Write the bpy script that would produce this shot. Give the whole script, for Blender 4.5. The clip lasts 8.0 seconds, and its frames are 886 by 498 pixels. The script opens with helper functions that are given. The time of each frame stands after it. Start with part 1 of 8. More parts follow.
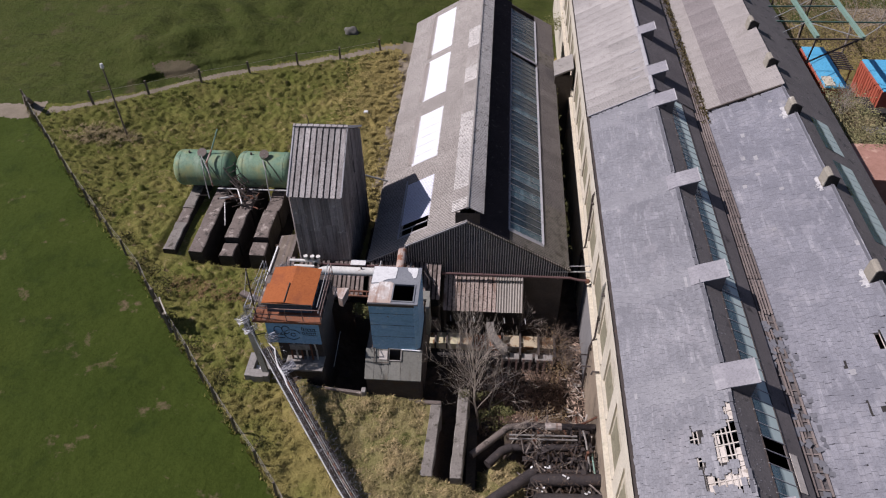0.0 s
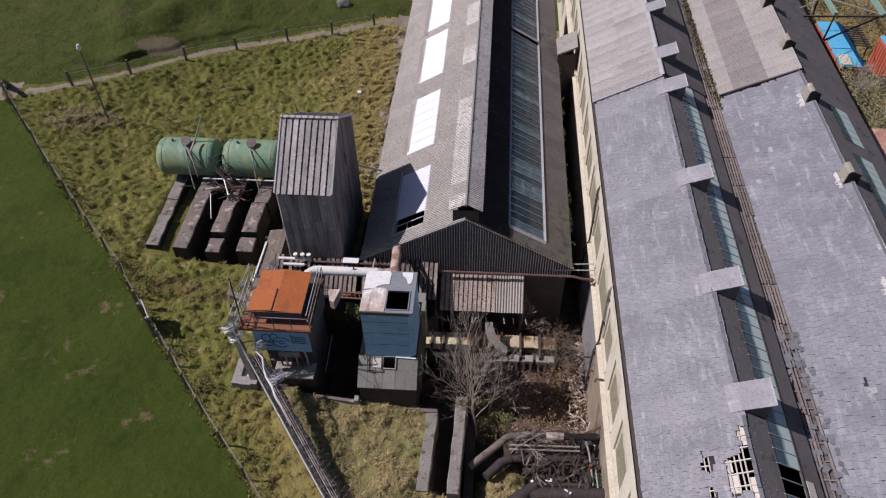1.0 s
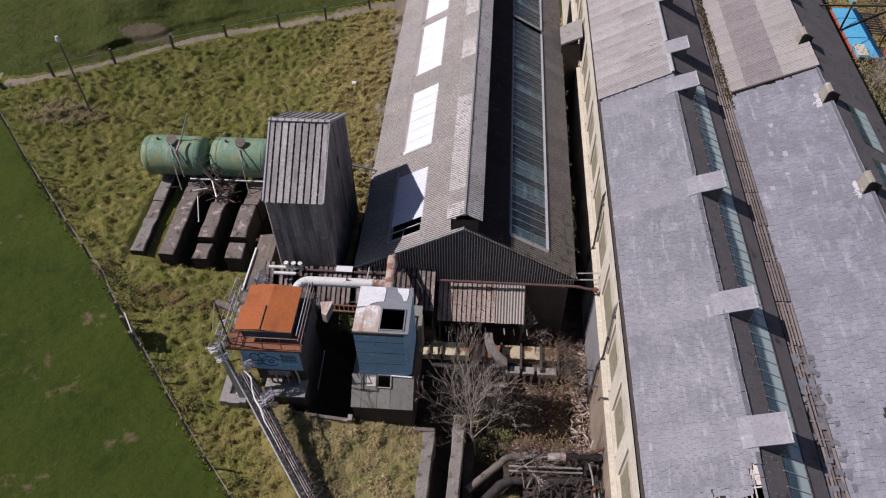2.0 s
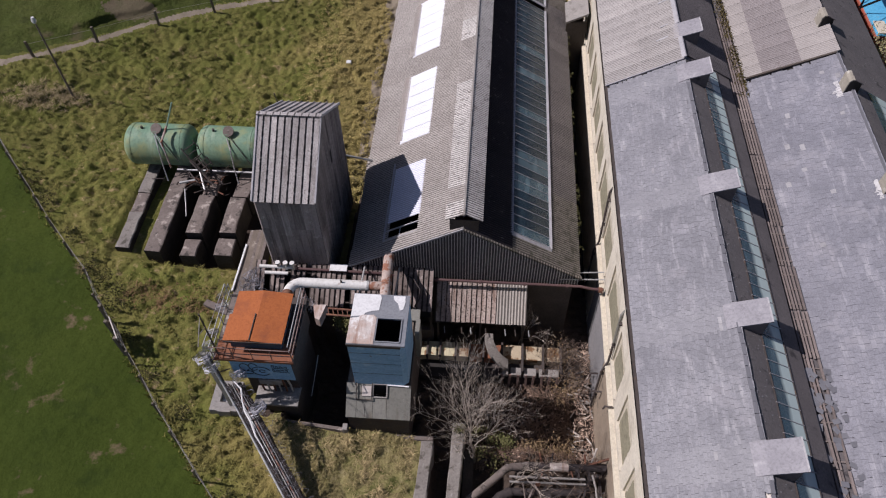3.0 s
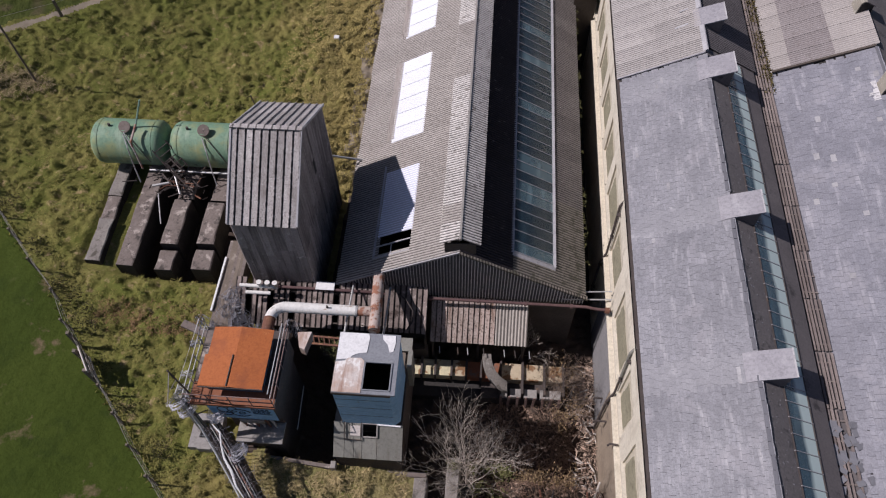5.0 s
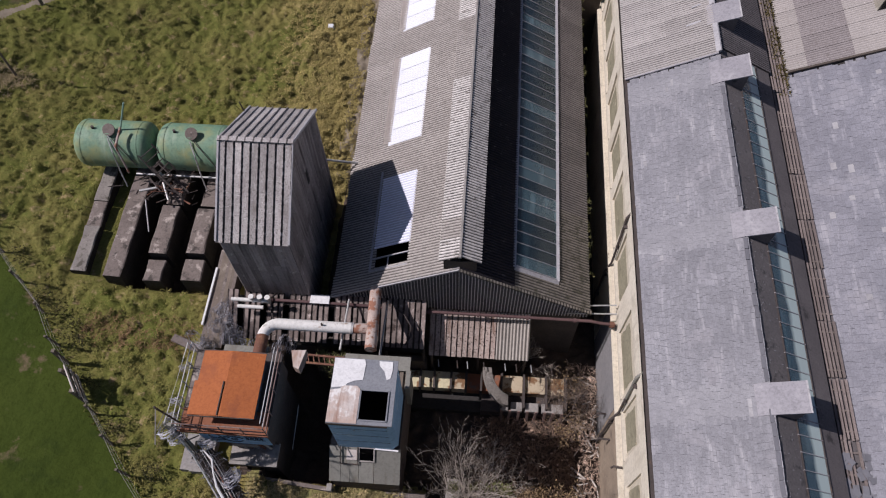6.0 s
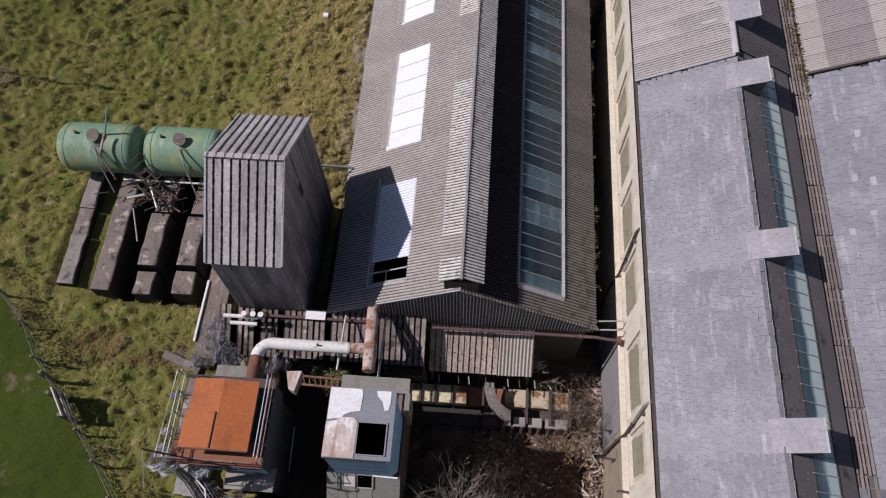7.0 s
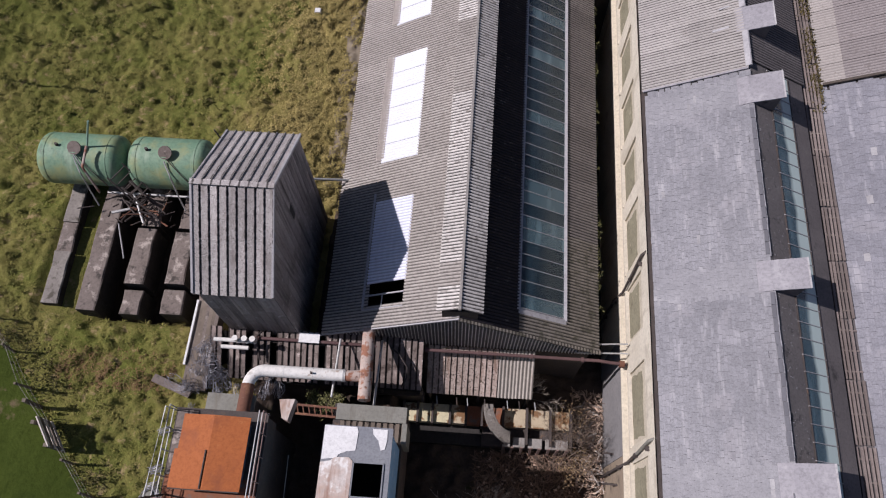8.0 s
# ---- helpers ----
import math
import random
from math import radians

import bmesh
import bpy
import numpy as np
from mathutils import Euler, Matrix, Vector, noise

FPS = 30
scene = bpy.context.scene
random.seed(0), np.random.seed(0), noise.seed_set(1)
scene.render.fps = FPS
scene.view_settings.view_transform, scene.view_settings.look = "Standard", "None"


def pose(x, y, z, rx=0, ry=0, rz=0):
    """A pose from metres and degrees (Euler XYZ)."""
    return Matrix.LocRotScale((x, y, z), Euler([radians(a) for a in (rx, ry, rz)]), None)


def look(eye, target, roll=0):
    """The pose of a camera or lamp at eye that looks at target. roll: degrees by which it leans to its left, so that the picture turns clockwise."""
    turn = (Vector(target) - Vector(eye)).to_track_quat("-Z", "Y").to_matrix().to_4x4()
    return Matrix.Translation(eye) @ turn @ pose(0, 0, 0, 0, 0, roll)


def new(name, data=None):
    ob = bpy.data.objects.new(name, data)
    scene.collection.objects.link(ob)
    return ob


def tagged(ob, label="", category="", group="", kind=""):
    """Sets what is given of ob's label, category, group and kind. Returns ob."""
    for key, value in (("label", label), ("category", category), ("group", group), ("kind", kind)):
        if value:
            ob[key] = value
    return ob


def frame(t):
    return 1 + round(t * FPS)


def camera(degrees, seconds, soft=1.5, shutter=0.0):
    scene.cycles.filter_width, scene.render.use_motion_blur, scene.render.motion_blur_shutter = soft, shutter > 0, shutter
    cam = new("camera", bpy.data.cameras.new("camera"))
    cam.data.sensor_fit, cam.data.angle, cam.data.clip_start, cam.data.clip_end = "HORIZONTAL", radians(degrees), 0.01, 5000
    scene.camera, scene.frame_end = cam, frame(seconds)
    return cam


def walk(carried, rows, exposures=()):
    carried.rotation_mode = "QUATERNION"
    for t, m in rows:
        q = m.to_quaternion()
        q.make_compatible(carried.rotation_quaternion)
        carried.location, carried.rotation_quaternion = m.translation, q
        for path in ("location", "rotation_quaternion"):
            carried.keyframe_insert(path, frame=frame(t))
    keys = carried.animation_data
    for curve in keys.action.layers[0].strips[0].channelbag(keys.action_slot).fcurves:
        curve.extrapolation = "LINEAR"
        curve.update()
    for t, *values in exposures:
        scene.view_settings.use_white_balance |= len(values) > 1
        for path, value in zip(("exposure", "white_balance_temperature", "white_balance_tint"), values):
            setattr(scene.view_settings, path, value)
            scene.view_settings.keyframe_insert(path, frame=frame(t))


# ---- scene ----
cam = camera(62.1, 8.0, soft=1.15)
PATH = [
    (0, (1.309, -31.392, 36.733), (1.182, -29.938, 35.366), -1.2),
    (0.5, (1.276, -29.853, 36.732), (1.153, -28.447, 35.315), -1.2),
    (1, (1.192, -28.366, 36.748), (1.073, -26.987, 35.304), -1.2),
    (1.5, (1.132, -26.958, 36.806), (1.016, -25.604, 35.339), -1.1),
    (3, (0.955, -22.796, 36.841), (0.847, -21.565, 35.269), -1.2),
    (3.5, (0.924, -21.469, 36.849), (0.818, -20.277, 35.247), -1.2),
    (4, (0.903, -20.099, 36.941), (0.798, -18.948, 35.309), -1.3),
    (4.5, (0.893, -18.743, 37.011), (0.79, -17.634, 35.351), -1.4),
    (6, (0.67, -14.61, 37.137), (0.578, -13.635, 35.394), -1.5),
    (6.5, (0.587, -13.21, 37.082), (0.496, -12.282, 35.313), -1.7),
    (7, (0.515, -11.779, 37.014), (0.425, -10.901, 35.22), -2.0),
    (7.5, (0.39, -10.377, 36.939), (0.307, -9.548, 35.121), -1.9),
    (8, (0.296, -8.92, 36.984), (0.219, -8.136, 35.146), -1.8),
]
walk(cam, [(t, look(eye, target, roll)) for t, eye, target, roll in PATH], [(0.0, 0.22, 6180, 21.5), (1.5, 0.19, 6180, 21.5), (4.5, 0.17, 6180, 21.5), (6.5, 0.12, 6180, 21.5), (8.0, 0.22, 6180, 21.5)])

# ---- world and sun ----
SUN_SLOPE = 1.13          # fall of the sunbeams per metre towards +x
SUN_ELEV = math.atan(SUN_SLOPE)
world = bpy.data.worlds.new("world")
scene.world = world
world.use_nodes = True
wn = world.node_tree
sky = wn.nodes.new("ShaderNodeTexSky")
sky.sky_type = "NISHITA"
sky.sun_disc = False
sky.sun_elevation = SUN_ELEV
sky.sun_rotation = radians(270)
wn.links.new(sky.outputs["Color"], wn.nodes["Background"].inputs["Color"])
wn.nodes["Background"].inputs["Strength"].default_value = 0.042
sun = new("sun", bpy.data.lights.new("sun", "SUN"))
sun.data.energy = 3.95
sun.data.angle = radians(0.53)
sun.data.color = (1.0, 0.955, 0.88)
sun.matrix_world = look((-60, 0.0, 10 + 60 * SUN_SLOPE), (0, 0.0, 10))


# ---- helpers of this scene ----
def part(name, bm, material, parent=None, label="", smooth=False):
    """Links a bmesh as one mesh object under a thing or a part."""
    me = bpy.data.meshes.new(name)
    bm.normal_update()
    bm.to_mesh(me)
    bm.free()
    if smooth:
        me.polygons.foreach_set("use_smooth", [True] * len(me.polygons))
    return link(name, me, material, parent, label)


def link(name, me, material, parent=None, label="", m=None):
    if material is not None and not me.materials:
        me.materials.append(material)
    ob = new(name, me)
    if parent is not None:
        ob.parent = parent
    if m is not None:
        ob.matrix_basis = m
    if label:
        ob["label"] = label
    return ob


def thing(name, label, category, at=(0, 0, 0), group="", kind=""):
    ob = new(name)
    ob.empty_display_size = 0.2
    ob.location = at
    return tagged(ob, label, category, group, kind)


def box(bm, x0, x1, y0, y1, z0, z1, bevel=0.0):
    vs = [bm.verts.new((x, y, z)) for x in (x0, x1) for y in (y0, y1) for z in (z0, z1)]
    fs = [(0, 1, 3, 2), (4, 6, 7, 5), (0, 4, 5, 1), (2, 3, 7, 6), (0, 2, 6, 4), (1, 5, 7, 3)]
    faces = [bm.faces.new([vs[i] for i in f]) for f in fs]
    if bevel > 0:
        bmesh.ops.bevel(bm, geom=list({e for f in faces for e in f.edges}), offset=bevel, segments=1, affect="EDGES")
    return bm


def prism(bm, profile, axis, a, b):
    """A closed profile of (u, v) drawn along an axis from a to b. x: (y, z); y: (x, z); z: (x, y)."""
    def at(u, v, w):
        return {"x": (w, u, v), "y": (u, w, v), "z": (u, v, w)}[axis]
    lo = [bm.verts.new(at(u, v, a)) for u, v in profile]
    hi = [bm.verts.new(at(u, v, b)) for u, v in profile]
    n = len(profile)
    fs = [bm.faces.new(lo), bm.faces.new(hi[::-1])]
    for i in range(n):
        fs.append(bm.faces.new((lo[i], hi[i], hi[(i + 1) % n], lo[(i + 1) % n])))
    bmesh.ops.recalc_face_normals(bm, faces=fs)
    return bm


def tube(bm, points, r, seg=8, caps=True):
    """A round tube through points; r is one radius or one for each point."""
    pts = [Vector(p) for p in points]
    rs = r if isinstance(r, (list, tuple)) else [r] * len(pts)
    rings = []
    up = None
    for i, p in enumerate(pts):
        d = (pts[min(i + 1, len(pts) - 1)] - pts[max(i - 1, 0)]).normalized()
        if up is None:
            up = Vector((0, 0, 1)) if abs(d.z) < 0.9 else Vector((0, 1, 0))
        side = d.cross(up)
        side = side.normalized() if side.length > 1e-6 else d.orthogonal().normalized()
        up = side.cross(d).normalized()
        rings.append([bm.verts.new(p + rs[i] * (math.cos(a) * side + math.sin(a) * up))
                      for a in (2 * math.pi * k / seg for k in range(seg))])
    for a, b in zip(rings, rings[1:]):
        for k in range(seg):
            bm.faces.new((a[k], a[(k + 1) % seg], b[(k + 1) % seg], b[k]))
    if caps and seg > 2:
        # caps have corners of their own, so that the shading stays even along the tube
        bm.faces.new([bm.verts.new(v.co) for v in rings[0][::-1]])
        bm.faces.new([bm.verts.new(v.co) for v in rings[-1]])
    return bm


def beam(bm, p, q, w, h):
    """A rectangular bar from p to q, w across and h high."""
    p, q = Vector(p), Vector(q)
    d = (q - p).normalized()
    up = Vector((0, 0, 1)) if abs(d.z) < 0.95 else Vector((0, 1, 0))
    s = d.cross(up).normalized() * (w / 2)
    u = s.cross(d).normalized() * (h / 2)
    lo = [bm.verts.new(p + a * s + b * u) for a, b in ((-1, -1), (1, -1), (1, 1), (-1, 1))]
    hi = [bm.verts.new(q + a * s + b * u) for a, b in ((-1, -1), (1, -1), (1, 1), (-1, 1))]
    bm.faces.new(lo[::-1])
    bm.faces.new(hi)
    for i in range(4):
        bm.faces.new((lo[i], lo[(i + 1) % 4], hi[(i + 1) % 4], hi[i]))
    return bm


def arc(c, r, a0, a1, n, u, v):
    """Points on an arc round c in the plane of the unit vectors u and v; degrees."""
    c, u, v = Vector(c), Vector(u), Vector(v)
    return [c + r * (math.cos(radians(a)) * u + math.sin(radians(a)) * v) for a in (a0 + (a1 - a0) * k / n for k in range(n + 1))]


def frame_at(origin, ux, uy):
    """A pose whose x and y axes run along ux and uy."""
    ux, uy = Vector(ux).normalized(), Vector(uy).normalized()
    uz = ux.cross(uy).normalized()
    uy = uz.cross(ux)
    m = Matrix((ux, uy, uz)).transposed().to_4x4()
    m.translation = origin
    return m


def corrugated(name, w, l, pitch, amp, per=6, thick=0.008, rows=1, sharp=False, rib=(0.40, 0.44, 0.56, 0.60)):
    """A corrugated sheet: x across the waves, y along them, z out of the face. With sharp: narrow upstanding ribs."""
    prof = []
    if sharp:
        n = max(1, round(w / pitch))
        step = w / n
        for i in range(n):
            for f, h in ((0.0, 0), (rib[0], 0), (rib[1], 1), (rib[2], 1), (rib[3], 0)):
                prof.append(((i + f) * step, h * amp))
        prof.append((w, 0.0))
    else:
        n = max(1, round(w / pitch)) * per
        for i in range(n + 1):
            prof.append((w * i / n, amp * 0.5 * (1 - math.cos(2 * math.pi * i / per))))
    vs, fs = [], []
    k = len(prof)
    for layer in (0, 1):
        for r in range(rows + 1):
            vs += [(u, l * r / rows, h - layer * thick) for u, h in prof]
    half = k * (rows + 1)
    for r in range(rows):
        for i in range(k - 1):
            a = r * k + i
            fs.append((a, a + 1, a + 1 + k, a + k))
            fs.append((half + a, half + a + k, half + a + k + 1, half + a + 1))
    # end caps have vertices of their own, so that the shading stays even along the sheet
    for e in (0, rows * k):
        n0 = len(vs)
        vs += [vs[e + i] for i in range(k)] + [vs[half + e + i] for i in range(k)]
        for i in range(k - 1):
            f = (n0 + i, n0 + k + i, n0 + k + i + 1, n0 + i + 1)
            fs.append(f if e == 0 else f[::-1])
    me = bpy.data.meshes.new(name)
    me.from_pydata(vs, [], fs)
    if not sharp:
        me.polygons.foreach_set("use_smooth", [True] * len(me.polygons))
        me.polygons.foreach_set("use_smooth", [True] * len(me.polygons))
    return me


def sm(v, a, b):
    t = min(1.0, max(0.0, (v - a) / (b - a)))
    return t * t * (3 - 2 * t)


# ---- materials ----
def surf(name, c1, c2, scale=1.0, fine=14.0, rough=0.85, metal=0.0, bump=0.3, bump_scale=None, spots=None, spots2=None,
         streak=None, vary=0.0, spec=0.3, island=0.0, bump_dist=0.02, groove=0.0, groove_dark=0.42, edge=0.0, fine_dark=0.62, groove_from=0.5, groove_to=1.7):
    """A weathered surface: two tones mixed by a broad and a fine noise, with spots (colour, scale, threshold, softness)
    and streaks (colour, (sx, sy, sz), threshold)."""
    m = bpy.data.materials.new(name)
    m.use_nodes = True
    nt = m.node_tree
    b = nt.nodes["Principled BSDF"]
    pos = nt.nodes.new("ShaderNodeNewGeometry")

    def noise_at(s, detail=4.0, rough_=0.6, vec=None):
        n = nt.nodes.new("ShaderNodeTexNoise")
        n.inputs["Scale"].default_value = s
        n.inputs["Detail"].default_value = detail
        n.inputs["Roughness"].default_value = rough_
        nt.links.new(vec or pos.outputs["Position"], n.inputs["Vector"])
        return n.outputs["Fac"]

    def ramp(fac, lo, hi):
        r = nt.nodes.new("ShaderNodeMapRange")
        r.inputs["From Min"].default_value = lo
        r.inputs["From Max"].default_value = hi
        nt.links.new(fac, r.inputs["Value"])
        return r.outputs["Result"]

    def mix(fac, a, c):
        x = nt.nodes.new("ShaderNodeMix")
        x.data_type = "RGBA"
        if fac is None:
            x.inputs["Factor"].default_value = 0.5
        else:
            nt.links.new(fac, x.inputs["Factor"])
        for idx, val in ((6, a), (7, c)):
            if isinstance(val, tuple):
                x.inputs[idx].default_value = (*val[:3], 1)
            else:
                nt.links.new(val, x.inputs[idx])
        return x.outputs[2]

    col = mix(ramp(noise_at(scale), 0.3, 0.7), c1, c2)
    fine_n = noise_at(fine, 5.0, 0.7)
    dark = tuple(v * fine_dark for v in c1)
    col = mix(ramp(fine_n, 0.45, 0.85), col, dark)
    if spots:
        col = mix(ramp(noise_at(spots[1], 5.0, 0.65), spots[2], spots[2] + spots[3]), col, spots[0])
    if spots2:
        col = mix(ramp(noise_at(spots2[1], 6.0, 0.7), spots2[2], spots2[2] + spots2[3]), col, spots2[0])
    if streak:
        mp = nt.nodes.new("ShaderNodeMapping")
        mp.inputs["Scale"].default_value = streak[1]
        nt.links.new(pos.outputs["Position"], mp.inputs["Vector"])
        col = mix(ramp(noise_at(1.0, 4.0, 0.6, mp.outputs["Vector"]), streak[2], streak[2] + 0.25), col, streak[0])
    if edge:
        uv = nt.nodes.new("ShaderNodeUVMap")
        su = nt.nodes.new("ShaderNodeSeparateXYZ")
        nt.links.new(uv.outputs["UV"], su.inputs[0])
        cu = nt.nodes.new("ShaderNodeMath")
        cu.operation = "PINGPONG"
        nt.links.new(su.outputs["X"], cu.inputs[0])
        cu.inputs[1].default_value = 0.5
        lo = nt.nodes.new("ShaderNodeMath")
        lo.operation = "MINIMUM"
        nt.links.new(cu.outputs[0], lo.inputs[0])
        nt.links.new(su.outputs["Y"], lo.inputs[1])
        wob = nt.nodes.new("ShaderNodeMath")
        wob.operation = "MULTIPLY_ADD"
        nt.links.new(noise_at(9.0, 4.0, 0.7), wob.inputs[0])
        wob.inputs[1].default_value = 0.10
        nt.links.new(lo.outputs[0], wob.inputs[2])
        col = mix(ramp(wob.outputs[0], 0.11, 0.05), col, tuple(v * edge for v in c1))
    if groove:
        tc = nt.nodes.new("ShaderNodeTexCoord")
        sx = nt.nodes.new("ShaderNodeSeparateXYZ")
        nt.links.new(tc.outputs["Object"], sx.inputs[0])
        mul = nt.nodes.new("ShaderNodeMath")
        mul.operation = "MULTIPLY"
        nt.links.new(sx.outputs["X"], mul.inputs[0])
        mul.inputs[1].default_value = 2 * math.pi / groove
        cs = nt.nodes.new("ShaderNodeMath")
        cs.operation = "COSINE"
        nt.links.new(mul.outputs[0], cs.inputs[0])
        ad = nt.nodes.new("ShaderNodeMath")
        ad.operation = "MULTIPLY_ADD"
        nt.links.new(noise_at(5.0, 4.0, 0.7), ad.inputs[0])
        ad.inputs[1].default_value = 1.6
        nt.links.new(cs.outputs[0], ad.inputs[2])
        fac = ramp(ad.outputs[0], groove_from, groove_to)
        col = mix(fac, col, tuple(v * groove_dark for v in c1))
    if vary or island:
        hs = nt.nodes.new("ShaderNodeHueSaturation")
        if island:
            rnd = pos.outputs["Random Per Island"]
            amount = island
        else:
            info = nt.nodes.new("ShaderNodeObjectInfo")
            rnd = info.outputs["Random"]
            amount = vary
        r = nt.nodes.new("ShaderNodeMapRange")
        r.inputs["To Min"].default_value = 1 - amount
        r.inputs["To Max"].default_value = 1 + amount
        nt.links.new(rnd, r.inputs["Value"])
        nt.links.new(r.outputs["Result"], hs.inputs["Value"])
        nt.links.new(col, hs.inputs["Color"])
        col = hs.outputs["Color"]
    nt.links.new(col, b.inputs["Base Color"])
    b.inputs["Metallic"].default_value = metal
    b.inputs["Specular IOR Level"].default_value = spec
    rr = nt.nodes.new("ShaderNodeMapRange")
    rr.inputs["To Min"].default_value = max(0.05, rough - 0.12)
    rr.inputs["To Max"].default_value = min(1.0, rough + 0.12)
    nt.links.new(fine_n, rr.inputs["Value"])
    nt.links.new(rr.outputs["Result"], b.inputs["Roughness"])
    if bump:
        bp = nt.nodes.new("ShaderNodeBump")
        bp.inputs["Strength"].default_value = bump
        bp.inputs["Distance"].default_value = bump_dist
        nt.links.new(noise_at(bump_scale or fine, 5.0, 0.7), bp.inputs["Height"])
        nt.links.new(bp.outputs["Normal"], b.inputs["Normal"])
    return m


def blend_across(m, colour, xa, xb, amount, tilt=0.0):
    """Blends another growth into a plant material along x + tilt * y, with a ragged border."""
    nt = m.node_tree
    b = nt.nodes["Principled BSDF"]
    old = b.inputs["Base Color"].links[0].from_socket
    geo = nt.nodes.new("ShaderNodeNewGeometry")
    sp = nt.nodes.new("ShaderNodeSeparateXYZ")
    nt.links.new(geo.outputs["Position"], sp.inputs[0])
    n = nt.nodes.new("ShaderNodeTexNoise")
    n.inputs["Scale"].default_value = 0.22
    n.inputs["Detail"].default_value = 5.0
    nt.links.new(geo.outputs["Position"], n.inputs["Vector"])
    add = nt.nodes.new("ShaderNodeMath")
    add.operation = "MULTIPLY_ADD"
    slant = nt.nodes.new("ShaderNodeMath")
    slant.operation = "MULTIPLY_ADD"
    nt.links.new(sp.outputs["Y"], slant.inputs[0])
    slant.inputs[1].default_value = tilt
    nt.links.new(sp.outputs["X"], slant.inputs[2])
    nt.links.new(n.outputs["Fac"], add.inputs[0])
    add.inputs[1].default_value = 18.0
    nt.links.new(slant.outputs[0], add.inputs[2])
    r = nt.nodes.new("ShaderNodeMapRange")
    r.inputs["From Min"].default_value = xa + 9.0
    r.inputs["From Max"].default_value = xb + 9.0
    r.inputs["To Max"].default_value = amount
    nt.links.new(add.outputs[0], r.inputs["Value"])
    x = nt.nodes.new("ShaderNodeMix")
    x.data_type = "RGBA"
    nt.links.new(r.outputs["Result"], x.inputs["Factor"])
    nt.links.new(old, x.inputs[6])
    x.inputs[7].default_value = (*colour, 1)
    nt.links.new(x.outputs[2], b.inputs["Base Color"])
    return m


M_GRASS = surf("rough_grass", (0.130, 0.149, 0.032), (0.224, 0.192, 0.066), 0.45, 7.0, 0.95, bump=1.0, bump_scale=8.0, bump_dist=0.10,
               spots=((0.34, 0.255, 0.135), 1.7, 0.575, 0.10), spots2=((0.090, 0.108, 0.024), 2.4, 0.58, 0.10), spec=0.1)
blend_across(M_GRASS, (0.085, 0.093, 0.021), -26.0, -38.0, 0.45, -0.8)
blend_across(M_GRASS, (0.345, 0.262, 0.105), -13.0, -7.0, 0.6)
M_FIELD = surf("pasture", (0.038, 0.057, 0.0085), (0.055, 0.074, 0.012), 0.16, 7.0, 0.95, bump=0.6, bump_scale=2.6, bump_dist=0.12,
               spots=((0.155, 0.115, 0.070), 0.62, 0.615, 0.10), spots2=((0.026, 0.041, 0.007), 0.45, 0.53, 0.16),
               streak=((0.115, 0.112, 0.045), (0.8, 0.8, 0.8), 0.66), spec=0.1, fine_dark=0.7)
M_FIELD_FAR = surf("grazed_pasture", (0.050, 0.066, 0.0135), (0.070, 0.080, 0.021), 0.5, 5.0, 0.95, bump=0.9, bump_scale=2.4, bump_dist=0.2,
               spots=((0.09, 0.075, 0.04), 0.35, 0.60, 0.12), spots2=((0.032, 0.040, 0.011), 0.6, 0.52, 0.22),
               streak=((0.024, 0.027, 0.010), (0.35, 1.3, 1.0), 0.60), spec=0.1)
M_DRY = surf("dry_grass", (0.28, 0.242, 0.11), (0.185, 0.18, 0.062), 0.6, 5.0, 0.95, bump=0.9, bump_scale=4.5, bump_dist=0.14,
             spots=((0.40, 0.325, 0.19), 0.8, 0.56, 0.14), spots2=((0.085, 0.092, 0.028), 1.2, 0.53, 0.10), spec=0.1)
M_DIRT = surf("yard_litter", (0.060, 0.046, 0.038), (0.092, 0.068, 0.054), 0.8, 9.0, 0.95, bump=0.9, bump_scale=6.0, bump_dist=0.06,
              spots=((0.13, 0.09, 0.06), 2.6, 0.64, 0.08), spots2=((0.035, 0.038, 0.013), 1.0, 0.6, 0.1), spec=0.15)
M_PATH = surf("path_earth", (0.27, 0.225, 0.175), (0.19, 0.16, 0.115), 0.8, 10.0, 0.95, bump=0.4)
M_SCAR = surf("bare_earth_scar", (0.115, 0.088, 0.056), (0.085, 0.078, 0.040), 1.2, 8.0, 0.95, bump=0.8, bump_scale=4.0, bump_dist=0.1)
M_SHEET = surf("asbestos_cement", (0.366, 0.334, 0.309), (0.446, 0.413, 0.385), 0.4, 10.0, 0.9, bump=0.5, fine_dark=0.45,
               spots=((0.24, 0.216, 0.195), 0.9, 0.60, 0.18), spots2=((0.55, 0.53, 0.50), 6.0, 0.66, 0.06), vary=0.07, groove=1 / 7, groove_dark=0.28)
# near-black sheet colour: the ridge ventilator's shadow is painted into it
M_SHEET_RIDGE_SHADE = surf("ridge_shade_cement", (0.030, 0.026, 0.031), (0.046, 0.039, 0.045), 0.9, 12.0, 0.92, bump=0.4,
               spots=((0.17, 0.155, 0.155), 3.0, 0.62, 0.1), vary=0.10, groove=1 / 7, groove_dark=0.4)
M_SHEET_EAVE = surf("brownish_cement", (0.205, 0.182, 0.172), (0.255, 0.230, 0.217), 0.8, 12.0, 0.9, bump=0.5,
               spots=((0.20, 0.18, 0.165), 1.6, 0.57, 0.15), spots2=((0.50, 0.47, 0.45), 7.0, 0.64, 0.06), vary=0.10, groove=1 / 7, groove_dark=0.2)
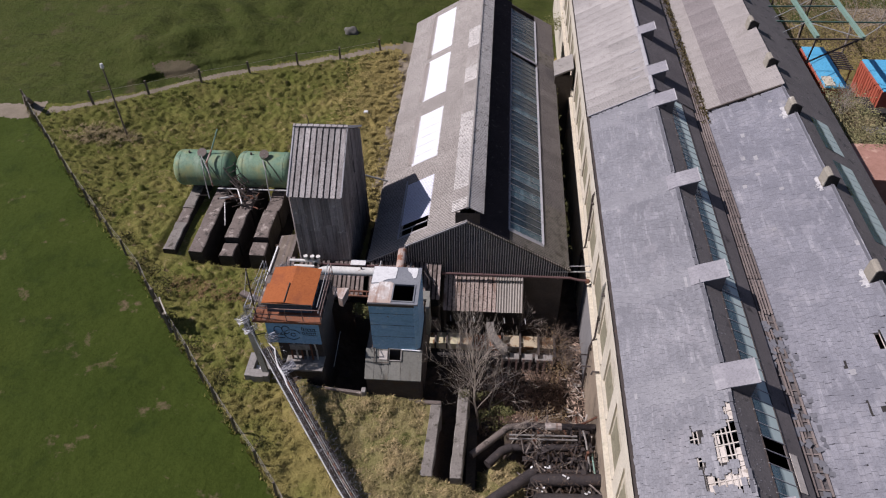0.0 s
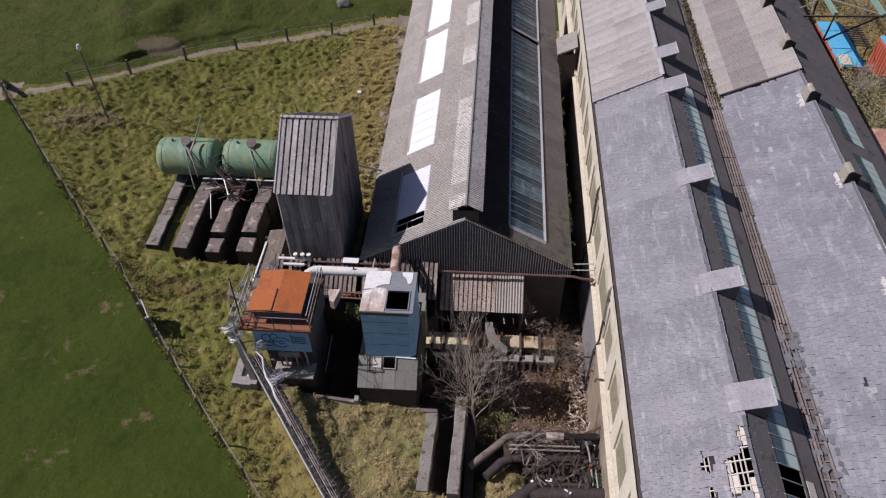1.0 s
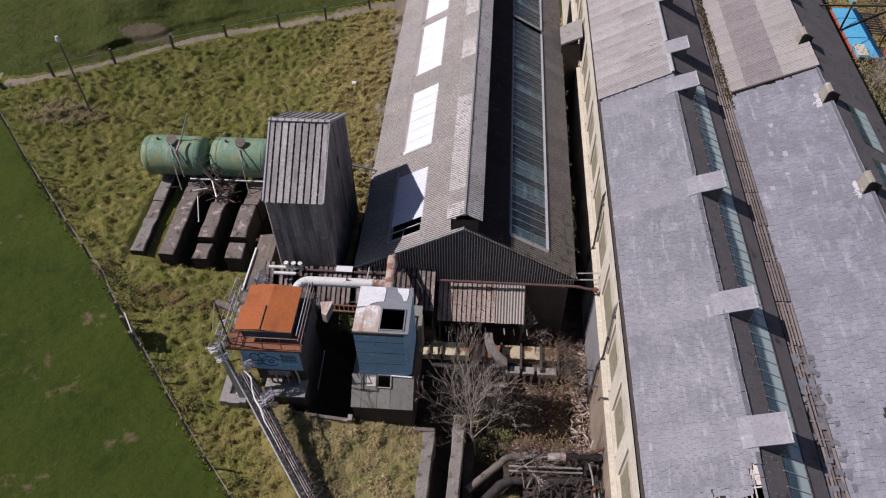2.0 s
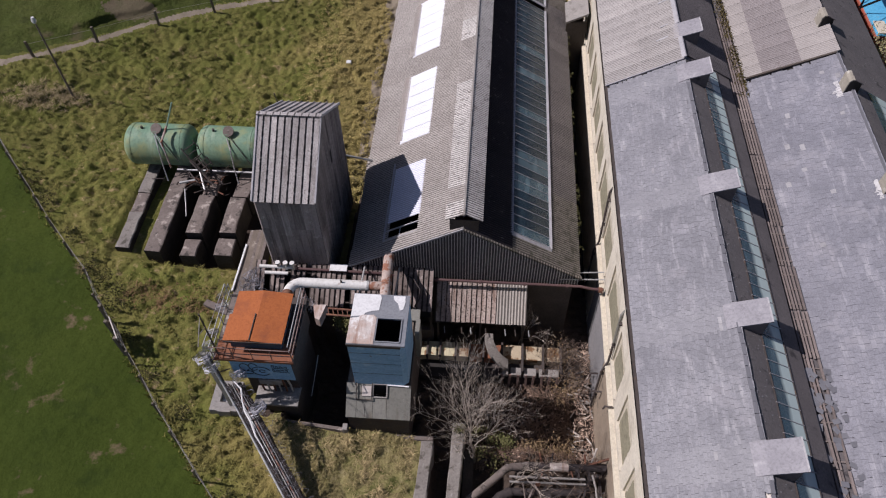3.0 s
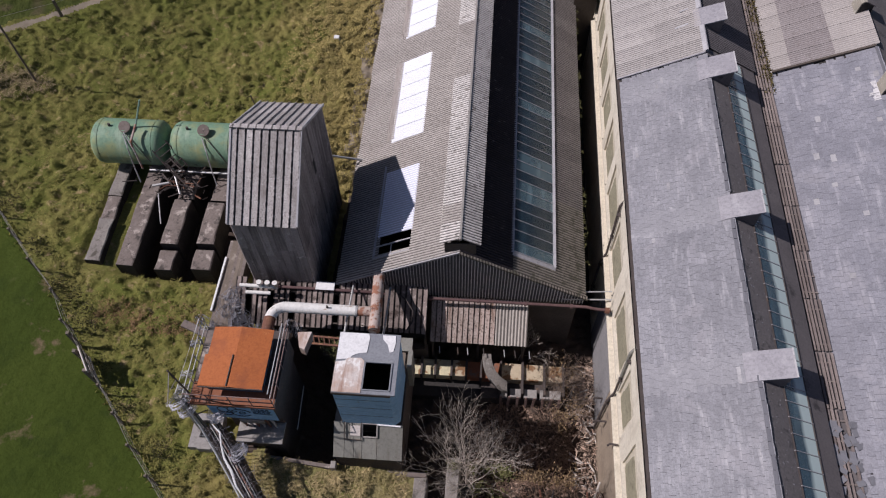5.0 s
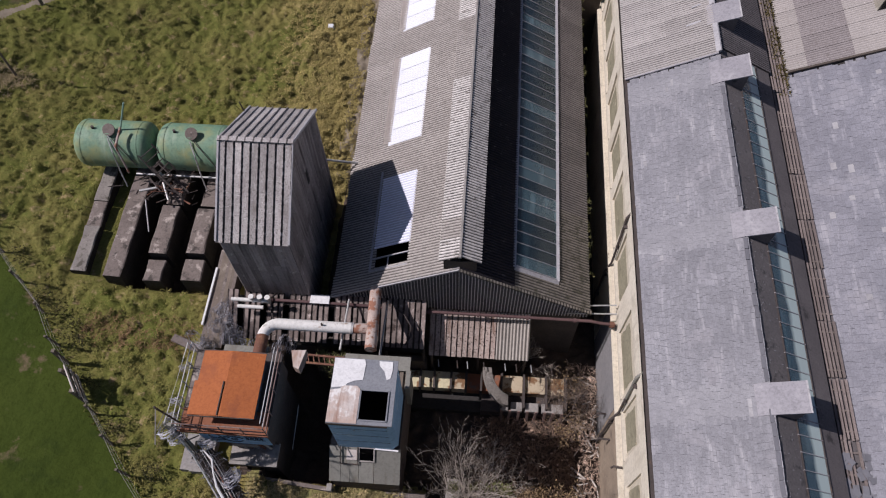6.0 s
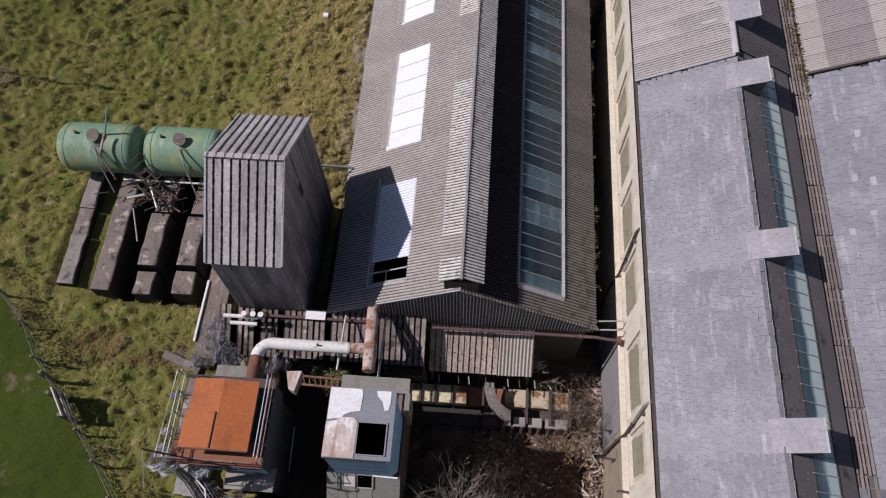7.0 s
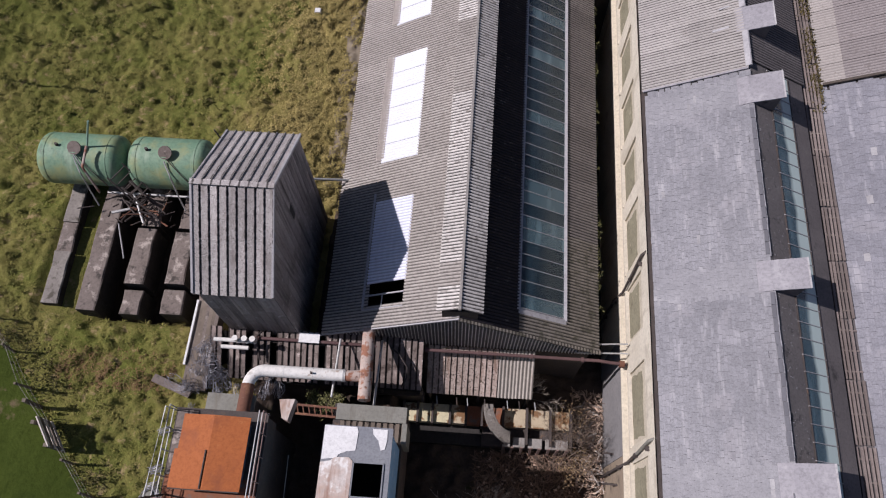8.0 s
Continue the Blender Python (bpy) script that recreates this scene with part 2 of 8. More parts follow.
M_SHEET_LICHEN = surf("lichened_cement", (0.56, 0.53, 0.505), (0.66, 0.63, 0.60), 0.6, 10.0, 0.9, bump=0.5,
                      spots=((0.26, 0.235, 0.215), 3.5, 0.56, 0.08), spots2=((0.78, 0.76, 0.74), 7.0, 0.6, 0.06), vary=0.10, groove=1 / 7, groove_dark=0.1)
# darker cement for the mill's east slope, with its shade in the colour
M_SHEET_SHADE = surf("shaded_purple_cement", (0.150, 0.136, 0.140), (0.195, 0.178, 0.180), 0.8, 12.0, 0.92, bump=0.5,
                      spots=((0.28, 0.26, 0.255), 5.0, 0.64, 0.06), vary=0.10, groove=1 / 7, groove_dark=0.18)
M_SHEET_DARK = surf("stained_cement", (0.211, 0.189, 0.161), (0.295, 0.265, 0.231), 0.9, 12.0, 0.92, bump=0.5,
                    spots=((0.106, 0.100, 0.075), 2.4, 0.52, 0.12), spots2=((0.375, 0.350, 0.312), 8.0, 0.62, 0.06), vary=0.08, groove=1 / 7, groove_dark=0.2)
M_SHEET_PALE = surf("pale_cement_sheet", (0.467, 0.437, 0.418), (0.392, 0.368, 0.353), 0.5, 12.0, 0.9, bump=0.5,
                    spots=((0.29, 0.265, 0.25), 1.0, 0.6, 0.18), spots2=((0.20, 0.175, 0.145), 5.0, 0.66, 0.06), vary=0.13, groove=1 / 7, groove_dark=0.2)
M_SHEET_TAN = surf("dusty_cement_sheet", (0.415, 0.382, 0.362), (0.345, 0.318, 0.302), 0.5, 12.0, 0.9, bump=0.5,
                   spots=((0.25, 0.225, 0.205), 0.9, 0.58, 0.2), spots2=((0.18, 0.155, 0.13), 4.0, 0.62, 0.1), vary=0.05, groove=1 / 7, groove_dark=0.55)
M_SHEET_BROWN = surf("brown_cement_sheet", (0.262, 0.234, 0.232), (0.310, 0.280, 0.276), 0.6, 14.0, 0.9, bump=0.6,
                     spots=((0.215, 0.188, 0.182), 3.5, 0.56, 0.1), spots2=((0.46, 0.43, 0.42), 9.0, 0.62, 0.06), vary=0.06, groove=1 / 7, groove_dark=0.5)
M_BLACKSHEET = surf("dark_steel_cladding", (0.062, 0.062, 0.070), (0.105, 0.104, 0.110), 0.8, 10.0, 0.6, metal=0.0, bump=0.2,
                    streak=((0.24, 0.225, 0.21), (5.0, 5.0, 0.5), 0.57), spots=((0.16, 0.15, 0.142), 3.0, 0.62, 0.1), spec=0.45, vary=0.12)
# pale rib colour that paints in the light caught by the gable ribs
M_RIB_LIT = surf("lit_rib_edge", (0.80, 0.78, 0.77), (0.56, 0.55, 0.55), 3.0, 9.0, 0.6, bump=0.2, spots=((0.16, 0.16, 0.165), 4.0, 0.60, 0.1), vary=0.15)
M_TOWER_WALL = surf("tower_cladding", (0.275, 0.240, 0.230), (0.37, 0.328, 0.312), 0.5, 8.0, 0.8, bump=0.3,
                    streak=((0.08, 0.066, 0.062), (4.5, 4.5, 0.3), 0.52), spots=((0.52, 0.48, 0.45), 2.8, 0.62, 0.07), vary=0.3)
# the narrow groove lines paint the seams' shadows into the sheet colour
M_TOWER_ROOF = surf("tower_roof_sheet", (0.335, 0.308, 0.302), (0.43, 0.405, 0.395), 0.7, 10.0, 0.85, bump=0.5,
                    streak=((0.20, 0.175, 0.165), (3.0, 0.8, 0.8), 0.54), spots=((0.10, 0.088, 0.082), 24.0, 0.53, 0.12), spots2=((0.72, 0.70, 0.69), 19.0, 0.58, 0.10), vary=0.2, groove=0.3444, groove_dark=0.18, groove_from=1.45, groove_to=1.75)
M_SLATE = surf("slate", (0.188, 0.188, 0.206), (0.271, 0.270, 0.291), 0.4, 15.0, 0.6, bump=0.5, bump_scale=16.0,
               spots=((0.415, 0.404, 0.425), 0.7, 0.55, 0.17), spots2=((0.128, 0.125, 0.140), 0.7, 0.56, 0.18),
               streak=((0.395, 0.387, 0.402), (3.5, 0.6, 3.5), 0.55), island=0.08, spec=0.4, edge=0.94, fine_dark=0.5)
M_SLATE_BLUE = surf("bluish_slate", (0.178, 0.179, 0.205), (0.261, 0.260, 0.290), 0.4, 15.0, 0.6, bump=0.5, bump_scale=16.0,
               spots=((0.41, 0.402, 0.43), 0.7, 0.55, 0.17), spots2=((0.122, 0.12, 0.138), 0.7, 0.56, 0.18),
               streak=((0.385, 0.379, 0.402), (3.5, 0.6, 3.5), 0.56), island=0.07, spec=0.4, edge=0.96, fine_dark=0.5)
M_SLATE_PIECE = surf("slate_piece", (0.188, 0.188, 0.206), (0.271, 0.270, 0.291), 0.4, 15.0, 0.6, bump=0.5, bump_scale=16.0,
               spots=((0.41, 0.403, 0.425), 0.7, 0.55, 0.17), spots2=((0.145, 0.142, 0.166), 0.7, 0.55, 0.22),
               streak=((0.392, 0.385, 0.404), (3.5, 0.6, 3.5), 0.55), vary=0.10, spec=0.4, edge=0.89, fine_dark=0.5)
M_SLATE_BAND = surf("smooth_slate", (0.225, 0.224, 0.242), (0.290, 0.288, 0.305), 0.7, 15.0, 0.6, bump=0.4, bump_scale=16.0,
               spots=((0.36, 0.355, 0.37), 0.8, 0.56, 0.15), island=0.05, spec=0.4, edge=0.95, fine_dark=0.65)
# darker copy of the slate; shade of the east slopes is in the colour
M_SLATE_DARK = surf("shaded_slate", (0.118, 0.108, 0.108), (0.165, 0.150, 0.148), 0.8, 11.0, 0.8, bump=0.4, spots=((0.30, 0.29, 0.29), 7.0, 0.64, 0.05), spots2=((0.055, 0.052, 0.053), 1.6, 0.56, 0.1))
M_SLATE_NEW = surf("pale_slate", (0.36, 0.352, 0.362), (0.30, 0.295, 0.305), 1.0, 9.0, 0.6, bump=0.3, island=0.12)
M_LEAD = surf("lead_flashing", (0.34, 0.335, 0.35), (0.42, 0.41, 0.425), 1.2, 10.0, 0.6, bump=0.3, spots=((0.24, 0.23, 0.24), 2.0, 0.6, 0.1))
M_HOOD = surf("weathered_lead_hood", (0.262, 0.253, 0.275), (0.335, 0.325, 0.345), 0.8, 9.0, 0.65, bump=0.3, spots=((0.42, 0.41, 0.425), 1.4, 0.58, 0.2), spots2=((0.185, 0.178, 0.195), 1.7, 0.58, 0.15), fine_dark=0.6)
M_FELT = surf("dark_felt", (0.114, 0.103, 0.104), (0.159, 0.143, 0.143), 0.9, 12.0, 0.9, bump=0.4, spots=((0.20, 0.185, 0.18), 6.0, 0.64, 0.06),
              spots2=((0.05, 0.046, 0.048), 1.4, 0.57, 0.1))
M_PALEEDGE = surf("worn_pale_edge", (0.58, 0.57, 0.57), (0.44, 0.43, 0.435), 2.0, 9.0, 0.7, bump=0.3, spots=((0.25, 0.24, 0.245), 3.0, 0.58, 0.08))
M_DUCKBOARD = surf("grey_brown_slats", (0.185, 0.15, 0.138), (0.25, 0.208, 0.19), 1.2, 12.0, 0.9, bump=0.4, spots=((0.24, 0.205, 0.185), 3.0, 0.62, 0.1), vary=0.25)
M_PALEWOOD = surf("pale_bare_wood", (0.62, 0.57, 0.52), (0.50, 0.45, 0.40), 1.2, 12.0, 0.9, bump=0.3, spots=((0.32, 0.28, 0.24), 2.4, 0.6, 0.1))
M_BLACKPIPE = surf("sooty_pipe", (0.036, 0.030, 0.031), (0.062, 0.051, 0.049), 1.5, 10.0, 0.7, bump=0.5, spots=((0.10, 0.078, 0.066), 3.2, 0.62, 0.06),
                   spots2=((0.055, 0.036, 0.028), 1.6, 0.55, 0.1))
M_DARKWOOD = surf("dark_wood", (0.062, 0.051, 0.044), (0.098, 0.081, 0.068), 1.0, 12.0, 0.85, bump=0.4)
M_BOARD = surf("weathered_board", (0.20, 0.165, 0.135), (0.13, 0.105, 0.085), 1.2, 12.0, 0.9, bump=0.4,
               spots=((0.30, 0.26, 0.22), 2.2, 0.58, 0.12), spots2=((0.07, 0.055, 0.045), 1.1, 0.58, 0.1), vary=0.18)
M_RENDER = surf("cream_render", (0.70, 0.65, 0.545), (0.60, 0.55, 0.45), 0.5, 9.0, 0.9, bump=0.3,
                spots=((0.44, 0.395, 0.32), 0.9, 0.58, 0.15), streak=((0.40, 0.355, 0.28), (1.2, 1.2, 0.25), 0.53))
M_LEANBOARD = surf("lean_to_boards", (0.27, 0.222, 0.204), (0.165, 0.132, 0.12), 1.2, 12.0, 0.9, bump=0.5,
               spots=((0.48, 0.42, 0.39), 3.4, 0.60, 0.10), spots2=((0.07, 0.052, 0.045), 1.9, 0.55, 0.1), vary=0.3, groove=0.2686, groove_dark=0.08, groove_from=1.0, groove_to=1.7)
M_INFILL = surf("window_infill", (0.24, 0.22, 0.155), (0.31, 0.29, 0.205), 0.9, 8.0, 0.9, bump=0.4,
                spots=((0.17, 0.155, 0.105), 1.6, 0.55, 0.15), spots2=((0.52, 0.47, 0.36), 1.5, 0.62, 0.08))
M_BLOCKING = surf("tan_blocking", (0.50, 0.45, 0.355), (0.58, 0.525, 0.42), 0.8, 8.0, 0.9, bump=0.3,
                  spots=((0.40, 0.36, 0.275), 1.2, 0.56, 0.15), streak=((0.34, 0.30, 0.23), (1.4, 1.4, 0.3), 0.60))
# brown stains on the lower wall, with the shrubs' shadows painted in too
M_DADO_BROWN = surf("stained_shaded_dado", (0.34, 0.275, 0.205), (0.235, 0.185, 0.14), 0.7, 8.0, 0.9, bump=0.4,
                     spots=((0.14, 0.115, 0.09), 1.1, 0.56, 0.15), streak=((0.46, 0.40, 0.32), (1.4, 1.4, 0.3), 0.57))
M_PLINTHWALL = surf("grey_dado_render", (0.215, 0.21, 0.215), (0.265, 0.255, 0.255), 0.8, 8.0, 0.9, bump=0.3)
M_CONCRETE = surf("old_concrete", (0.150, 0.122, 0.108), (0.205, 0.172, 0.154), 0.9, 9.0, 0.9, bump=0.6,
                  spots=((0.38, 0.33, 0.295), 1.4, 0.57, 0.08), spots2=((0.062, 0.053, 0.047), 1.7, 0.55, 0.1))
M_CONCRETE_PALE = surf("pale_concrete", (0.255, 0.238, 0.225), (0.315, 0.295, 0.275), 0.9, 9.0, 0.9, bump=0.4,
                       spots=((0.16, 0.145, 0.13), 2.0, 0.56, 0.12), spots2=((0.40, 0.38, 0.355), 2.8, 0.64, 0.08))
# cradle sides and ends: their shade is painted in as near-black concrete
M_CRADLE_SHADE = surf("shade_side_concrete", (0.030, 0.026, 0.024), (0.055, 0.046, 0.040), 1.2, 9.0, 0.9, bump=0.5, spots=((0.10, 0.085, 0.07), 2.0, 0.64, 0.1))
M_KERB = surf("mossy_concrete", (0.19, 0.172, 0.155), (0.25, 0.227, 0.205), 0.9, 9.0, 0.9, bump=0.5,
                       spots=((0.09, 0.08, 0.066), 2.0, 0.55, 0.1), spots2=((0.30, 0.28, 0.265), 2.4, 0.62, 0.08))
M_ROCK = surf("dark_rock", (0.11, 0.105, 0.095), (0.17, 0.16, 0.145), 1.4, 7.0, 0.9, bump=0.6, spots=((0.30, 0.28, 0.25), 2.0, 0.62, 0.1))
M_TANK = surf("green_tank_paint", (0.132, 0.245, 0.165), (0.185, 0.285, 0.188), 0.7, 7.0, 0.6, bump=0.12,
              spots=((0.26, 0.28, 0.13), 0.75, 0.50, 0.2), spots2=((0.07, 0.095, 0.065), 1.3, 0.57, 0.14),
              streak=((0.30, 0.38, 0.28), (2.6, 0.5, 0.5), 0.55), spec=0.35)
M_STEEL = surf("galvanised_steel", (0.42, 0.42, 0.42), (0.52, 0.52, 0.51), 1.5, 12.0, 0.5, metal=0.35, bump=0.1,
               spots=((0.30, 0.22, 0.15), 3.0, 0.66, 0.08))
M_WHITEPIPE = surf("white_pipe_cladding", (0.74, 0.73, 0.70), (0.64, 0.63, 0.60), 0.9, 8.0, 0.65, bump=0.15,
                   spots=((0.34, 0.27, 0.22), 2.2, 0.63, 0.08), spots2=((0.38, 0.365, 0.34), 1.2, 0.59, 0.12))
M_RUST = surf("rust", (0.185, 0.085, 0.055), (0.125, 0.062, 0.045), 1.2, 10.0, 0.9, bump=0.4, spots=((0.26, 0.13, 0.075), 2.4, 0.56, 0.12),
              spots2=((0.30, 0.26, 0.23), 2.6, 0.66, 0.05))
M_RUSTPIPE = surf("rusty_peeling_pipe", (0.50, 0.43, 0.39), (0.36, 0.26, 0.215), 1.5, 10.0, 0.8, bump=0.4,
                  spots=((0.27, 0.125, 0.08), 1.9, 0.50, 0.06), spots2=((0.15, 0.08, 0.06), 3.5, 0.58, 0.08))
M_DARKIRON = surf("dark_iron", (0.058, 0.049, 0.046), (0.088, 0.071, 0.065), 1.5, 10.0, 0.8, bump=0.4, spots=((0.13, 0.085, 0.06), 2.4, 0.6, 0.1))
M_BROWNPIPE = surf("brown_pipe_paint", (0.108, 0.062, 0.062), (0.142, 0.086, 0.084), 1.0, 9.0, 0.7, bump=0.2, spots=((0.26, 0.2, 0.18), 3.0, 0.66, 0.06))
M_ORANGE = surf("orange_rust_roof", (0.36, 0.105, 0.030), (0.41, 0.125, 0.036), 0.6, 9.0, 0.75, bump=0.12,
                spots=((0.26, 0.078, 0.030), 0.9, 0.54, 0.18), spots2=((0.47, 0.17, 0.06), 2.5, 0.62, 0.12))
M_ORANGE_DULL = surf("rusty_deck", (0.27, 0.105, 0.055), (0.20, 0.085, 0.05), 1.4, 9.0, 0.85, bump=0.3, spots=((0.16, 0.11, 0.09), 2.4, 0.56, 0.1))
M_BLUE = surf("faded_blue_paint", (0.215, 0.41, 0.64), (0.275, 0.48, 0.70), 0.8, 7.0, 0.6, bump=0.15,
              spots=((0.42, 0.58, 0.72), 2.0, 0.57, 0.14), streak=((0.16, 0.31, 0.50), (0.8, 0.8, 4.0), 0.54), spots2=((0.15, 0.10, 0.085), 2.6, 0.68, 0.05))
M_BLUEDARK = surf("dull_blue_steel", (0.055, 0.085, 0.13), (0.075, 0.105, 0.15), 1.2, 8.0, 0.7, bump=0.2, spots=((0.12, 0.08, 0.065), 2.4, 0.6, 0.1))
M_TARGREY = surf("grey_roofing", (0.20, 0.21, 0.235), (0.235, 0.245, 0.265), 1.4, 12.0, 0.8, bump=0.15)
M_WHITEPATCH = surf("white_coating", (0.74, 0.74, 0.74), (0.66, 0.66, 0.66), 1.4, 9.0, 0.7, bump=0.2, spots=((0.50, 0.50, 0.51), 2.6, 0.64, 0.08))
M_RUSTWHITE = surf("rust_stained_white", (0.60, 0.55, 0.52), (0.44, 0.32, 0.26), 1.3, 8.0, 0.7, bump=0.2,
                   streak=((0.27, 0.15, 0.105), (5.0, 0.5, 1.0), 0.50), spots=((0.70, 0.68, 0.66), 1.6, 0.56, 0.1))
M_GREYGREEN = surf("grey_green_sheeting", (0.185, 0.182, 0.160), (0.235, 0.230, 0.205), 1.0, 8.0, 0.8, bump=0.2,
                   streak=((0.13, 0.115, 0.09), (3.0, 0.5, 0.5), 0.54), vary=0.10)
M_RAZOR = surf("razor_wire_steel", (0.24, 0.24, 0.27), (0.15, 0.15, 0.175), 1.2, 8.0, 0.5, metal=0.2, bump=0.0, spots=((0.46, 0.46, 0.49), 1.9, 0.58, 0.06))
M_RAZOR_NEW = surf("bright_razor_wire", (0.50, 0.50, 0.54), (0.36, 0.36, 0.40), 2.0, 8.0, 0.5, metal=0.3, bump=0.0)
M_WOODPOST = surf("fence_post_wood", (0.136, 0.115, 0.093), (0.192, 0.160, 0.128), 3.0, 16.0, 0.9, bump=0.4)
M_WIRE = surf("fence_wire", (0.25, 0.235, 0.21), (0.32, 0.30, 0.27), 3.0, 14.0, 0.7, metal=0.0, bump=0.0)
M_BARK = surf("bare_bark", (0.36, 0.305, 0.255), (0.46, 0.40, 0.345), 2.0, 14.0, 0.9, bump=0.3)
M_BARK_RED = surf("brushwood", (0.165, 0.102, 0.074), (0.235, 0.165, 0.12), 2.0, 14.0, 0.9, bump=0.2, island=0.35)
M_SCRAP = surf("scrap_timber", (0.50, 0.385, 0.30), (0.30, 0.205, 0.155), 2.0, 10.0, 0.9, bump=0.3, island=0.75)
M_BRICK = surf("pinkish_brick", (0.43, 0.235, 0.185), (0.35, 0.185, 0.14), 1.4, 10.0, 0.9, bump=0.3, spots=((0.52, 0.33, 0.26), 1.2, 0.58, 0.14))
M_BLUEROOF = surf("bright_blue_sheet", (0.085, 0.38, 0.64), (0.12, 0.46, 0.70), 0.6, 6.0, 0.55, bump=0.1, spots=((0.05, 0.15, 0.28), 0.8, 0.66, 0.1))
M_REDSIDE = surf("red_oxide_paint", (0.48, 0.125, 0.075), (0.40, 0.105, 0.065), 0.8, 8.0, 0.7, bump=0.1)
M_MINT = surf("pale_green_steel", (0.19, 0.31, 0.255), (0.24, 0.36, 0.30), 1.2, 8.0, 0.6, bump=0.1, spots=((0.13, 0.18, 0.15), 2.0, 0.6, 0.1))
M_GREENDARK = surf("dark_green_steel", (0.06, 0.125, 0.10), (0.085, 0.16, 0.13), 1.2, 8.0, 0.6, bump=0.1)
M_MOSS = surf("moss_and_weeds", (0.115, 0.098, 0.042), (0.185, 0.142, 0.072), 2.0, 8.0, 0.95, bump=0.3, island=0.4, spec=0.1)
M_LEAF = surf("shrub_leaves", (0.138, 0.150, 0.056), (0.200, 0.188, 0.088), 1.5, 8.0, 0.9, bump=0.0, island=0.35, spec=0.1)
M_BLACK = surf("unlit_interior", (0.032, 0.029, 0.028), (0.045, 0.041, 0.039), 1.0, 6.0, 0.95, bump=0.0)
M_ROOFLIGHT = surf("white_rooflight", (0.69, 0.705, 0.755), (0.75, 0.765, 0.805), 0.9, 6.0, 0.5, bump=0.05, spots=((0.58, 0.595, 0.65), 1.3, 0.60, 0.12), vary=0.03, groove=1 / 7, groove_dark=0.93, fine_dark=0.85)
M_ROOFLIGHT_OLD = surf("yellowed_rooflight", (0.50, 0.445, 0.41), (0.58, 0.525, 0.49), 0.9, 8.0, 0.6, bump=0.1)
M_LAP = surf("rooflight_lap_edge", (0.62, 0.635, 0.68), (0.67, 0.685, 0.72), 2.0, 8.0, 0.5, bump=0.05)
# bluish copy of the white rooflight: shade below the tower put into colour
M_ROOFLIGHT_SHADE = surf("shaded_rooflight", (0.72, 0.74, 0.86), (0.78, 0.80, 0.90), 0.9, 6.0, 0.5, bump=0.05, groove=1 / 7, groove_dark=0.62, fine_dark=0.8)
M_PAINT_DARK = surf("spray_paint", (0.03, 0.045, 0.075), (0.04, 0.06, 0.09), 2.0, 9.0, 0.6, bump=0.0)
M_VENTSTONE = surf("dull_vent_paint", (0.33, 0.30, 0.25), (0.26, 0.24, 0.20), 1.4, 9.0, 0.9, bump=0.3, spots=((0.45, 0.43, 0.38), 2.0, 0.6, 0.1))
M_STONE = surf("pale_stone", (0.62, 0.57, 0.47), (0.52, 0.475, 0.39), 1.4, 9.0, 0.9, bump=0.3)


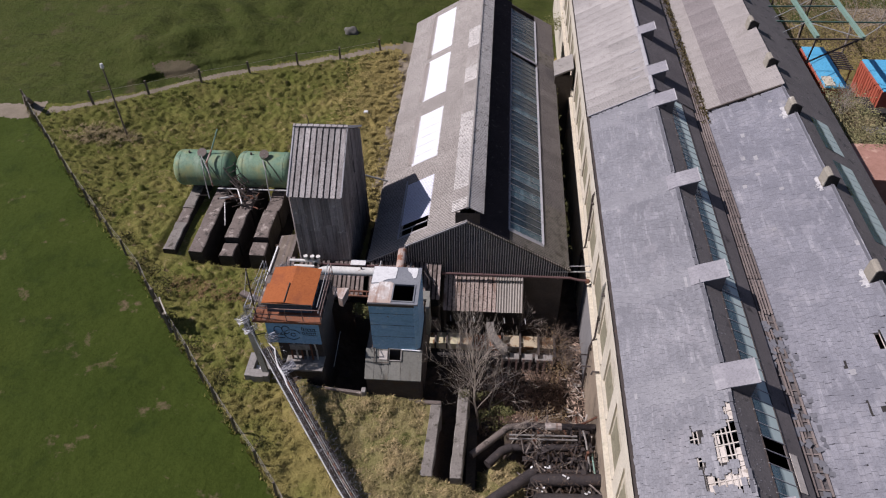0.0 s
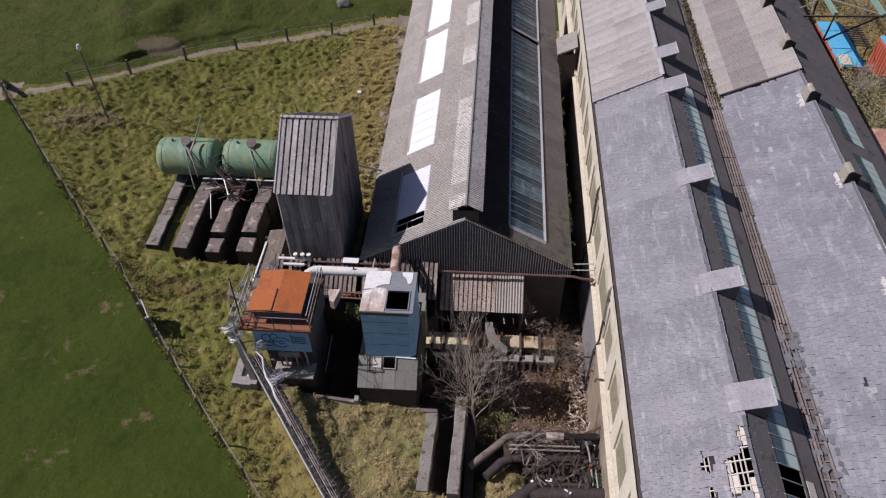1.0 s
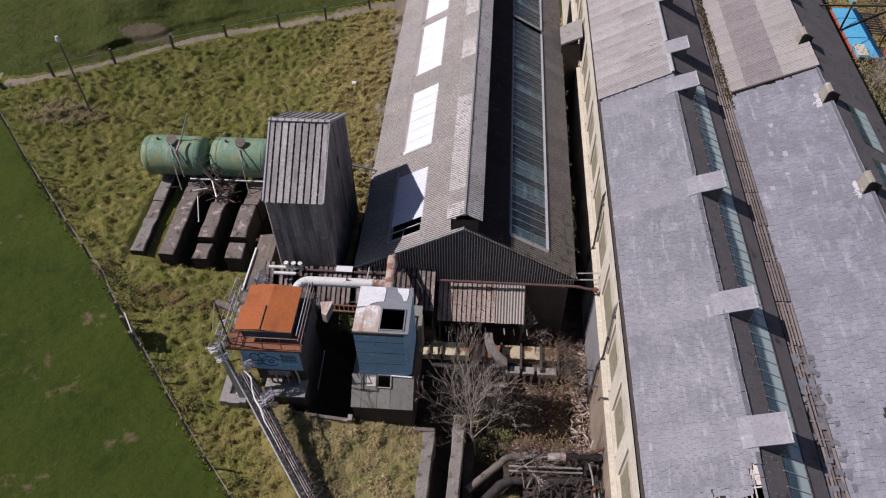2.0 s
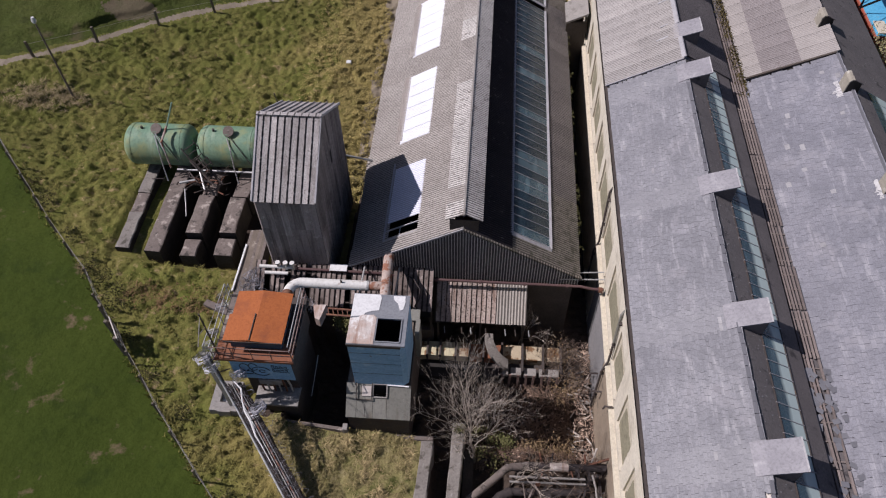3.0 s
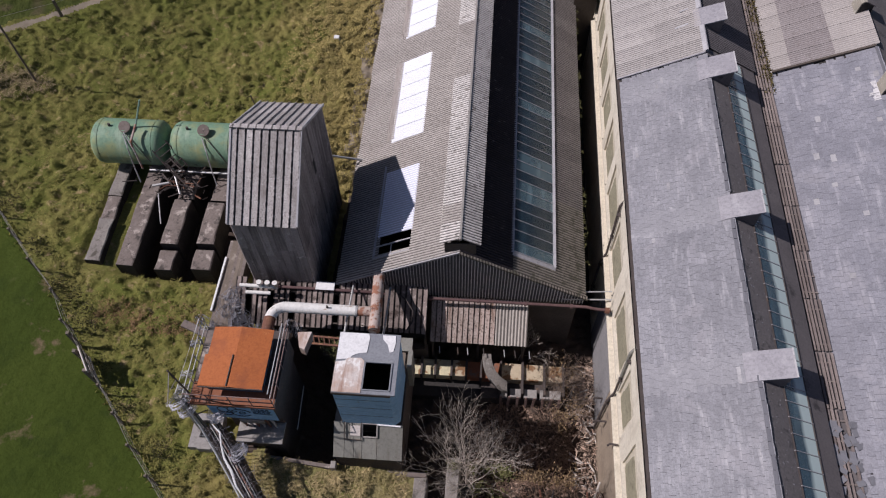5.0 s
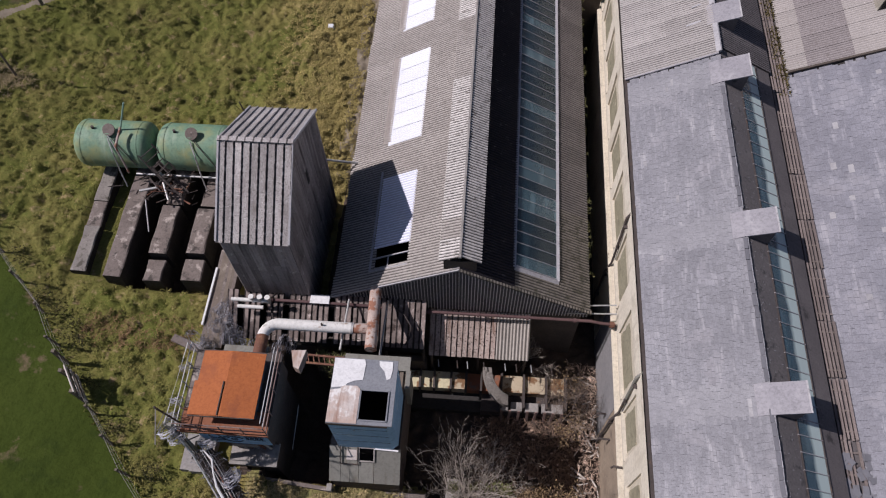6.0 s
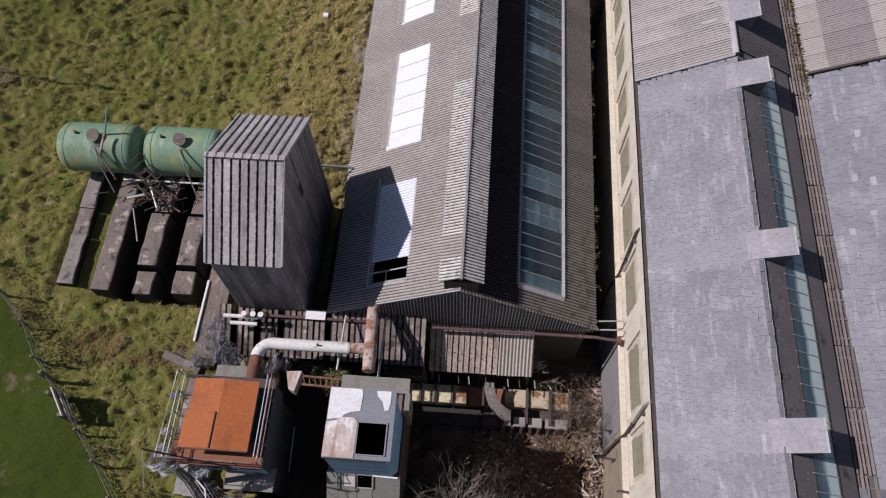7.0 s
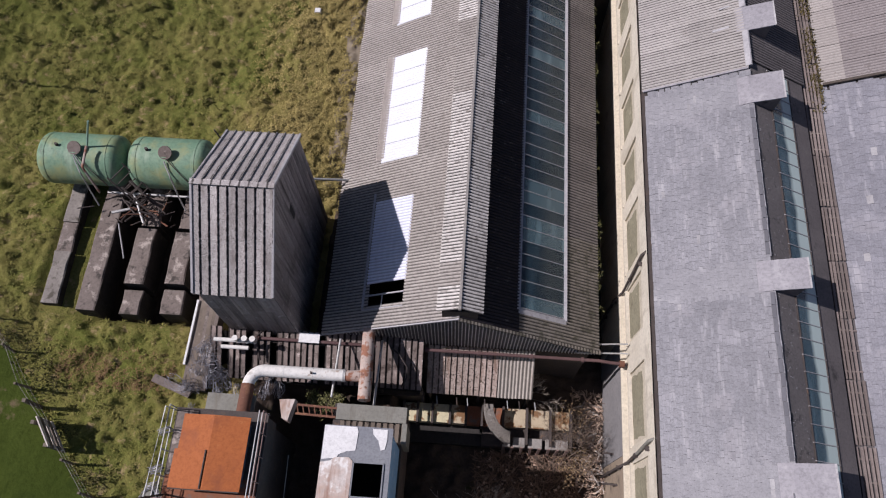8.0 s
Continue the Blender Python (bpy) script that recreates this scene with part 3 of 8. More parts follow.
def glass(name, tint, rough, sky_dirt, dust=None, edge=0.7):
    """Old window glass under a grimy film whose blue tone stands in for reflected sky; dust settles along the lower
    edge of each pane.
    """
    m = bpy.data.materials.new(name)
    m.use_nodes = True
    nt = m.node_tree
    b = nt.nodes["Principled BSDF"]
    b.inputs["Base Color"].default_value = (*tint, 1)
    b.inputs["Transmission Weight"].default_value = 1.0
    b.inputs["Roughness"].default_value = rough
    d = nt.nodes.new("ShaderNodeBsdfPrincipled")
    d.inputs["Base Color"].default_value = (*sky_dirt, 1)
    d.inputs["Roughness"].default_value = 0.2
    tc = nt.nodes.new("ShaderNodeTexCoord")
    sp = nt.nodes.new("ShaderNodeSeparateXYZ")
    nt.links.new(tc.outputs["Object"], sp.inputs[0])
    pos = nt.nodes.new("ShaderNodeNewGeometry")
    n = nt.nodes.new("ShaderNodeTexNoise")
    n.inputs["Scale"].default_value = 0.9
    n.inputs["Detail"].default_value = 6.0
    nt.links.new(pos.outputs["Position"], n.inputs["Vector"])
    info = nt.nodes.new("ShaderNodeObjectInfo")
    add = nt.nodes.new("ShaderNodeMath")
    add.operation = "MULTIPLY_ADD"
    nt.links.new(info.outputs["Random"], add.inputs[0])
    add.inputs[1].default_value = 0.45
    nt.links.new(n.outputs["Fac"], add.inputs[2])
    r = nt.nodes.new("ShaderNodeMapRange")
    r.inputs["From Min"].default_value = 0.35
    r.inputs["From Max"].default_value = 1.15
    r.inputs["To Min"].default_value = 0.62
    r.inputs["To Max"].default_value = 0.95
    nt.links.new(add.outputs[0], r.inputs["Value"])
    # wiped and rain-run film across the pane
    mp = nt.nodes.new("ShaderNodeMapping")
    mp.inputs["Scale"].default_value = (2.2, 0.35, 2.2)
    nt.links.new(pos.outputs["Position"], mp.inputs["Vector"])
    sn = nt.nodes.new("ShaderNodeTexNoise")
    sn.inputs["Scale"].default_value = 1.0
    sn.inputs["Detail"].default_value = 5.0
    nt.links.new(mp.outputs["Vector"], sn.inputs["Vector"])
    sr = nt.nodes.new("ShaderNodeMapRange")
    sr.inputs["From Min"].default_value = 0.52
    sr.inputs["From Max"].default_value = 0.78
    nt.links.new(sn.outputs["Fac"], sr.inputs["Value"])
    sc = nt.nodes.new("ShaderNodeMix")
    sc.data_type = "RGBA"
    nt.links.new(sr.outputs["Result"], sc.inputs["Factor"])
    sc.inputs[6].default_value = (*sky_dirt, 1)
    sc.inputs[7].default_value = (sky_dirt[0] * 2.2 + 0.022, sky_dirt[1] * 2.0 + 0.028, sky_dirt[2] * 1.9 + 0.03, 1)
    nt.links.new(sc.outputs[2], d.inputs["Base Color"])
    mx = nt.nodes.new("ShaderNodeMixShader")
    nt.links.new(r.outputs["Result"], mx.inputs["Fac"])
    nt.links.new(b.outputs["BSDF"], mx.inputs[1])
    nt.links.new(d.outputs["BSDF"], mx.inputs[2])
    last = mx
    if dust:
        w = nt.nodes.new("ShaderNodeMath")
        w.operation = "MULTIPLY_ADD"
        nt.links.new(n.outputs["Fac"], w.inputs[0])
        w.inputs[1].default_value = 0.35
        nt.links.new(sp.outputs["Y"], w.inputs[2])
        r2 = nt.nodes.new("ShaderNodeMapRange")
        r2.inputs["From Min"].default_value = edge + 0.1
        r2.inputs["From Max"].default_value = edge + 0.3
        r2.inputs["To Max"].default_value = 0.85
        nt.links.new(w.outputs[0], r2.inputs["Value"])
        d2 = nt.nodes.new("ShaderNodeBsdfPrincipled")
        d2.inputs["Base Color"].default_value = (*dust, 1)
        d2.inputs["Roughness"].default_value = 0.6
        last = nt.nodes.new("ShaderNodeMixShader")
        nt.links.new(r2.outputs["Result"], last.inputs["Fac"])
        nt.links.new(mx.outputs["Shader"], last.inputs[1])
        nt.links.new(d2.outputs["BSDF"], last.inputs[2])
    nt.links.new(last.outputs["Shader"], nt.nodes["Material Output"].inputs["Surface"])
    return m


M_GLASS = glass("dirty_glass", (0.45, 0.68, 0.74), 0.1, (0.012, 0.028, 0.040))
M_GLASS_MID = glass("greyed_glass", (0.6, 0.78, 0.80), 0.12, (0.07, 0.118, 0.14))
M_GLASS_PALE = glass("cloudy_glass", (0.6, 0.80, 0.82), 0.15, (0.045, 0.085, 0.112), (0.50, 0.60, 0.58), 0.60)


# ---- ground ----
FENCE = [(-34.7, 15.1), (-29.1, 8.6), (-23.8, 2.7), (-19.5, -1.7), (-15.8, -6.2), (-12.5, -9.9), (-9.6, -13.1), (-7.0, -16.2), (-2.0, -22.5), (6.0, -33.0)]


WAY = [(-200.0, 16.0), (-38.0, 14.7), (-34.9, 14.6), (-31.9, 15.2), (-29.9, 16.3), (-26.5, 18.75), (-23.2, 21.6), (-19.75, 23.85), (-16.1, 26.0), (-12.65, 27.6), (-9.3, 29.5), (-6.0, 30.5), (40.0, 46.0)]


def way_y(x):
    """Where the worn path runs at a given x."""
    for (xa, ya), (xb, yb) in zip(WAY, WAY[1:]):
        if xa <= x <= xb:
            return ya + (yb - ya) * (x - xa) / (xb - xa)
    return WAY[0][1] if x < WAY[0][0] else WAY[-1][1]


def fence_x(y):
    """Where the field fence runs at a given y."""
    for (xa, ya), (xb, yb) in zip(FENCE, FENCE[1:]):
        if yb <= y <= ya:
            return xa + (xb - xa) * (ya - y) / (ya - yb)
    return FENCE[0][0] if y > FENCE[0][1] else FENCE[-1][0]


def ground_z(x, y):
    z = 4.3 + 0.095 * min(max(-5.0 - x, 0.0), 22.0)
    z -= 1.05 * sm(y, 2, 14) * sm(x, -33, -20)
    z += 0.06 * max(0.0, min(y, 60) - 20)
    z -= 0.13 * min(max(x + 6.0, 0.0), 12.0)
    z -= 0.9 * sm(x, -9, -6.2) * sm(y, -7.6, -6.0) * (1 - sm(y, 8, 16))
    z -= 1.7 * sm(x, -16.75, -16.45) * (1 - sm(x, -12.3, -11.6)) * sm(y, 0.2, 0.8) * (1 - sm(y, 7.5, 9.5))
    z -= 0.3 * sm(x, -19.6, -19.1) * (1 - sm(x, -12.3, -11.6)) * sm(y, -0.2, 0.6) * (1 - sm(y, 7.5, 9.5))
    z -= 0.35 * sm(x, -18.2, -16.6) * (1 - sm(x, -12.0, -9.5)) * sm(y, -0.6, 0.8) * (1 - sm(y, 7.5, 9.5))
    z -= 1.7 * sm(x, -1.15, -0.85) * (1 - sm(x, 0.6 + 1.6 * sm(y, -11.6, -10.0), 1.9 + 1.6 * sm(y, -11.6, -10.0))) * sm(y, -12.9, -12.3) * (1 - sm(y, -9, -7))
    z -= 0.9 * sm(x, 2.9, 4.0) * sm(y, -13.7, -13.2) * (1 - sm(y, -9, -7))
    z -= 2.0 * sm(x, -8.1, -7.7) * (1 - sm(x, -5.2, -4.9)) * sm(y, -8.3, -8.0) * (1 - sm(y, -2.3, -1.9))
    z -= 0.55 * sm(x, 0.3, 1.0) * (1 - sm(x, 3.6, 4.4)) * sm(y, -14.2, -12.6) * (1 - sm(y, -11, -10))
    pit = sm(x, -2.9, -2.4) * sm(y, -8.4, -7.6) * (1 - sm(y, 0.5, 1.5)) + sm(x, -0.2, 1.2) * sm(y, 0.5, 1.5)
    z = z * (1 - pit) + pit * (0.9 - 0.5 * sm(x, 4, 7))
    return z


def dome(x, y, size, seed):
    """Rounded clumps of uneven height, parted by creases."""
    d, at = noise.voronoi(Vector((x / size, y / size, seed)))
    k = math.sin(at[0].x * 12.99 + at[0].y * 78.23) * 437.58
    return max(0.0, 1 - (d[0] / 0.72) ** 2) * (0.35 + 0.65 * (k - math.floor(k)))


def hummock(p, rough):
    """Height of the grass clumps at a place, of several sizes."""
    wx, wy = noise.noise(p * 1.3), noise.noise(p * 1.3 + Vector((7, 3, 0)))
    x, y = p.x + 0.30 * wx, p.y + 0.30 * wy
    z = (0.05 + 0.16 * rough) * noise.noise(p * 0.55) + 0.012 * noise.noise(p * 6.5)
    if rough < 0.3:
        return z + 0.03 * noise.noise(p * 1.9) + 0.3 * rough * (0.55 * dome(x, y, 0.85, 0.3) - 0.15)
    return z + rough * (0.36 * dome(x * 0.85, y * 1.1, 0.46, 0.3) + 0.20 * dome(x, y, 0.27, 4.6) - 0.22)


def ground_top(x, y):
    p = Vector((x, y, 0))
    return ground_z(x, y) + hummock(p, 1.0) + 0.22 * noise.noise(p * 0.16) * sm(x, 8, -4)


def build_ground():
    bm = bmesh.new()
    xs = [-900, -400, -200, -120, -85, -65, -54] + [-48 + 0.3 * i for i in range(40)] + [-36 + 0.13 * i for i in range(230)] + [-6.1 + 0.2 * i for i in range(71)] + [9, 12, 16, 20, 24, 27, 30, 34, 38, 44, 52, 65, 90, 140, 250, 500, 900]
    ys = [-700, -300, -140, -80, -55, -42, -38] + [-36 + 0.4 * i for i in range(35)] + [-22 + 0.25 * i for i in range(24)] + [-16 + 0.13 * i for i in range(332)] + [27.2 + 0.26 * i for i in range(50)] + [41, 44, 48, 54, 62, 75, 95, 130, 200, 350, 600, 1000]
    grid = []
    for y in ys:
        row = []
        for x in xs:
            z = ground_z(x, y)
            if -48 <= x <= 8 and -22 <= y <= 40:
                rough = (1 - 0.85 * sm(x, -19.9, -19.4) * (1 - sm(x, -12.2, -11.8)) * sm(y, -0.2, 0.3) * (1 - sm(y, 8.6, 9.2))) * sm(x - fence_x(y), 0.0, 1.2) * (1 - sm(y - way_y(x), -2.0, 0.2) * 0.75)
                rough *= 1 - 0.6 * sm(x, -8.5, -7.0) * (1 - sm(y, -8.6, -7.6))
                p = Vector((x, y, 0.0))
                z += hummock(p, rough) + 0.22 * noise.noise(p * 0.16) * sm(x, 8, -4)
                off = y - way_y(x)
                if 0.3 < off < 14:
                    w = off + 1.6 * noise.noise(Vector((x * 0.3, y * 0.3, 5)))
                    slip = max(0.0, 0.5 + noise.noise(Vector((x * 0.35, y * 0.35, 9))))
                    z += slip * (0.42 * sm(w, 2.2, 2.5) * sm(x, -33, -28) * (1 - sm(x, -21, -17)) + 0.25 * sm(w, 4.6, 5.0) * sm(x, -36, -28) * (1 - sm(x, -22, -14)))
                    z += 0.10 * (1 - sm(off, 9, 14)) * dome(x, y * 1.5, 1.1, 8.1)
            row.append(bm.verts.new((x, y, z)))
        grid.append(row)
    rnd = random.Random(5)
    for j in range(len(ys) - 1):
        for i in range(len(xs) - 1):
            f = bm.faces.new((grid[j][i], grid[j][i + 1], grid[j + 1][i + 1], grid[j + 1][i]))
            x, y = 0.5 * (xs[i] + xs[i + 1]), 0.5 * (ys[j] + ys[j + 1])
            wob = 0.7 * noise.noise(Vector((x * 0.5, y * 0.5, 3))) + rnd.uniform(-0.25, 0.25)
            far = y - way_y(x)
            if x < fence_x(y) + 0.2 * wob or far > 0.5 * wob + 0.5:
                k = 5 if far > 0 else 1
            elif x > -1.0 and y > (-12.4 if x < 1.1 else -10.9) + 0.4 * wob and x < 8 and y < 3:
                k = 3
            elif (x > 3.5 and -13.6 < y < 3) or (-16.6 < x < -12 and 0.5 < y < 8.5):
                k = 3
            elif not (-8.2 < x < -4.9 and y > -8.3) and max(-8.5, -8.1 - 0.77 * (y + 9.7)) + 0.4 * wob < x < 8 and y < -7.4 + 0.6 * wob:
                k = 2
            elif (x > -6.8 and y > -7.5 and y < 32) or (x > -8.9 + 0.5 * wob and -8.2 < y < 0):
                k = 3
            else:
                k = 0
            if -7.45 + 0.2 * wob < x < -6.0 and 8.5 < y < 31:
                k = 4
            if abs(far + 0.2 * math.sin(x * 0.35)) < 0.30 + 0.22 * wob and x > -33 or (abs(far) < 0.95 + 0.3 * wob and -60 < x < -33.4):
                k = 4
            if ((x + 25.5) / 1.9) ** 2 + ((y - 22.3) / 1.1) ** 2 < 1 + 0.9 * wob:
                k = 6
            f.material_index = k
            f.smooth = True
    ob = part("ground", bm, None)
    for m in (M_GRASS, M_FIELD, M_DRY, M_DIRT, M_PATH, M_FIELD_FAR, M_SCAR):
        ob.data.materials.append(m)
    tagged(ob, "rough tussocky grass, green pasture and bare yard earth", "ground", kind="structure")
    return ob


build_ground()


def tussocks(name, count, x0, x1, y0, y1, size, material, label, keep, seed):
    """Loose clumps of grass blades, joined."""
    rnd = random.Random(seed)
    vs, fs = [], []
    while count > 0:
        x, y = rnd.uniform(x0, x1), rnd.uniform(y0, y1)
        count -= 1
        if not keep(x, y):
            continue
        if noise.noise(Vector((x * 0.9, y * 0.9, 1.7))) < rnd.uniform(-0.6, 0.15):
            continue
        z = ground_top(x, y) - 0.03
        s = size * rnd.uniform(0.5, 1.5)
        for _ in range(7):
            a = rnd.gauss(-0.5, 1.3)
            d = Vector((math.cos(a), math.sin(a), 0))
            side = Vector((-d.y, d.x, 0)) * s * 0.058
            base = Vector((x, y, z)) + d * s * 0.1
            mid = base + d * s * 0.35 + Vector((0, 0, s * rnd.uniform(0.25, 0.5)))
            tip = base + d * s * rnd.uniform(0.8, 1.3) + Vector((0, 0, s * rnd.uniform(0.12, 0.45)))
            n = len(vs)
            vs += [base - side, base + side, mid + side * 0.8, mid - side * 0.8, tip]
            fs += [(n, n + 1, n + 2, n + 3), (n + 3, n + 2, n + 4)]
    me = bpy.data.meshes.new(name)
    me.from_pydata(vs, [], fs)
    return tagged(link(name, me, material), label, "grass", kind="stuff")


M_BLADE = surf("grass_blades", (0.172, 0.178, 0.042), (0.280, 0.236, 0.085), 0.5, 6.0, 0.9, bump=0.0, island=0.35, spec=0.15)
M_TUFT = surf("tuft_blades", (0.118, 0.13, 0.032), (0.19, 0.175, 0.058), 0.5, 6.0, 0.9, bump=0.0, island=0.35, spec=0.15)
for m in (M_BLADE, M_TUFT):
    blend_across(m, (0.094, 0.104, 0.024), -26.0, -38.0, 0.45, -0.8)
    blend_across(m, (0.36, 0.275, 0.11), -13.0, -7.0, 0.55)
M_BLADE_DRY = surf("straw_blades", (0.42, 0.325, 0.175), (0.185, 0.17, 0.062), 0.8, 6.0, 0.9, bump=0.0, island=0.35, spec=0.15)


def rough_side(x, y):
    return x > fence_x(y) + 0.3 and y < way_y(x) - 0.45 and not (x > -6.4 and y > -8.6) and not (-12.3 < x < -6 and -8.4 < y < 7.2) and not (-19.5 < x < -12 and 0.3 < y < 8.8)


tussocks("grass_tussocks", 64000, -36, -6.2, -14, 30, 0.13, M_BLADE, "green and straw-coloured tussock grass on the slope", rough_side, 11)
tussocks("bank_tussocks", 5000, -14, -2, -18, -8, 0.15, M_BLADE, "green grass between the fence and the pipe gantry", lambda x, y: fence_x(y) + 0.3 < x < -8.4 - 0.77 * (y + 9.7), 18)
tussocks("grass_tufts", 2300, -36, -6.2, -14, 30, 0.27, M_TUFT, "dark green taller grass tufts on the slope", rough_side, 13)
M_BLADE_OCHRE = surf("ochre_blades", (0.42, 0.335, 0.135), (0.33, 0.27, 0.10), 0.6, 6.0, 0.9, bump=0.0, island=0.35, spec=0.15)
ro = random.Random(29)
tussocks("ochre_tussocks", 22000, -12.5, -6.9, 7.4, 29.5, 0.17, M_BLADE_OCHRE, "ochre dry grass along the shed eaves",
         lambda x, y: rough_side(x, y) and ro.random() < sm(x, -12.8, -9.0), 14)
M_BLADE_RUST = surf("dead_bracken", (0.20, 0.125, 0.062), (0.275, 0.18, 0.095), 0.8, 6.0, 0.9, bump=0.0, island=0.35, spec=0.15)
tussocks("dead_bracken", 1500, -17.5, -12.6, -3.4, -0.9, 0.15, M_BLADE_RUST, "dead brown bracken lying in the grass", lambda x, y: abs(y + 2.1) < 0.9 * ro.random() + 0.2, 15)
tussocks("dry_grass_tussocks", 15000, -9, 7, -16, -8.4, 0.22, M_BLADE_DRY, "pale dry grass in the yard below the boxes",
         lambda x, y: x > max(-8.6, -8.1 - 0.77 * (y + 9.7)) and not (-1.9 < x < 1.2 and y > -12.6) and not (x > 1.2 and y > -10.9) and not (x > 3.4 and y > -13.6), 12)


# ---- shed ----
SH_W, SH_PEAK, SH_EAVE, SH_END = 6.0, 9.54, 6.08, 31.3
SH_SLOPE = (SH_PEAK - SH_EAVE) / SH_W
SH_LEN = math.hypot(SH_W, SH_PEAK - SH_EAVE)


def roof_point(side, u, y, lift=0.0):
    """A place on the shed roof: u metres of plan from the ridge, on the side -1 or 1."""
    return Vector((side * u, y, SH_PEAK - SH_SLOPE * u + lift))


def build_shed():
    shed = thing("shed", "long shed with grey corrugated roof, dark gable and rooflights", "building")
    bm = bmesh.new()
    box(bm, -5.75, -5.5, 0.05, SH_END - 0.1, 0.0, 6.1)
    part("side_wall", bm, M_DARKWOOD, shed)
    bm = bmesh.new()
    box(bm, 5.5, 5.75, 0.05, SH_END - 0.1, 0.0, 6.1)
    part("side_wall", bm, M_DARKWOOD, shed)
    bm = bmesh.new()
    prism(bm, [(-5.75, 0.0), (5.75, 0.0), (5.75, 6.05), (0, 9.3), (-5.75, 6.05)], "y", SH_END - 0.2, SH_END)
    part("end_wall", bm, M_DARKWOOD, shed)
    bm = bmesh.new()
    box(bm, -5.75, 5.75, 0.02, 0.25, 0.0, 5.5)
    part("front_wall", bm, M_DARKWOOD, shed, "dark stained lower front wall")
    bm = bmesh.new()
    prism(bm, [(-5.9, 5.35), (5.9, 5.35), (5.9, 6.0), (0, 9.42), (-5.9, 6.0)], "y", 0.06, 0.2)
    part("gable_backing", bm, M_BLACK, shed)
    # vertical ribbed cladding of the gable, in sheets of one metre
    for i in range(12):
        x0 = -6.0 + i
        bm = bmesh.new()
        lo, hi = [], []
        for k in range(7):
            for u, d in ((0.0, 0.0), (0.088, 0.0), (0.096, -0.05), (0.124, -0.05), (0.132, 0.0)):
                x = x0 + k / 7 + u
                lo.append(bm.verts.new((x, d, 5.3)))
                hi.append(bm.verts.new((x, d, max(SH_PEAK - SH_SLOPE * abs(x) - 0.1, 5.32))))
        x = x0 + 1.0
        lo.append(bm.verts.new((x, 0, 5.3)))
        hi.append(bm.verts.new((x, 0, max(SH_PEAK - SH_SLOPE * abs(x) - 0.1, 5.32))))
        n = len(lo) - 1
        for k in range(n):
            bm.faces.new((lo[k], lo[k + 1], hi[k + 1], hi[k]))
        bm.faces.ensure_lookup_table()
        # rib tops and their sunward flanks get the painted-in light
        for k in range(7):
            bm.faces[5 * k + 2].material_index = 1
            bm.faces[5 * k + 1].material_index = 1
        sheet = part("gable_sheet", bm, M_BLACKSHEET, shed)
        sheet.data.materials.append(M_RIB_LIT)
    for s in (-1, 1):
        bm = bmesh.new()
        a, b = roof_point(s, 0.0, -0.12, -0.04), roof_point(s, SH_W + 0.1, -0.12, -0.04)
        beam(bm, a, b, 0.07 if s < 0 else 0.2, 0.1)
        part("bargeboard", bm, M_SHEET_DARK if s > 0 else M_LEAD, shed, "weathered pale bargeboard")
    # roof sheets, one metre wide and half a slope long, lapped
    upper = corrugated("upper_sheet", 1.0, 0.66 * SH_LEN, 1 / 7, 0.055, per=6, rows=1)
    lower = corrugated("lower_sheet", 1.0, 0.36 * SH_LEN, 1 / 7, 0.055, per=6, rows=1)
    quarter_a = corrugated("sheet_top", 1.0, 0.40 * SH_LEN, 1 / 7, 0.055)
    quarter_b = corrugated("sheet_edge", 1.0, 0.335 * SH_LEN, 1 / 7, 0.055)
    light = corrugated("rooflight_sheet", 1.0, 0.29 * SH_LEN, 1 / 7, 0.05)
    gap_sheet = corrugated("edge_sheet", 1.0, 1.35, 1 / 7, 0.055)
    meshes = {}

    def lay(side, i, u0, mesh, material, name, lift=0.0, w=1.0):
        key = (mesh.name, material.name)
        if key not in meshes:
            me = mesh.copy()
            me.materials.clear()
            me.materials.append(material)
            meshes[key] = me
        y = -0.1 + i * w
        if side < 0:
            m = frame_at(roof_point(-1, u0, y, 0.02 + lift), (0, 1, 0), (-SH_W, 0, SH_EAVE - SH_PEAK))
        else:
            m = frame_at(roof_point(1, u0, y + w, 0.02 + lift), (0, -1, 0), (SH_W, 0, SH_EAVE - SH_PEAK))
        return link(name, meshes[key], None, shed, m=m)

    rnd = random.Random(3)
    white = [(0.6, 6.3), (8.0, 14.0), (15.9, 21.7), (22.4, 30.2)]
    for i in range(31):
        y = -0.1 + i + 0.5
        panel = next((k for k, (a, b) in enumerate(white) if a < y < b), None)
        if panel is None:
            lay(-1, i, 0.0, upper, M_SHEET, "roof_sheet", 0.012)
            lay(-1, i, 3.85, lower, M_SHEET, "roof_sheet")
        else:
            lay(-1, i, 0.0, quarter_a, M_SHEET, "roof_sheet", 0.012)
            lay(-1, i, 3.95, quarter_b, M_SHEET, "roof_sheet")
            if not (panel == 0 and i == 1):
                lay(-1, i, 2.36, light, M_ROOFLIGHT_SHADE if panel == 0 else M_ROOFLIGHT, "rooflight", 0.016)
                if panel > 0:
                    bm = bmesh.new()
                    beam(bm, roof_point(-1, 2.42, y - 0.5, 0.078), roof_point(-1, 3.98, y - 0.5, 0.078), 0.035, 0.008)
                    part("rooflight_lap", bm, M_LAP, shed, "grey lap between rooflight sheets")
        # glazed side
        lay(1, i, 0.0, quarter_a, M_SHEET_RIDGE_SHADE, "roof_sheet", 0.012)
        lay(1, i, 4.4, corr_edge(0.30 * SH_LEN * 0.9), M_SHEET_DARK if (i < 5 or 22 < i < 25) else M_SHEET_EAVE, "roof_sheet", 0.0)
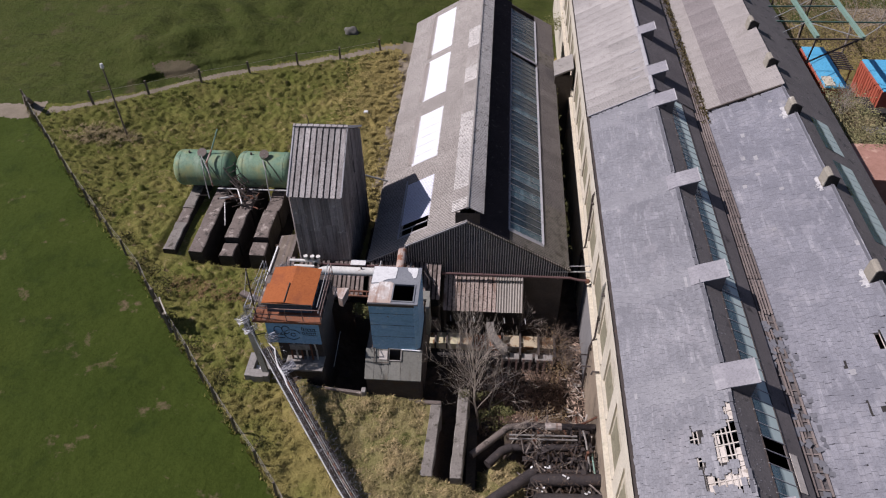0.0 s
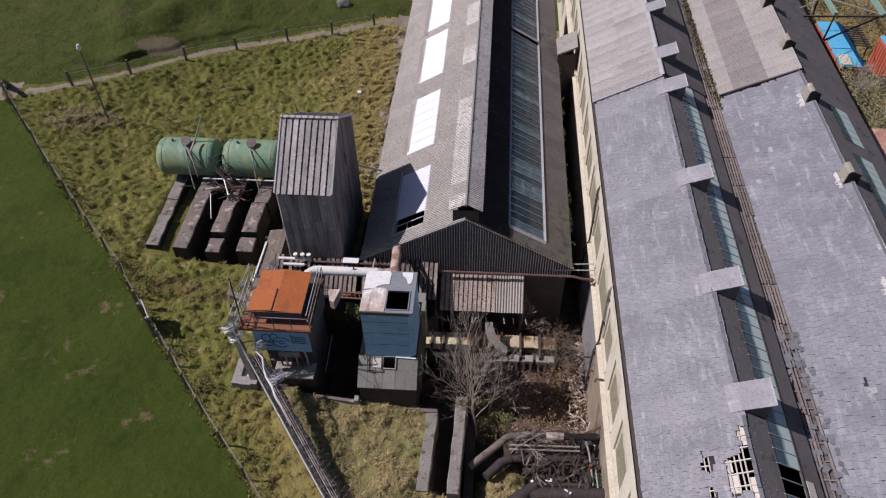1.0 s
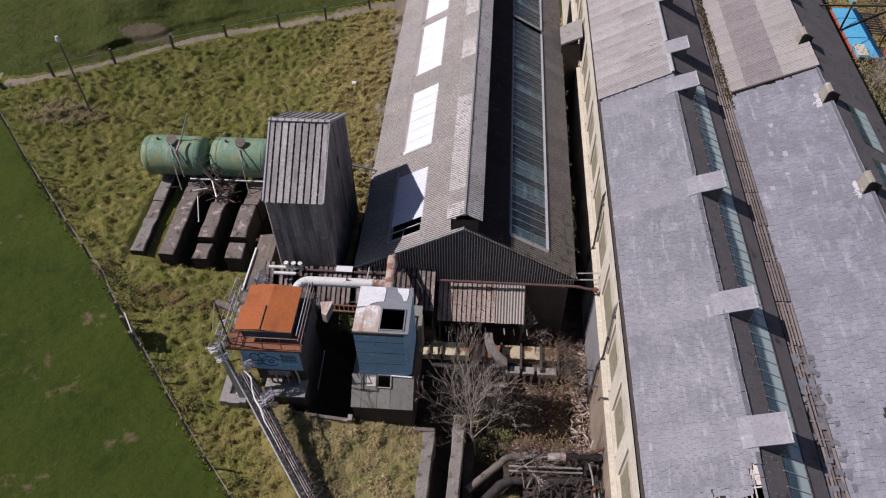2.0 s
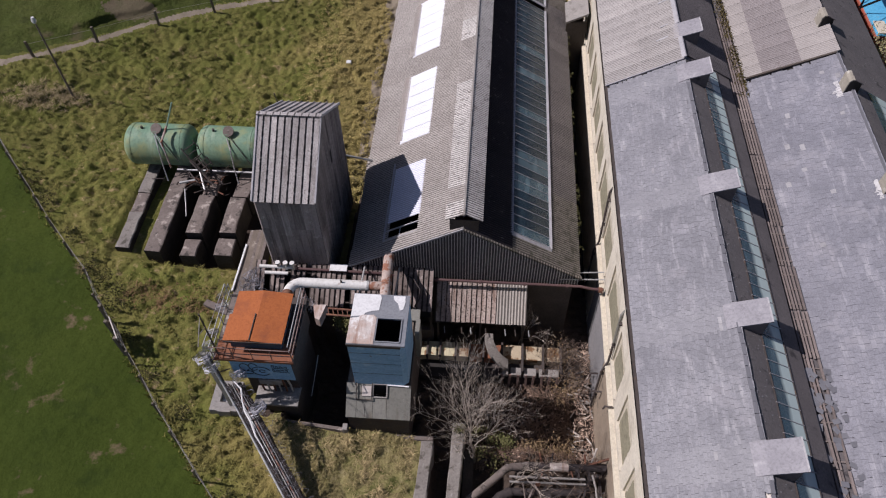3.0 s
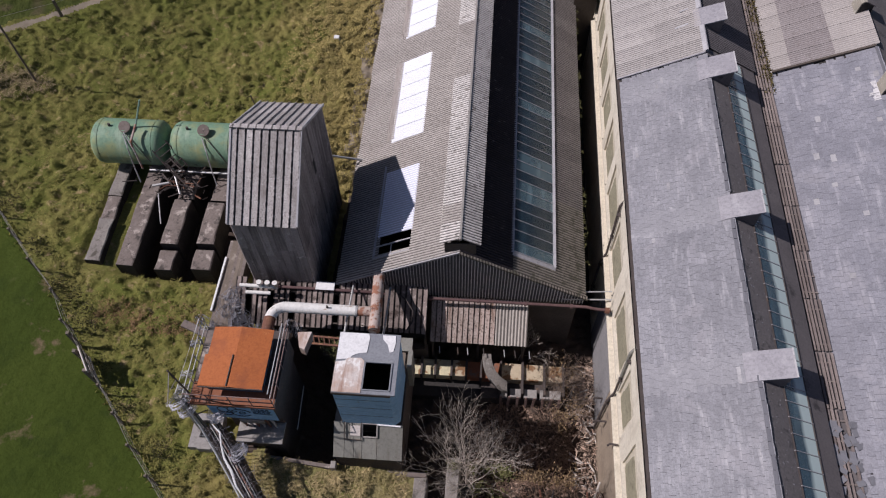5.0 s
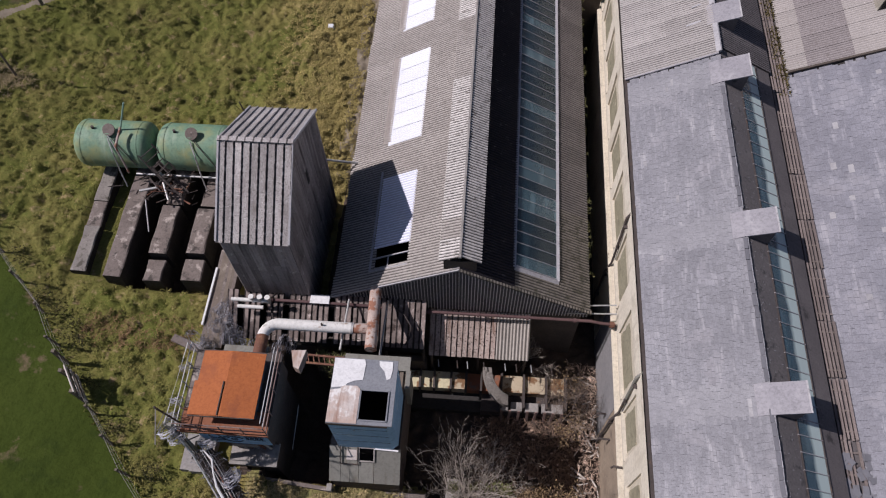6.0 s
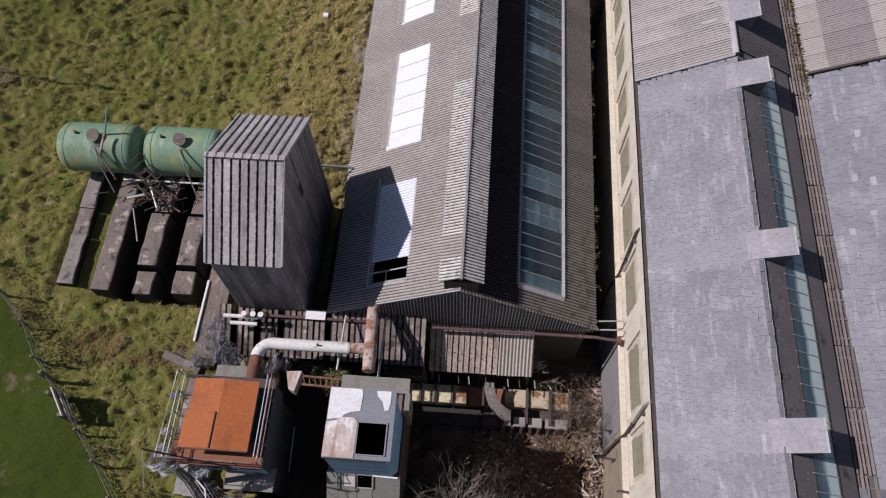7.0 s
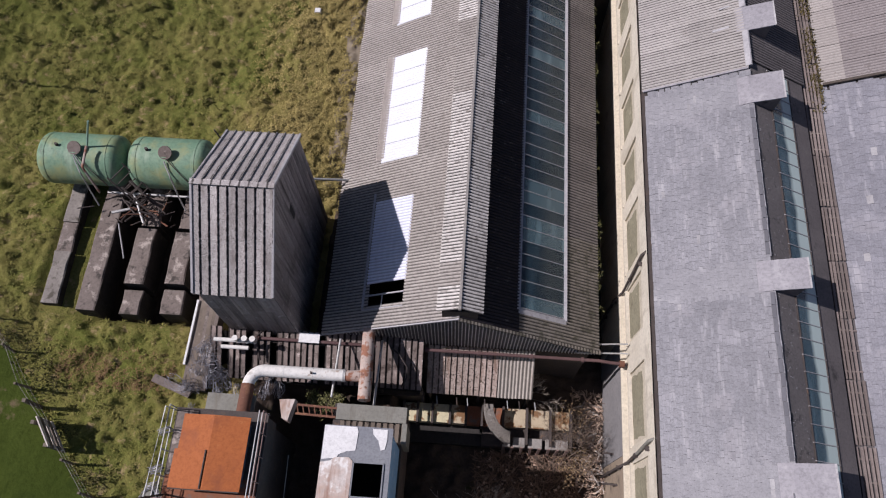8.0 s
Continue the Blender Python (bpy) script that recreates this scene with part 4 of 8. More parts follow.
    lay(1, 0, 2.2, corr_edge(1.0), M_SHEET_DARK, "roof_sheet", 0.006)
    link("roof_sheet", gap_sheet, M_SHEET_DARK, shed, m=frame_at(roof_point(1, 3.3, 0.9, 0.03), (0, -1, 0), (SH_W, 0, SH_EAVE - SH_PEAK)))
    # yellowed strip beside the white lights
    for a, b in white[1:]:
        bm = bmesh.new()
        p, q = roof_point(-1, 4.02, a + 0.1, 0.085), roof_point(-1, 4.02, b, 0.085)
        d = (roof_point(-1, 4.4, 0) - roof_point(-1, 4.02, 0))
        vs = [bm.verts.new(v) for v in (p, q, q + d, p + d)]
        bm.faces.new(vs)
        bmesh.ops.solidify(bm, geom=bm.faces[:], thickness=0.012)
        part("rooflight_margin", bm, M_ROOFLIGHT_OLD, shed, "yellowed translucent strip")
    # patent glazing of the right slope
    for i, (a, b) in enumerate([(0.95, 21.6), (22.4, 29.6)]):
        n = round((b - a) / 0.61)
        step = (b - a) / n
        for j in range(n + 1):
            y = a + j * step
            bm = bmesh.new()
            beam(bm, roof_point(1, 2.42, y, 0.07), roof_point(1, 4.38, y, 0.07), 0.028, 0.05)
            part("glazing_bar", bm, M_LEAD, shed)
        for u in (2.38, 4.42):
            bm = bmesh.new()
            beam(bm, roof_point(1, u, a - 0.1, 0.05), roof_point(1, u, b + 0.1, 0.05), 0.14 if u < 3 else 0.2, 0.07)
            part("glazing_rail", bm, M_LEAD, shed)
        bm = bmesh.new()
        beam(bm, roof_point(1, 2.38, a - 0.15, 0.06), roof_point(1, 4.48, a - 0.15, 0.06), 0.22, 0.06)
        part("glazing_sill", bm, M_LEAD, shed)
        pane = bmesh.new()
        l = (roof_point(1, 4.38, 0) - roof_point(1, 2.42, 0)).length
        box(pane, 0.0, step - 0.03, 0.0, l, 0.0, 0.008)
        me = bpy.data.meshes.new("glass_pane")
        pane.to_mesh(me)
        pane.free()
        alt = me.copy()
        for j in range(n):
            y = a + j * step + 0.015
            pale = rnd.random() < (0.28 if i == 0 else 0.1)
            m = frame_at(roof_point(1, 2.42, y + step - 0.03, 0.05), (0, -1, 0), (SH_W, 0, SH_EAVE - SH_PEAK))
            ob = link("glass_pane", alt if pale else me, M_GLASS_MID if pale else M_GLASS, shed, m=m)
            ob.visible_shadow = False
    # lower broken light beside the hole
    bm = bmesh.new()
    for y in (0.72, 1.35):
        beam(bm, roof_point(-1, 2.4, y, 0.08), roof_point(-1, 4.2, y, 0.08), 0.06, 0.06)
    beam(bm, roof_point(-1, 3.35, 0.72, 0.08), roof_point(-1, 3.35, 1.35, 0.08), 0.05, 0.06)
    beam(bm, roof_point(-1, 4.2, 0.72, 0.08), roof_point(-1, 4.2, 6.3, 0.08), 0.1, 0.05)
    part("rooflight_frame", bm, M_LEAD, shed)
    # ridge ventilator; its covers are of two ages
    covers = {}
    for s in (-1, 1):
        side = corrugated("vent_cover", 1.0, 1.0, 1 / 7, 0.065)
        for i in range(31):
            y = -0.05 + i
            if s < 0:
                m = frame_at((0.0, y, 10.50), (0, 1, 0), (-0.87, 0, -0.44))
            else:
                m = frame_at((0.0, y + 1.0, 10.50), (0, -1, 0), (0.80, 0, -0.42))
            kind = M_SHEET_LICHEN if s > 0 or i in (0, 2, 3, 4, 5, 6, 7, 8, 9, 14, 15, 19, 20, 21) else M_SHEET
            if (s, kind.name) not in covers:
                covers[(s, kind.name)] = side.copy()
            link("vent_cover", covers[(s, kind.name)], kind, shed, m=m)
        bm = bmesh.new()
        box(bm, s * 0.42 - 0.02, s * 0.42 + 0.02, 0.0, 31.0, 9.2, 10.2)
        part("vent_upstand", bm, M_DARKWOOD, shed)
    bm = bmesh.new()
    box(bm, -0.7, 0.7, -0.02, 0.04, 9.3, 10.05)
    part("vent_end", bm, M_DARKWOOD, shed)
    bm = bmesh.new()
    box(bm, -0.06, 0.06, -0.1, 31.0, 10.42, 10.585, 0.02)
    part("ridge_capping", bm, M_CONCRETE_PALE, shed, "speckled ridge cap")
    return shed


def corr_edge(l, cache={}):
    if l not in cache:
        cache[l] = corrugated("eave_sheet", 1.0, 1.62 / math.cos(math.atan(SH_SLOPE)) , 1 / 7, 0.055)
    return cache[l]


build_shed()


# ---- factory ----
FA_EAVE, FA_RIDGE, FA_VALLEY = (7.58, 9.50), (11.40, 11.52), (14.75, 9.68)
FB_EAVE, FB_RIDGE, FB_EDGE = (15.2, 9.62), (19.55, 11.80), (23.6, 9.62)
STEP_Y, NEAR_Y, FAR_Y = 10.95, -26.0, 46.0
CAPS = [(-18.6, -17.4), (-12.3, -11.1), (-6.2, -5.1), (1.08, 2.2), (9.25, 10.5)]
FAR_CAPS = [(12.9, 14.1), (18.7, 19.8), (25.0, 26.2), (31.5, 32.7)]


def hole_a(x, y):
    """Where slates of the first slope have slipped."""
    n = noise.noise(Vector((x * 1.3, y * 1.3, 4.0)))
    if 10.35 < x < 11.3 and -15.6 < y < -14.1:
        return True
    if x > 10.95 and -16.5 < y < -12.4 and n > -0.25:
        return True
    if 9.8 < x < 10.9 and -16.6 < y < -15.4 and n > -0.1:
        return True
    return 9.6 < x < 11.2 and -16.8 < y < -12.6 and n > 0.33


def hole_b(x, y):
    for hx, hy, wx, wy in ((18.5, -9.25, 0.24, 0.42), (16.95, -9.95, 0.11, 0.16), (17.1, -12.4, 0.11, 0.34), (17.7, -12.55, 0.22, 0.16), (17.3, -11.1, 0.11, 0.16)):
        if abs(x - hx) < wx and abs(y - hy) < wy:
            return True
    return False


def slates(parent, a, b, y0, y1, name, label, keep=None, singles=None, gap=0.128, seed=1, stone=None):
    """Slates of mixed widths in courses from the eave a up to b, (x, z) pairs, along y. singles: (y0, y1) where each is a part."""
    rnd = random.Random(seed)
    a3, b3 = Vector((a[0], 0, a[1])), Vector((b[0], 0, b[1]))
    length = (b3 - a3).length
    up = (b3 - a3).normalized()
    yd = Vector((0, 1, 0))
    out = up.cross(yd)
    if out.z < 0:
        out = -out
    rows = round(length / gap)
    gap = length / rows
    tall = gap * 1.6
    flip = yd.cross(up).z < 0
    widths = [0.24, 0.28, 0.31, 0.34, 0.39] if seed == 1 else [0.26, 0.30, 0.34, 0.38, 0.44]
    kinds = []
    for w in widths:
        r = random.Random(int(w * 100))
        vs = []
        for (v, u), z in zip(((0, 0), (1, 0), (1, 1), (0, 1)), (0.028, 0.028, 0.006, 0.006)):
            vs.append((0.003 + v * (w - 0.006), u * tall + (r.uniform(-0.006, 0.006) if u == 0 else 0), z + r.uniform(-0.003, 0.004)))
        vs += [(x, y, z - 0.012) for x, y, z in vs]
        me = bpy.data.meshes.new(name)
        me.from_pydata(vs, [], [(0, 1, 2, 3), (0, 4, 5, 1), (1, 5, 6, 2), (3, 7, 4, 0)])
        me.materials.append(M_SLATE_PIECE)
        layer = me.uv_layers.new(name="UVMap")
        for k2, uvp in enumerate(((0, 0), (1, 0), (1, 1), (0, 1))):
            layer.data[k2].uv = uvp
        for k2 in range(4, len(me.loops)):
            layer.data[k2].uv = (0.5, 0.5)
        kinds.append(me)
    vs, fs, pale = [], [], []
    for row in range(rows):
        y = y0 - rnd.uniform(0, 0.4)
        while y < y1 - 0.05:
            pick = rnd.randrange(5)
            w = widths[pick]
            at, y = y, y + w
            if at < y0 - 0.05 or at + w > y1 + 0.1:
                continue
            p = a3 + up * (row * gap + rnd.uniform(-0.008, 0.008)) + yd * at
            if keep and not keep(p.x, at):
                continue
            if rnd.random() < 0.008:
                p -= up * rnd.uniform(0.02, 0.09)
            if singles and singles[0] <= at < singles[1]:
                m = frame_at(p + yd * w, -yd, up) if flip else frame_at(p, yd, up)
                link("slate", kinds[pick], None, parent, m=m)
                continue
            # the slates near the holes lie askew and lifted
            loose = (at < -7.5 if seed == 2 else at < -13.5) and rnd.random() < 0.3
            turn = rnd.gauss(0, 0.10) if loose else rnd.gauss(0, 0.012)
            rise = rnd.uniform(0, 0.03) if loose else (0.012 if rnd.random() < 0.04 else 0.0)
            lift = [0.028 + rise + rnd.uniform(-0.003, 0.005), 0.028 + rise + rnd.uniform(-0.003, 0.005), 0.006, 0.006]
            yr, ur = yd * math.cos(turn) + up * math.sin(turn), up * math.cos(turn) - yd * math.sin(turn)
            q = [p + yr * 0.003, p + yr * (w - 0.003), p + yr * (w - 0.003) + ur * tall, p + yr * 0.003 + ur * tall]
            n = len(vs)
            top = [v + out * h for v, h in zip(q, lift)]
            vs += top + [v - out * 0.012 for v in top]
            quad = [(0, 1, 2, 3), (0, 4, 5, 1), (1, 5, 6, 2), (3, 7, 4, 0)]
            fs += [tuple(n + i for i in (f[::-1] if flip else f)) for f in quad]
            kind = 1 if rnd.random() < (0.003 if seed == 1 else 0.008) else 0
            if seed == 1 and kind == 0 and any(u0 - 0.1 < at + w / 2 < u1 + 0.1 for u0, u1 in CAPS):
                kind = 2
            pale += [kind] * 4
    me = bpy.data.meshes.new(name)
    me.from_pydata(vs, [], fs)
    me.materials.append(stone or M_SLATE)
    me.materials.append(M_SLATE_NEW)
    me.materials.append(M_SLATE_BAND)
    me.polygons.foreach_set("material_index", pale)
    layer = me.uv_layers.new(name="UVMap")
    one = [0, 0, 1, 0, 1, 1, 0, 1]
    if flip:
        one = [0, 1, 1, 1, 1, 0, 0, 0]
    layer.data.foreach_set("uv", (one + [0.5] * 24) * (len(fs) // 4))
    ob = link(name, me, None, parent, label)
    ob["kind"] = "stuff"
    return ob


def slab(bm, a, b, y0, y1, thick, lift=0.0):
    """A sloping board from a to b, (x, z) pairs, along y."""
    d = Vector((b[0] - a[0], 0, b[1] - a[1])).normalized()
    n = Vector((-d.z, 0, d.x))
    if n.z < 0:
        n = -n
    pa, pb = Vector((a[0], 0, a[1])) + n * lift, Vector((b[0], 0, b[1])) + n * lift
    prism(bm, [(pa.x, pa.z), (pb.x, pb.z), (pb.x - n.x * thick, pb.z - n.z * thick), (pa.x - n.x * thick, pa.z - n.z * thick)], "y", y0, y1)
    return bm


def along(a, b, x):
    return a[1] + (b[1] - a[1]) * (x - a[0]) / (b[0] - a[0])


def build_factory():
    fac = thing("factory", "two-bay mill with slate and corrugated sawtooth roofs, cream walls", "building")
    rnd = random.Random(8)
    # west wall with blocked windows
    zs0, zs1 = WIN_Z
    bm = bmesh.new()
    ys = [NEAR_Y] + [v for w in WINDOWS for v in w] + [FAR_Y]
    zs = [-0.6, zs0, zs1, 9.42]
    front = [[bm.verts.new((7.4, y, z)) for z in zs] for y in ys]
    back = [[bm.verts.new((7.7, y, z)) for z in zs] for y in ys]
    for i in range(len(ys) - 1):
        for k in range(3):
            if i % 2 == 1 and k == 1:
                for p, q in (((i, 1), (i + 1, 1)), ((i + 1, 2), (i, 2)), ((i + 1, 1), (i + 1, 2)), ((i, 2), (i, 1))):
                    bm.faces.new((front[p[0]][p[1]], front[q[0]][q[1]], back[q[0]][q[1]], back[p[0]][p[1]]))
                continue
            bm.faces.new((front[i][k], front[i][k + 1], front[i + 1][k + 1], front[i + 1][k]))
            bm.faces.new((back[i][k], back[i + 1][k], back[i + 1][k + 1], back[i][k + 1]))
    bmesh.ops.recalc_face_normals(bm, faces=bm.faces[:])
    part("wall", bm, M_RENDER, fac, "cream rendered wall, stained")
    for y0, y1 in WINDOWS:
        bm = bmesh.new()
        box(bm, 7.49, 7.65, y0 + 0.002, y1 - 0.002, zs0 + 0.002, zs1 - 0.002)
        win = part("window", bm, M_BLOCKING, fac, "blocked window with tan render")
        # the darker infill has a ragged edge where the render has come off
        bm = bmesh.new()
        ring = []
        for (ya, za), (yb, zb) in zip(((y0 + 0.22, zs0 + 0.08), (y1 - 0.2, zs0 + 0.08), (y1 - 0.28, zs1 - 0.75), (y0 + 0.2, zs1 - 0.8)),
                                      ((y1 - 0.2, zs0 + 0.08), (y1 - 0.28, zs1 - 0.75), (y0 + 0.2, zs1 - 0.8), (y0 + 0.22, zs0 + 0.08))):
            for k in range(6):
                ring.append((ya + (yb - ya) * k / 6 + rnd.uniform(-0.06, 0.06), za + (zb - za) * k / 6 + rnd.uniform(-0.06, 0.06)))
        prism(bm, ring, "x", 7.478, 7.489)
        part("infill", bm, M_INFILL, win, "grey-green infill")
        bm = bmesh.new()
        box(bm, 7.33, 7.488, y0 - 0.06, y1 + 0.06, zs0 - 0.09, zs0 + 0.01)
        part("sill", bm, M_STONE, win)
    # thicker lower wall with a ledge
    for ya, yb, m, label in ((0.92, FAR_Y, M_RENDER, "cream rendered lower wall"), (-4.2, 0.9, M_PLINTHWALL, "grey rendered lower wall"),
                             (-19.0, -4.22, M_DADO_BROWN, "brown-stained lower wall with shrub shade in its colour"), (NEAR_Y, -19.02, M_RENDER, "cream rendered lower wall")):
        bm = bmesh.new()
        box(bm, 7.2, 7.401, ya, yb, -0.6, 4.93)
        part("dado", bm, m, fac, label)
    bm = bmesh.new()
    prism(bm, [(7.17, 4.934), (7.402, 4.934), (7.402, 5.10), (7.24, 5.06), (7.17, 5.02)], "y", NEAR_Y, FAR_Y)
    part("string_course", bm, M_BLOCKING, fac)
    bm = bmesh.new()
    prism(bm, [(7.46, 9.36), (7.60, 9.36), (7.62, 9.50), (7.54, 9.50), (7.52, 9.41), (7.46, 9.41)], "y", NEAR_Y, FAR_Y)
    part("gutter", bm, M_DARKIRON, fac, "black eaves gutter")
    # closing walls
    for y in (NEAR_Y, FAR_Y - 0.3):
        bm = bmesh.new()
        prism(bm, [(7.3, -0.6), (23.5, -0.6), (23.5, 9.55), (19.45, 11.7), (15.3, 9.6), (11.4, 11.4), (7.3, 9.4)], "y", y, y + 0.3)
        part("end_wall", bm, M_RENDER, fac)
    bm = bmesh.new()
    box(bm, 23.15, 23.5, NEAR_Y, FAR_Y, -0.6, 9.55)
    part("east_wall", bm, M_BRICK, fac)
    bm = bmesh.new()
    box(bm, 7.7, 23.1, NEAR_Y + 0.3, FAR_Y - 0.3, 3.2, 3.4)
    part("upper_floor", bm, M_BLACK, fac)

    # first bay, west slope
    slope = bmesh.new()
    step = (STEP_Y - NEAR_Y) / 92
    for j in range(92):
        y0 = NEAR_Y + j * step
        for k in range(8):
            xa = 7.62 + (11.4 - 7.62) * k / 8
            xb = 7.62 + (11.4 - 7.62) * (k + 1) / 8
            if hole_a(0.5 * (xa + xb), y0 + step / 2):
                continue
            vs = [slope.verts.new((x, y, along(FA_EAVE, FA_RIDGE, x) - 0.02)) for x, y in ((xa, y0), (xb, y0), (xb, y0 + step), (xa, y0 + step))]
            slope.faces.new(vs)
    west = part("roof_slope", slope, M_BLACK, fac, "weathered grey slate slope, partly broken")
    slates(west, FA_EAVE, FA_RIDGE, NEAR_Y, STEP_Y, "slating", "grey slate courses", lambda x, y: not hole_a(x, y + 0.15), (-2.4, -0.2), seed=1)
    for k in range(9):
        bm = bmesh.new()
        x = 9.62 + 0.19 * k + rnd.uniform(-0.03, 0.03)
        z = along(FA_EAVE, FA_RIDGE, x) - 0.045
        beam(bm, (x, -17.0, z), (x + rnd.uniform(-0.05, 0.05), -12.4, z), 0.05, 0.03)
        part("batten", bm, M_PALEWOOD, west, "bare pale roof batten")
    for k in range(9):
        bm = bmesh.new()
        y = -16.8 + 0.5 * k
        beam(bm, (9.5, y, along(FA_EAVE, FA_RIDGE, 9.5) - 0.09), (11.35, y, along(FA_EAVE, FA_RIDGE, 11.35) - 0.09), 0.05, 0.1)
        part("rafter", bm, M_PALEWOOD, west)
    for xa, xb, ya, yb in ((10.35, 10.78, -15.6, -14.75), (10.42, 10.66, -14.7, -14.2), (10.3, 11.34, -16.6, -15.62), (11.02, 11.3, -13.7, -12.6), (9.7, 10.2, -16.8, -15.6), (11.1, 11.34, -15.6, -15.0)):
        bm = bmesh.new()
        slab(bm, (xa, along(FA_EAVE, FA_RIDGE, xa)), (xb, along(FA_EAVE, FA_RIDGE, xb)), ya, yb, 0.02, -0.085)
        part("loose_lining", bm, M_PALEWOOD, west, "torn pale roof lining")
    bm = bmesh.new()
    beam(bm, (0, 0, 0), (0, 0.48, 0), 0.13, 0.07)
    tile = bpy.data.meshes.new("ridge_tile")
    bm.to_mesh(tile)
    bm.free()
    for k in range(72):
        y = NEAR_Y + 0.5 * k
        if not any(a - 0.1 < y + 0.2 < b + 0.1 for a, b in CAPS) and y < STEP_Y - 0.5:
            link("ridge_tile", tile, M_SLATE_PIECE, west, m=pose(11.35 + rnd.uniform(-0.02, 0.02), y, 11.535 + rnd.uniform(-0.012, 0.012), 0, 0, rnd.uniform(-2, 2)))
    # east slope between the caps: felt, glass, felt
    east = bmesh.new()
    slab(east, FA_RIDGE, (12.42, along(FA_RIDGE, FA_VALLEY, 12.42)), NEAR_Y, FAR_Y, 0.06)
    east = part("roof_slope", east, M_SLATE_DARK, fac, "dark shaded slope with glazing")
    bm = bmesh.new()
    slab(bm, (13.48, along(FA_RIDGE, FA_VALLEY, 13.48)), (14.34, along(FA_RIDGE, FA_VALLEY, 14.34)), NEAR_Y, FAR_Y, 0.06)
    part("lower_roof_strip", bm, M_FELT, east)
    bm = bmesh.new()
    for k in range(420):
        y = rnd.uniform(NEAR_Y, STEP_Y)
        x = 11.5 + 0.9 * rnd.random() ** 2.2
        z = along(FA_RIDGE, FA_VALLEY, x) + 0.012
        s = rnd.uniform(0.007, 0.022)
        box(bm, x - s, x + s, y - s, y + s, z - 0.03, z + 0.004)
    part("fallen_chips", bm, M_SLATE_PIECE, east)["kind"] = "stuff"
    a, b = NEAR_Y + 0.05, STEP_Y + 0.35
    m_ = max(1, round((b - a) / 0.62))
    st = (b - a) / m_
    pane = bmesh.new()
    box(pane, 0, st - 0.04, 0, 1.2, 0, 0.008)
    me = bpy.data.meshes.new("glass_pane")
    pane.to_mesh(me)
    pane.free()
    alt = me.copy()
    d = Vector((FA_VALLEY[0] - FA_RIDGE[0], 0, FA_VALLEY[1] - FA_RIDGE[1]))
    for k in range(m_ + 1):
        y = a + k * st
        bars = bmesh.new()
        beam(bars, (12.4, y, along(FA_RIDGE, FA_VALLEY, 12.4) + 0.03), (13.52, y, along(FA_RIDGE, FA_VALLEY, 13.52) + 0.03), 0.024, 0.05)
        part("glazing_bar", bars, M_LEAD, east)
    for x in (12.42, 13.5):
        bars = bmesh.new()
        beam(bars, (x, a, along(FA_RIDGE, FA_VALLEY, x) + 0.02), (x, b, along(FA_RIDGE, FA_VALLEY, x) + 0.02), 0.04, 0.05)
        part("glazing_rail", bars, M_DARKIRON, east)
    for k in range(m_):
        y = a + k * st + 0.02
        if -15.8 < y < -14.4:
            continue
        pale = rnd.random() < 0.5
        m = frame_at((12.42, y + st - 0.04, along(FA_RIDGE, FA_VALLEY, 12.42) + 0.01), (0, -1, 0), d)
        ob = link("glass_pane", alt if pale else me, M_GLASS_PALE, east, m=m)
        ob.visible_shadow = False
    bm = bmesh.new()
    slab(bm, (13.62, along(FA_RIDGE, FA_VALLEY, 13.62) + 0.05), (13.95, along(FA_RIDGE, FA_VALLEY, 13.95) + 0.05), -16.2, -14.5, 0.02)
    part("bare_board", bm, M_PALEWOOD, east, "bare pale board beside the missing panes")
    # caps: hooded vents that carry the slate slope past the ridge
    for a, b in CAPS + FAR_CAPS:
        far = a > STEP_Y
        cap = bmesh.new()
        tip = (12.46, 11.99)
        prism(cap, [(11.38, 11.5), tip, (12.46, along(FA_RIDGE, FA_VALLEY, 12.46)), (11.45, 11.4)], "y", a + 0.03, b - 0.03)
        cap = part("roof_vent", cap, M_FELT, fac, "hooded roof vent")
        bm = bmesh.new()
        lo = 11.1 if far else 10.95
        z = along(FA_EAVE, FA_RIDGE, lo)
        prism(bm, [(lo, z + 0.05), (11.36, 11.585), (12.53, 12.05), (12.55, 11.99), (11.36, 11.525), (lo, z)], "y", a - 0.04, b + 0.04)
        part("hood", bm, M_HOOD, cap, "grey lead hood")
        bm = bmesh.new()
        beam(bm, (12.545, a - 0.04, 12.02), (12.545, b + 0.04, 12.02), 0.05, 0.11)
        part("hood_edge", bm, M_PALEEDGE, cap, "pale worn edge")
    # first bay beyond the step: corrugated sheets
    sheet = corrugated("roof_sheet", 0.982, math.dist(FA_EAVE, FA_RIDGE) / 2 + 0.12, 1 / 7, 0.05)
    for i in range(35):
        y = STEP_Y + i
        for k in range(2):
            f = 0.5 * k
            p = (FA_EAVE[0] - 0.1 + f * 3.82, y + 1.0, along(FA_EAVE, FA_RIDGE, FA_EAVE[0] - 0.1 + f * 3.82) + 0.03 + 0.02 * k)
            m = frame_at(p, (0, -1, 0), (FA_RIDGE[0] - FA_EAVE[0], 0, FA_RIDGE[1] - FA_EAVE[1]))
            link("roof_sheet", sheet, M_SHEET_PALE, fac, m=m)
    esheet = corrugated("roof_sheet", 1.0, 3.4, 1 / 7, 0.05)
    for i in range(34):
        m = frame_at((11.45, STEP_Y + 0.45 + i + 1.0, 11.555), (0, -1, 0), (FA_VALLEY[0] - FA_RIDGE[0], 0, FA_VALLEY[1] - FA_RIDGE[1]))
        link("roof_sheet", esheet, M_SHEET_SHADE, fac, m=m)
    bm = bmesh.new()
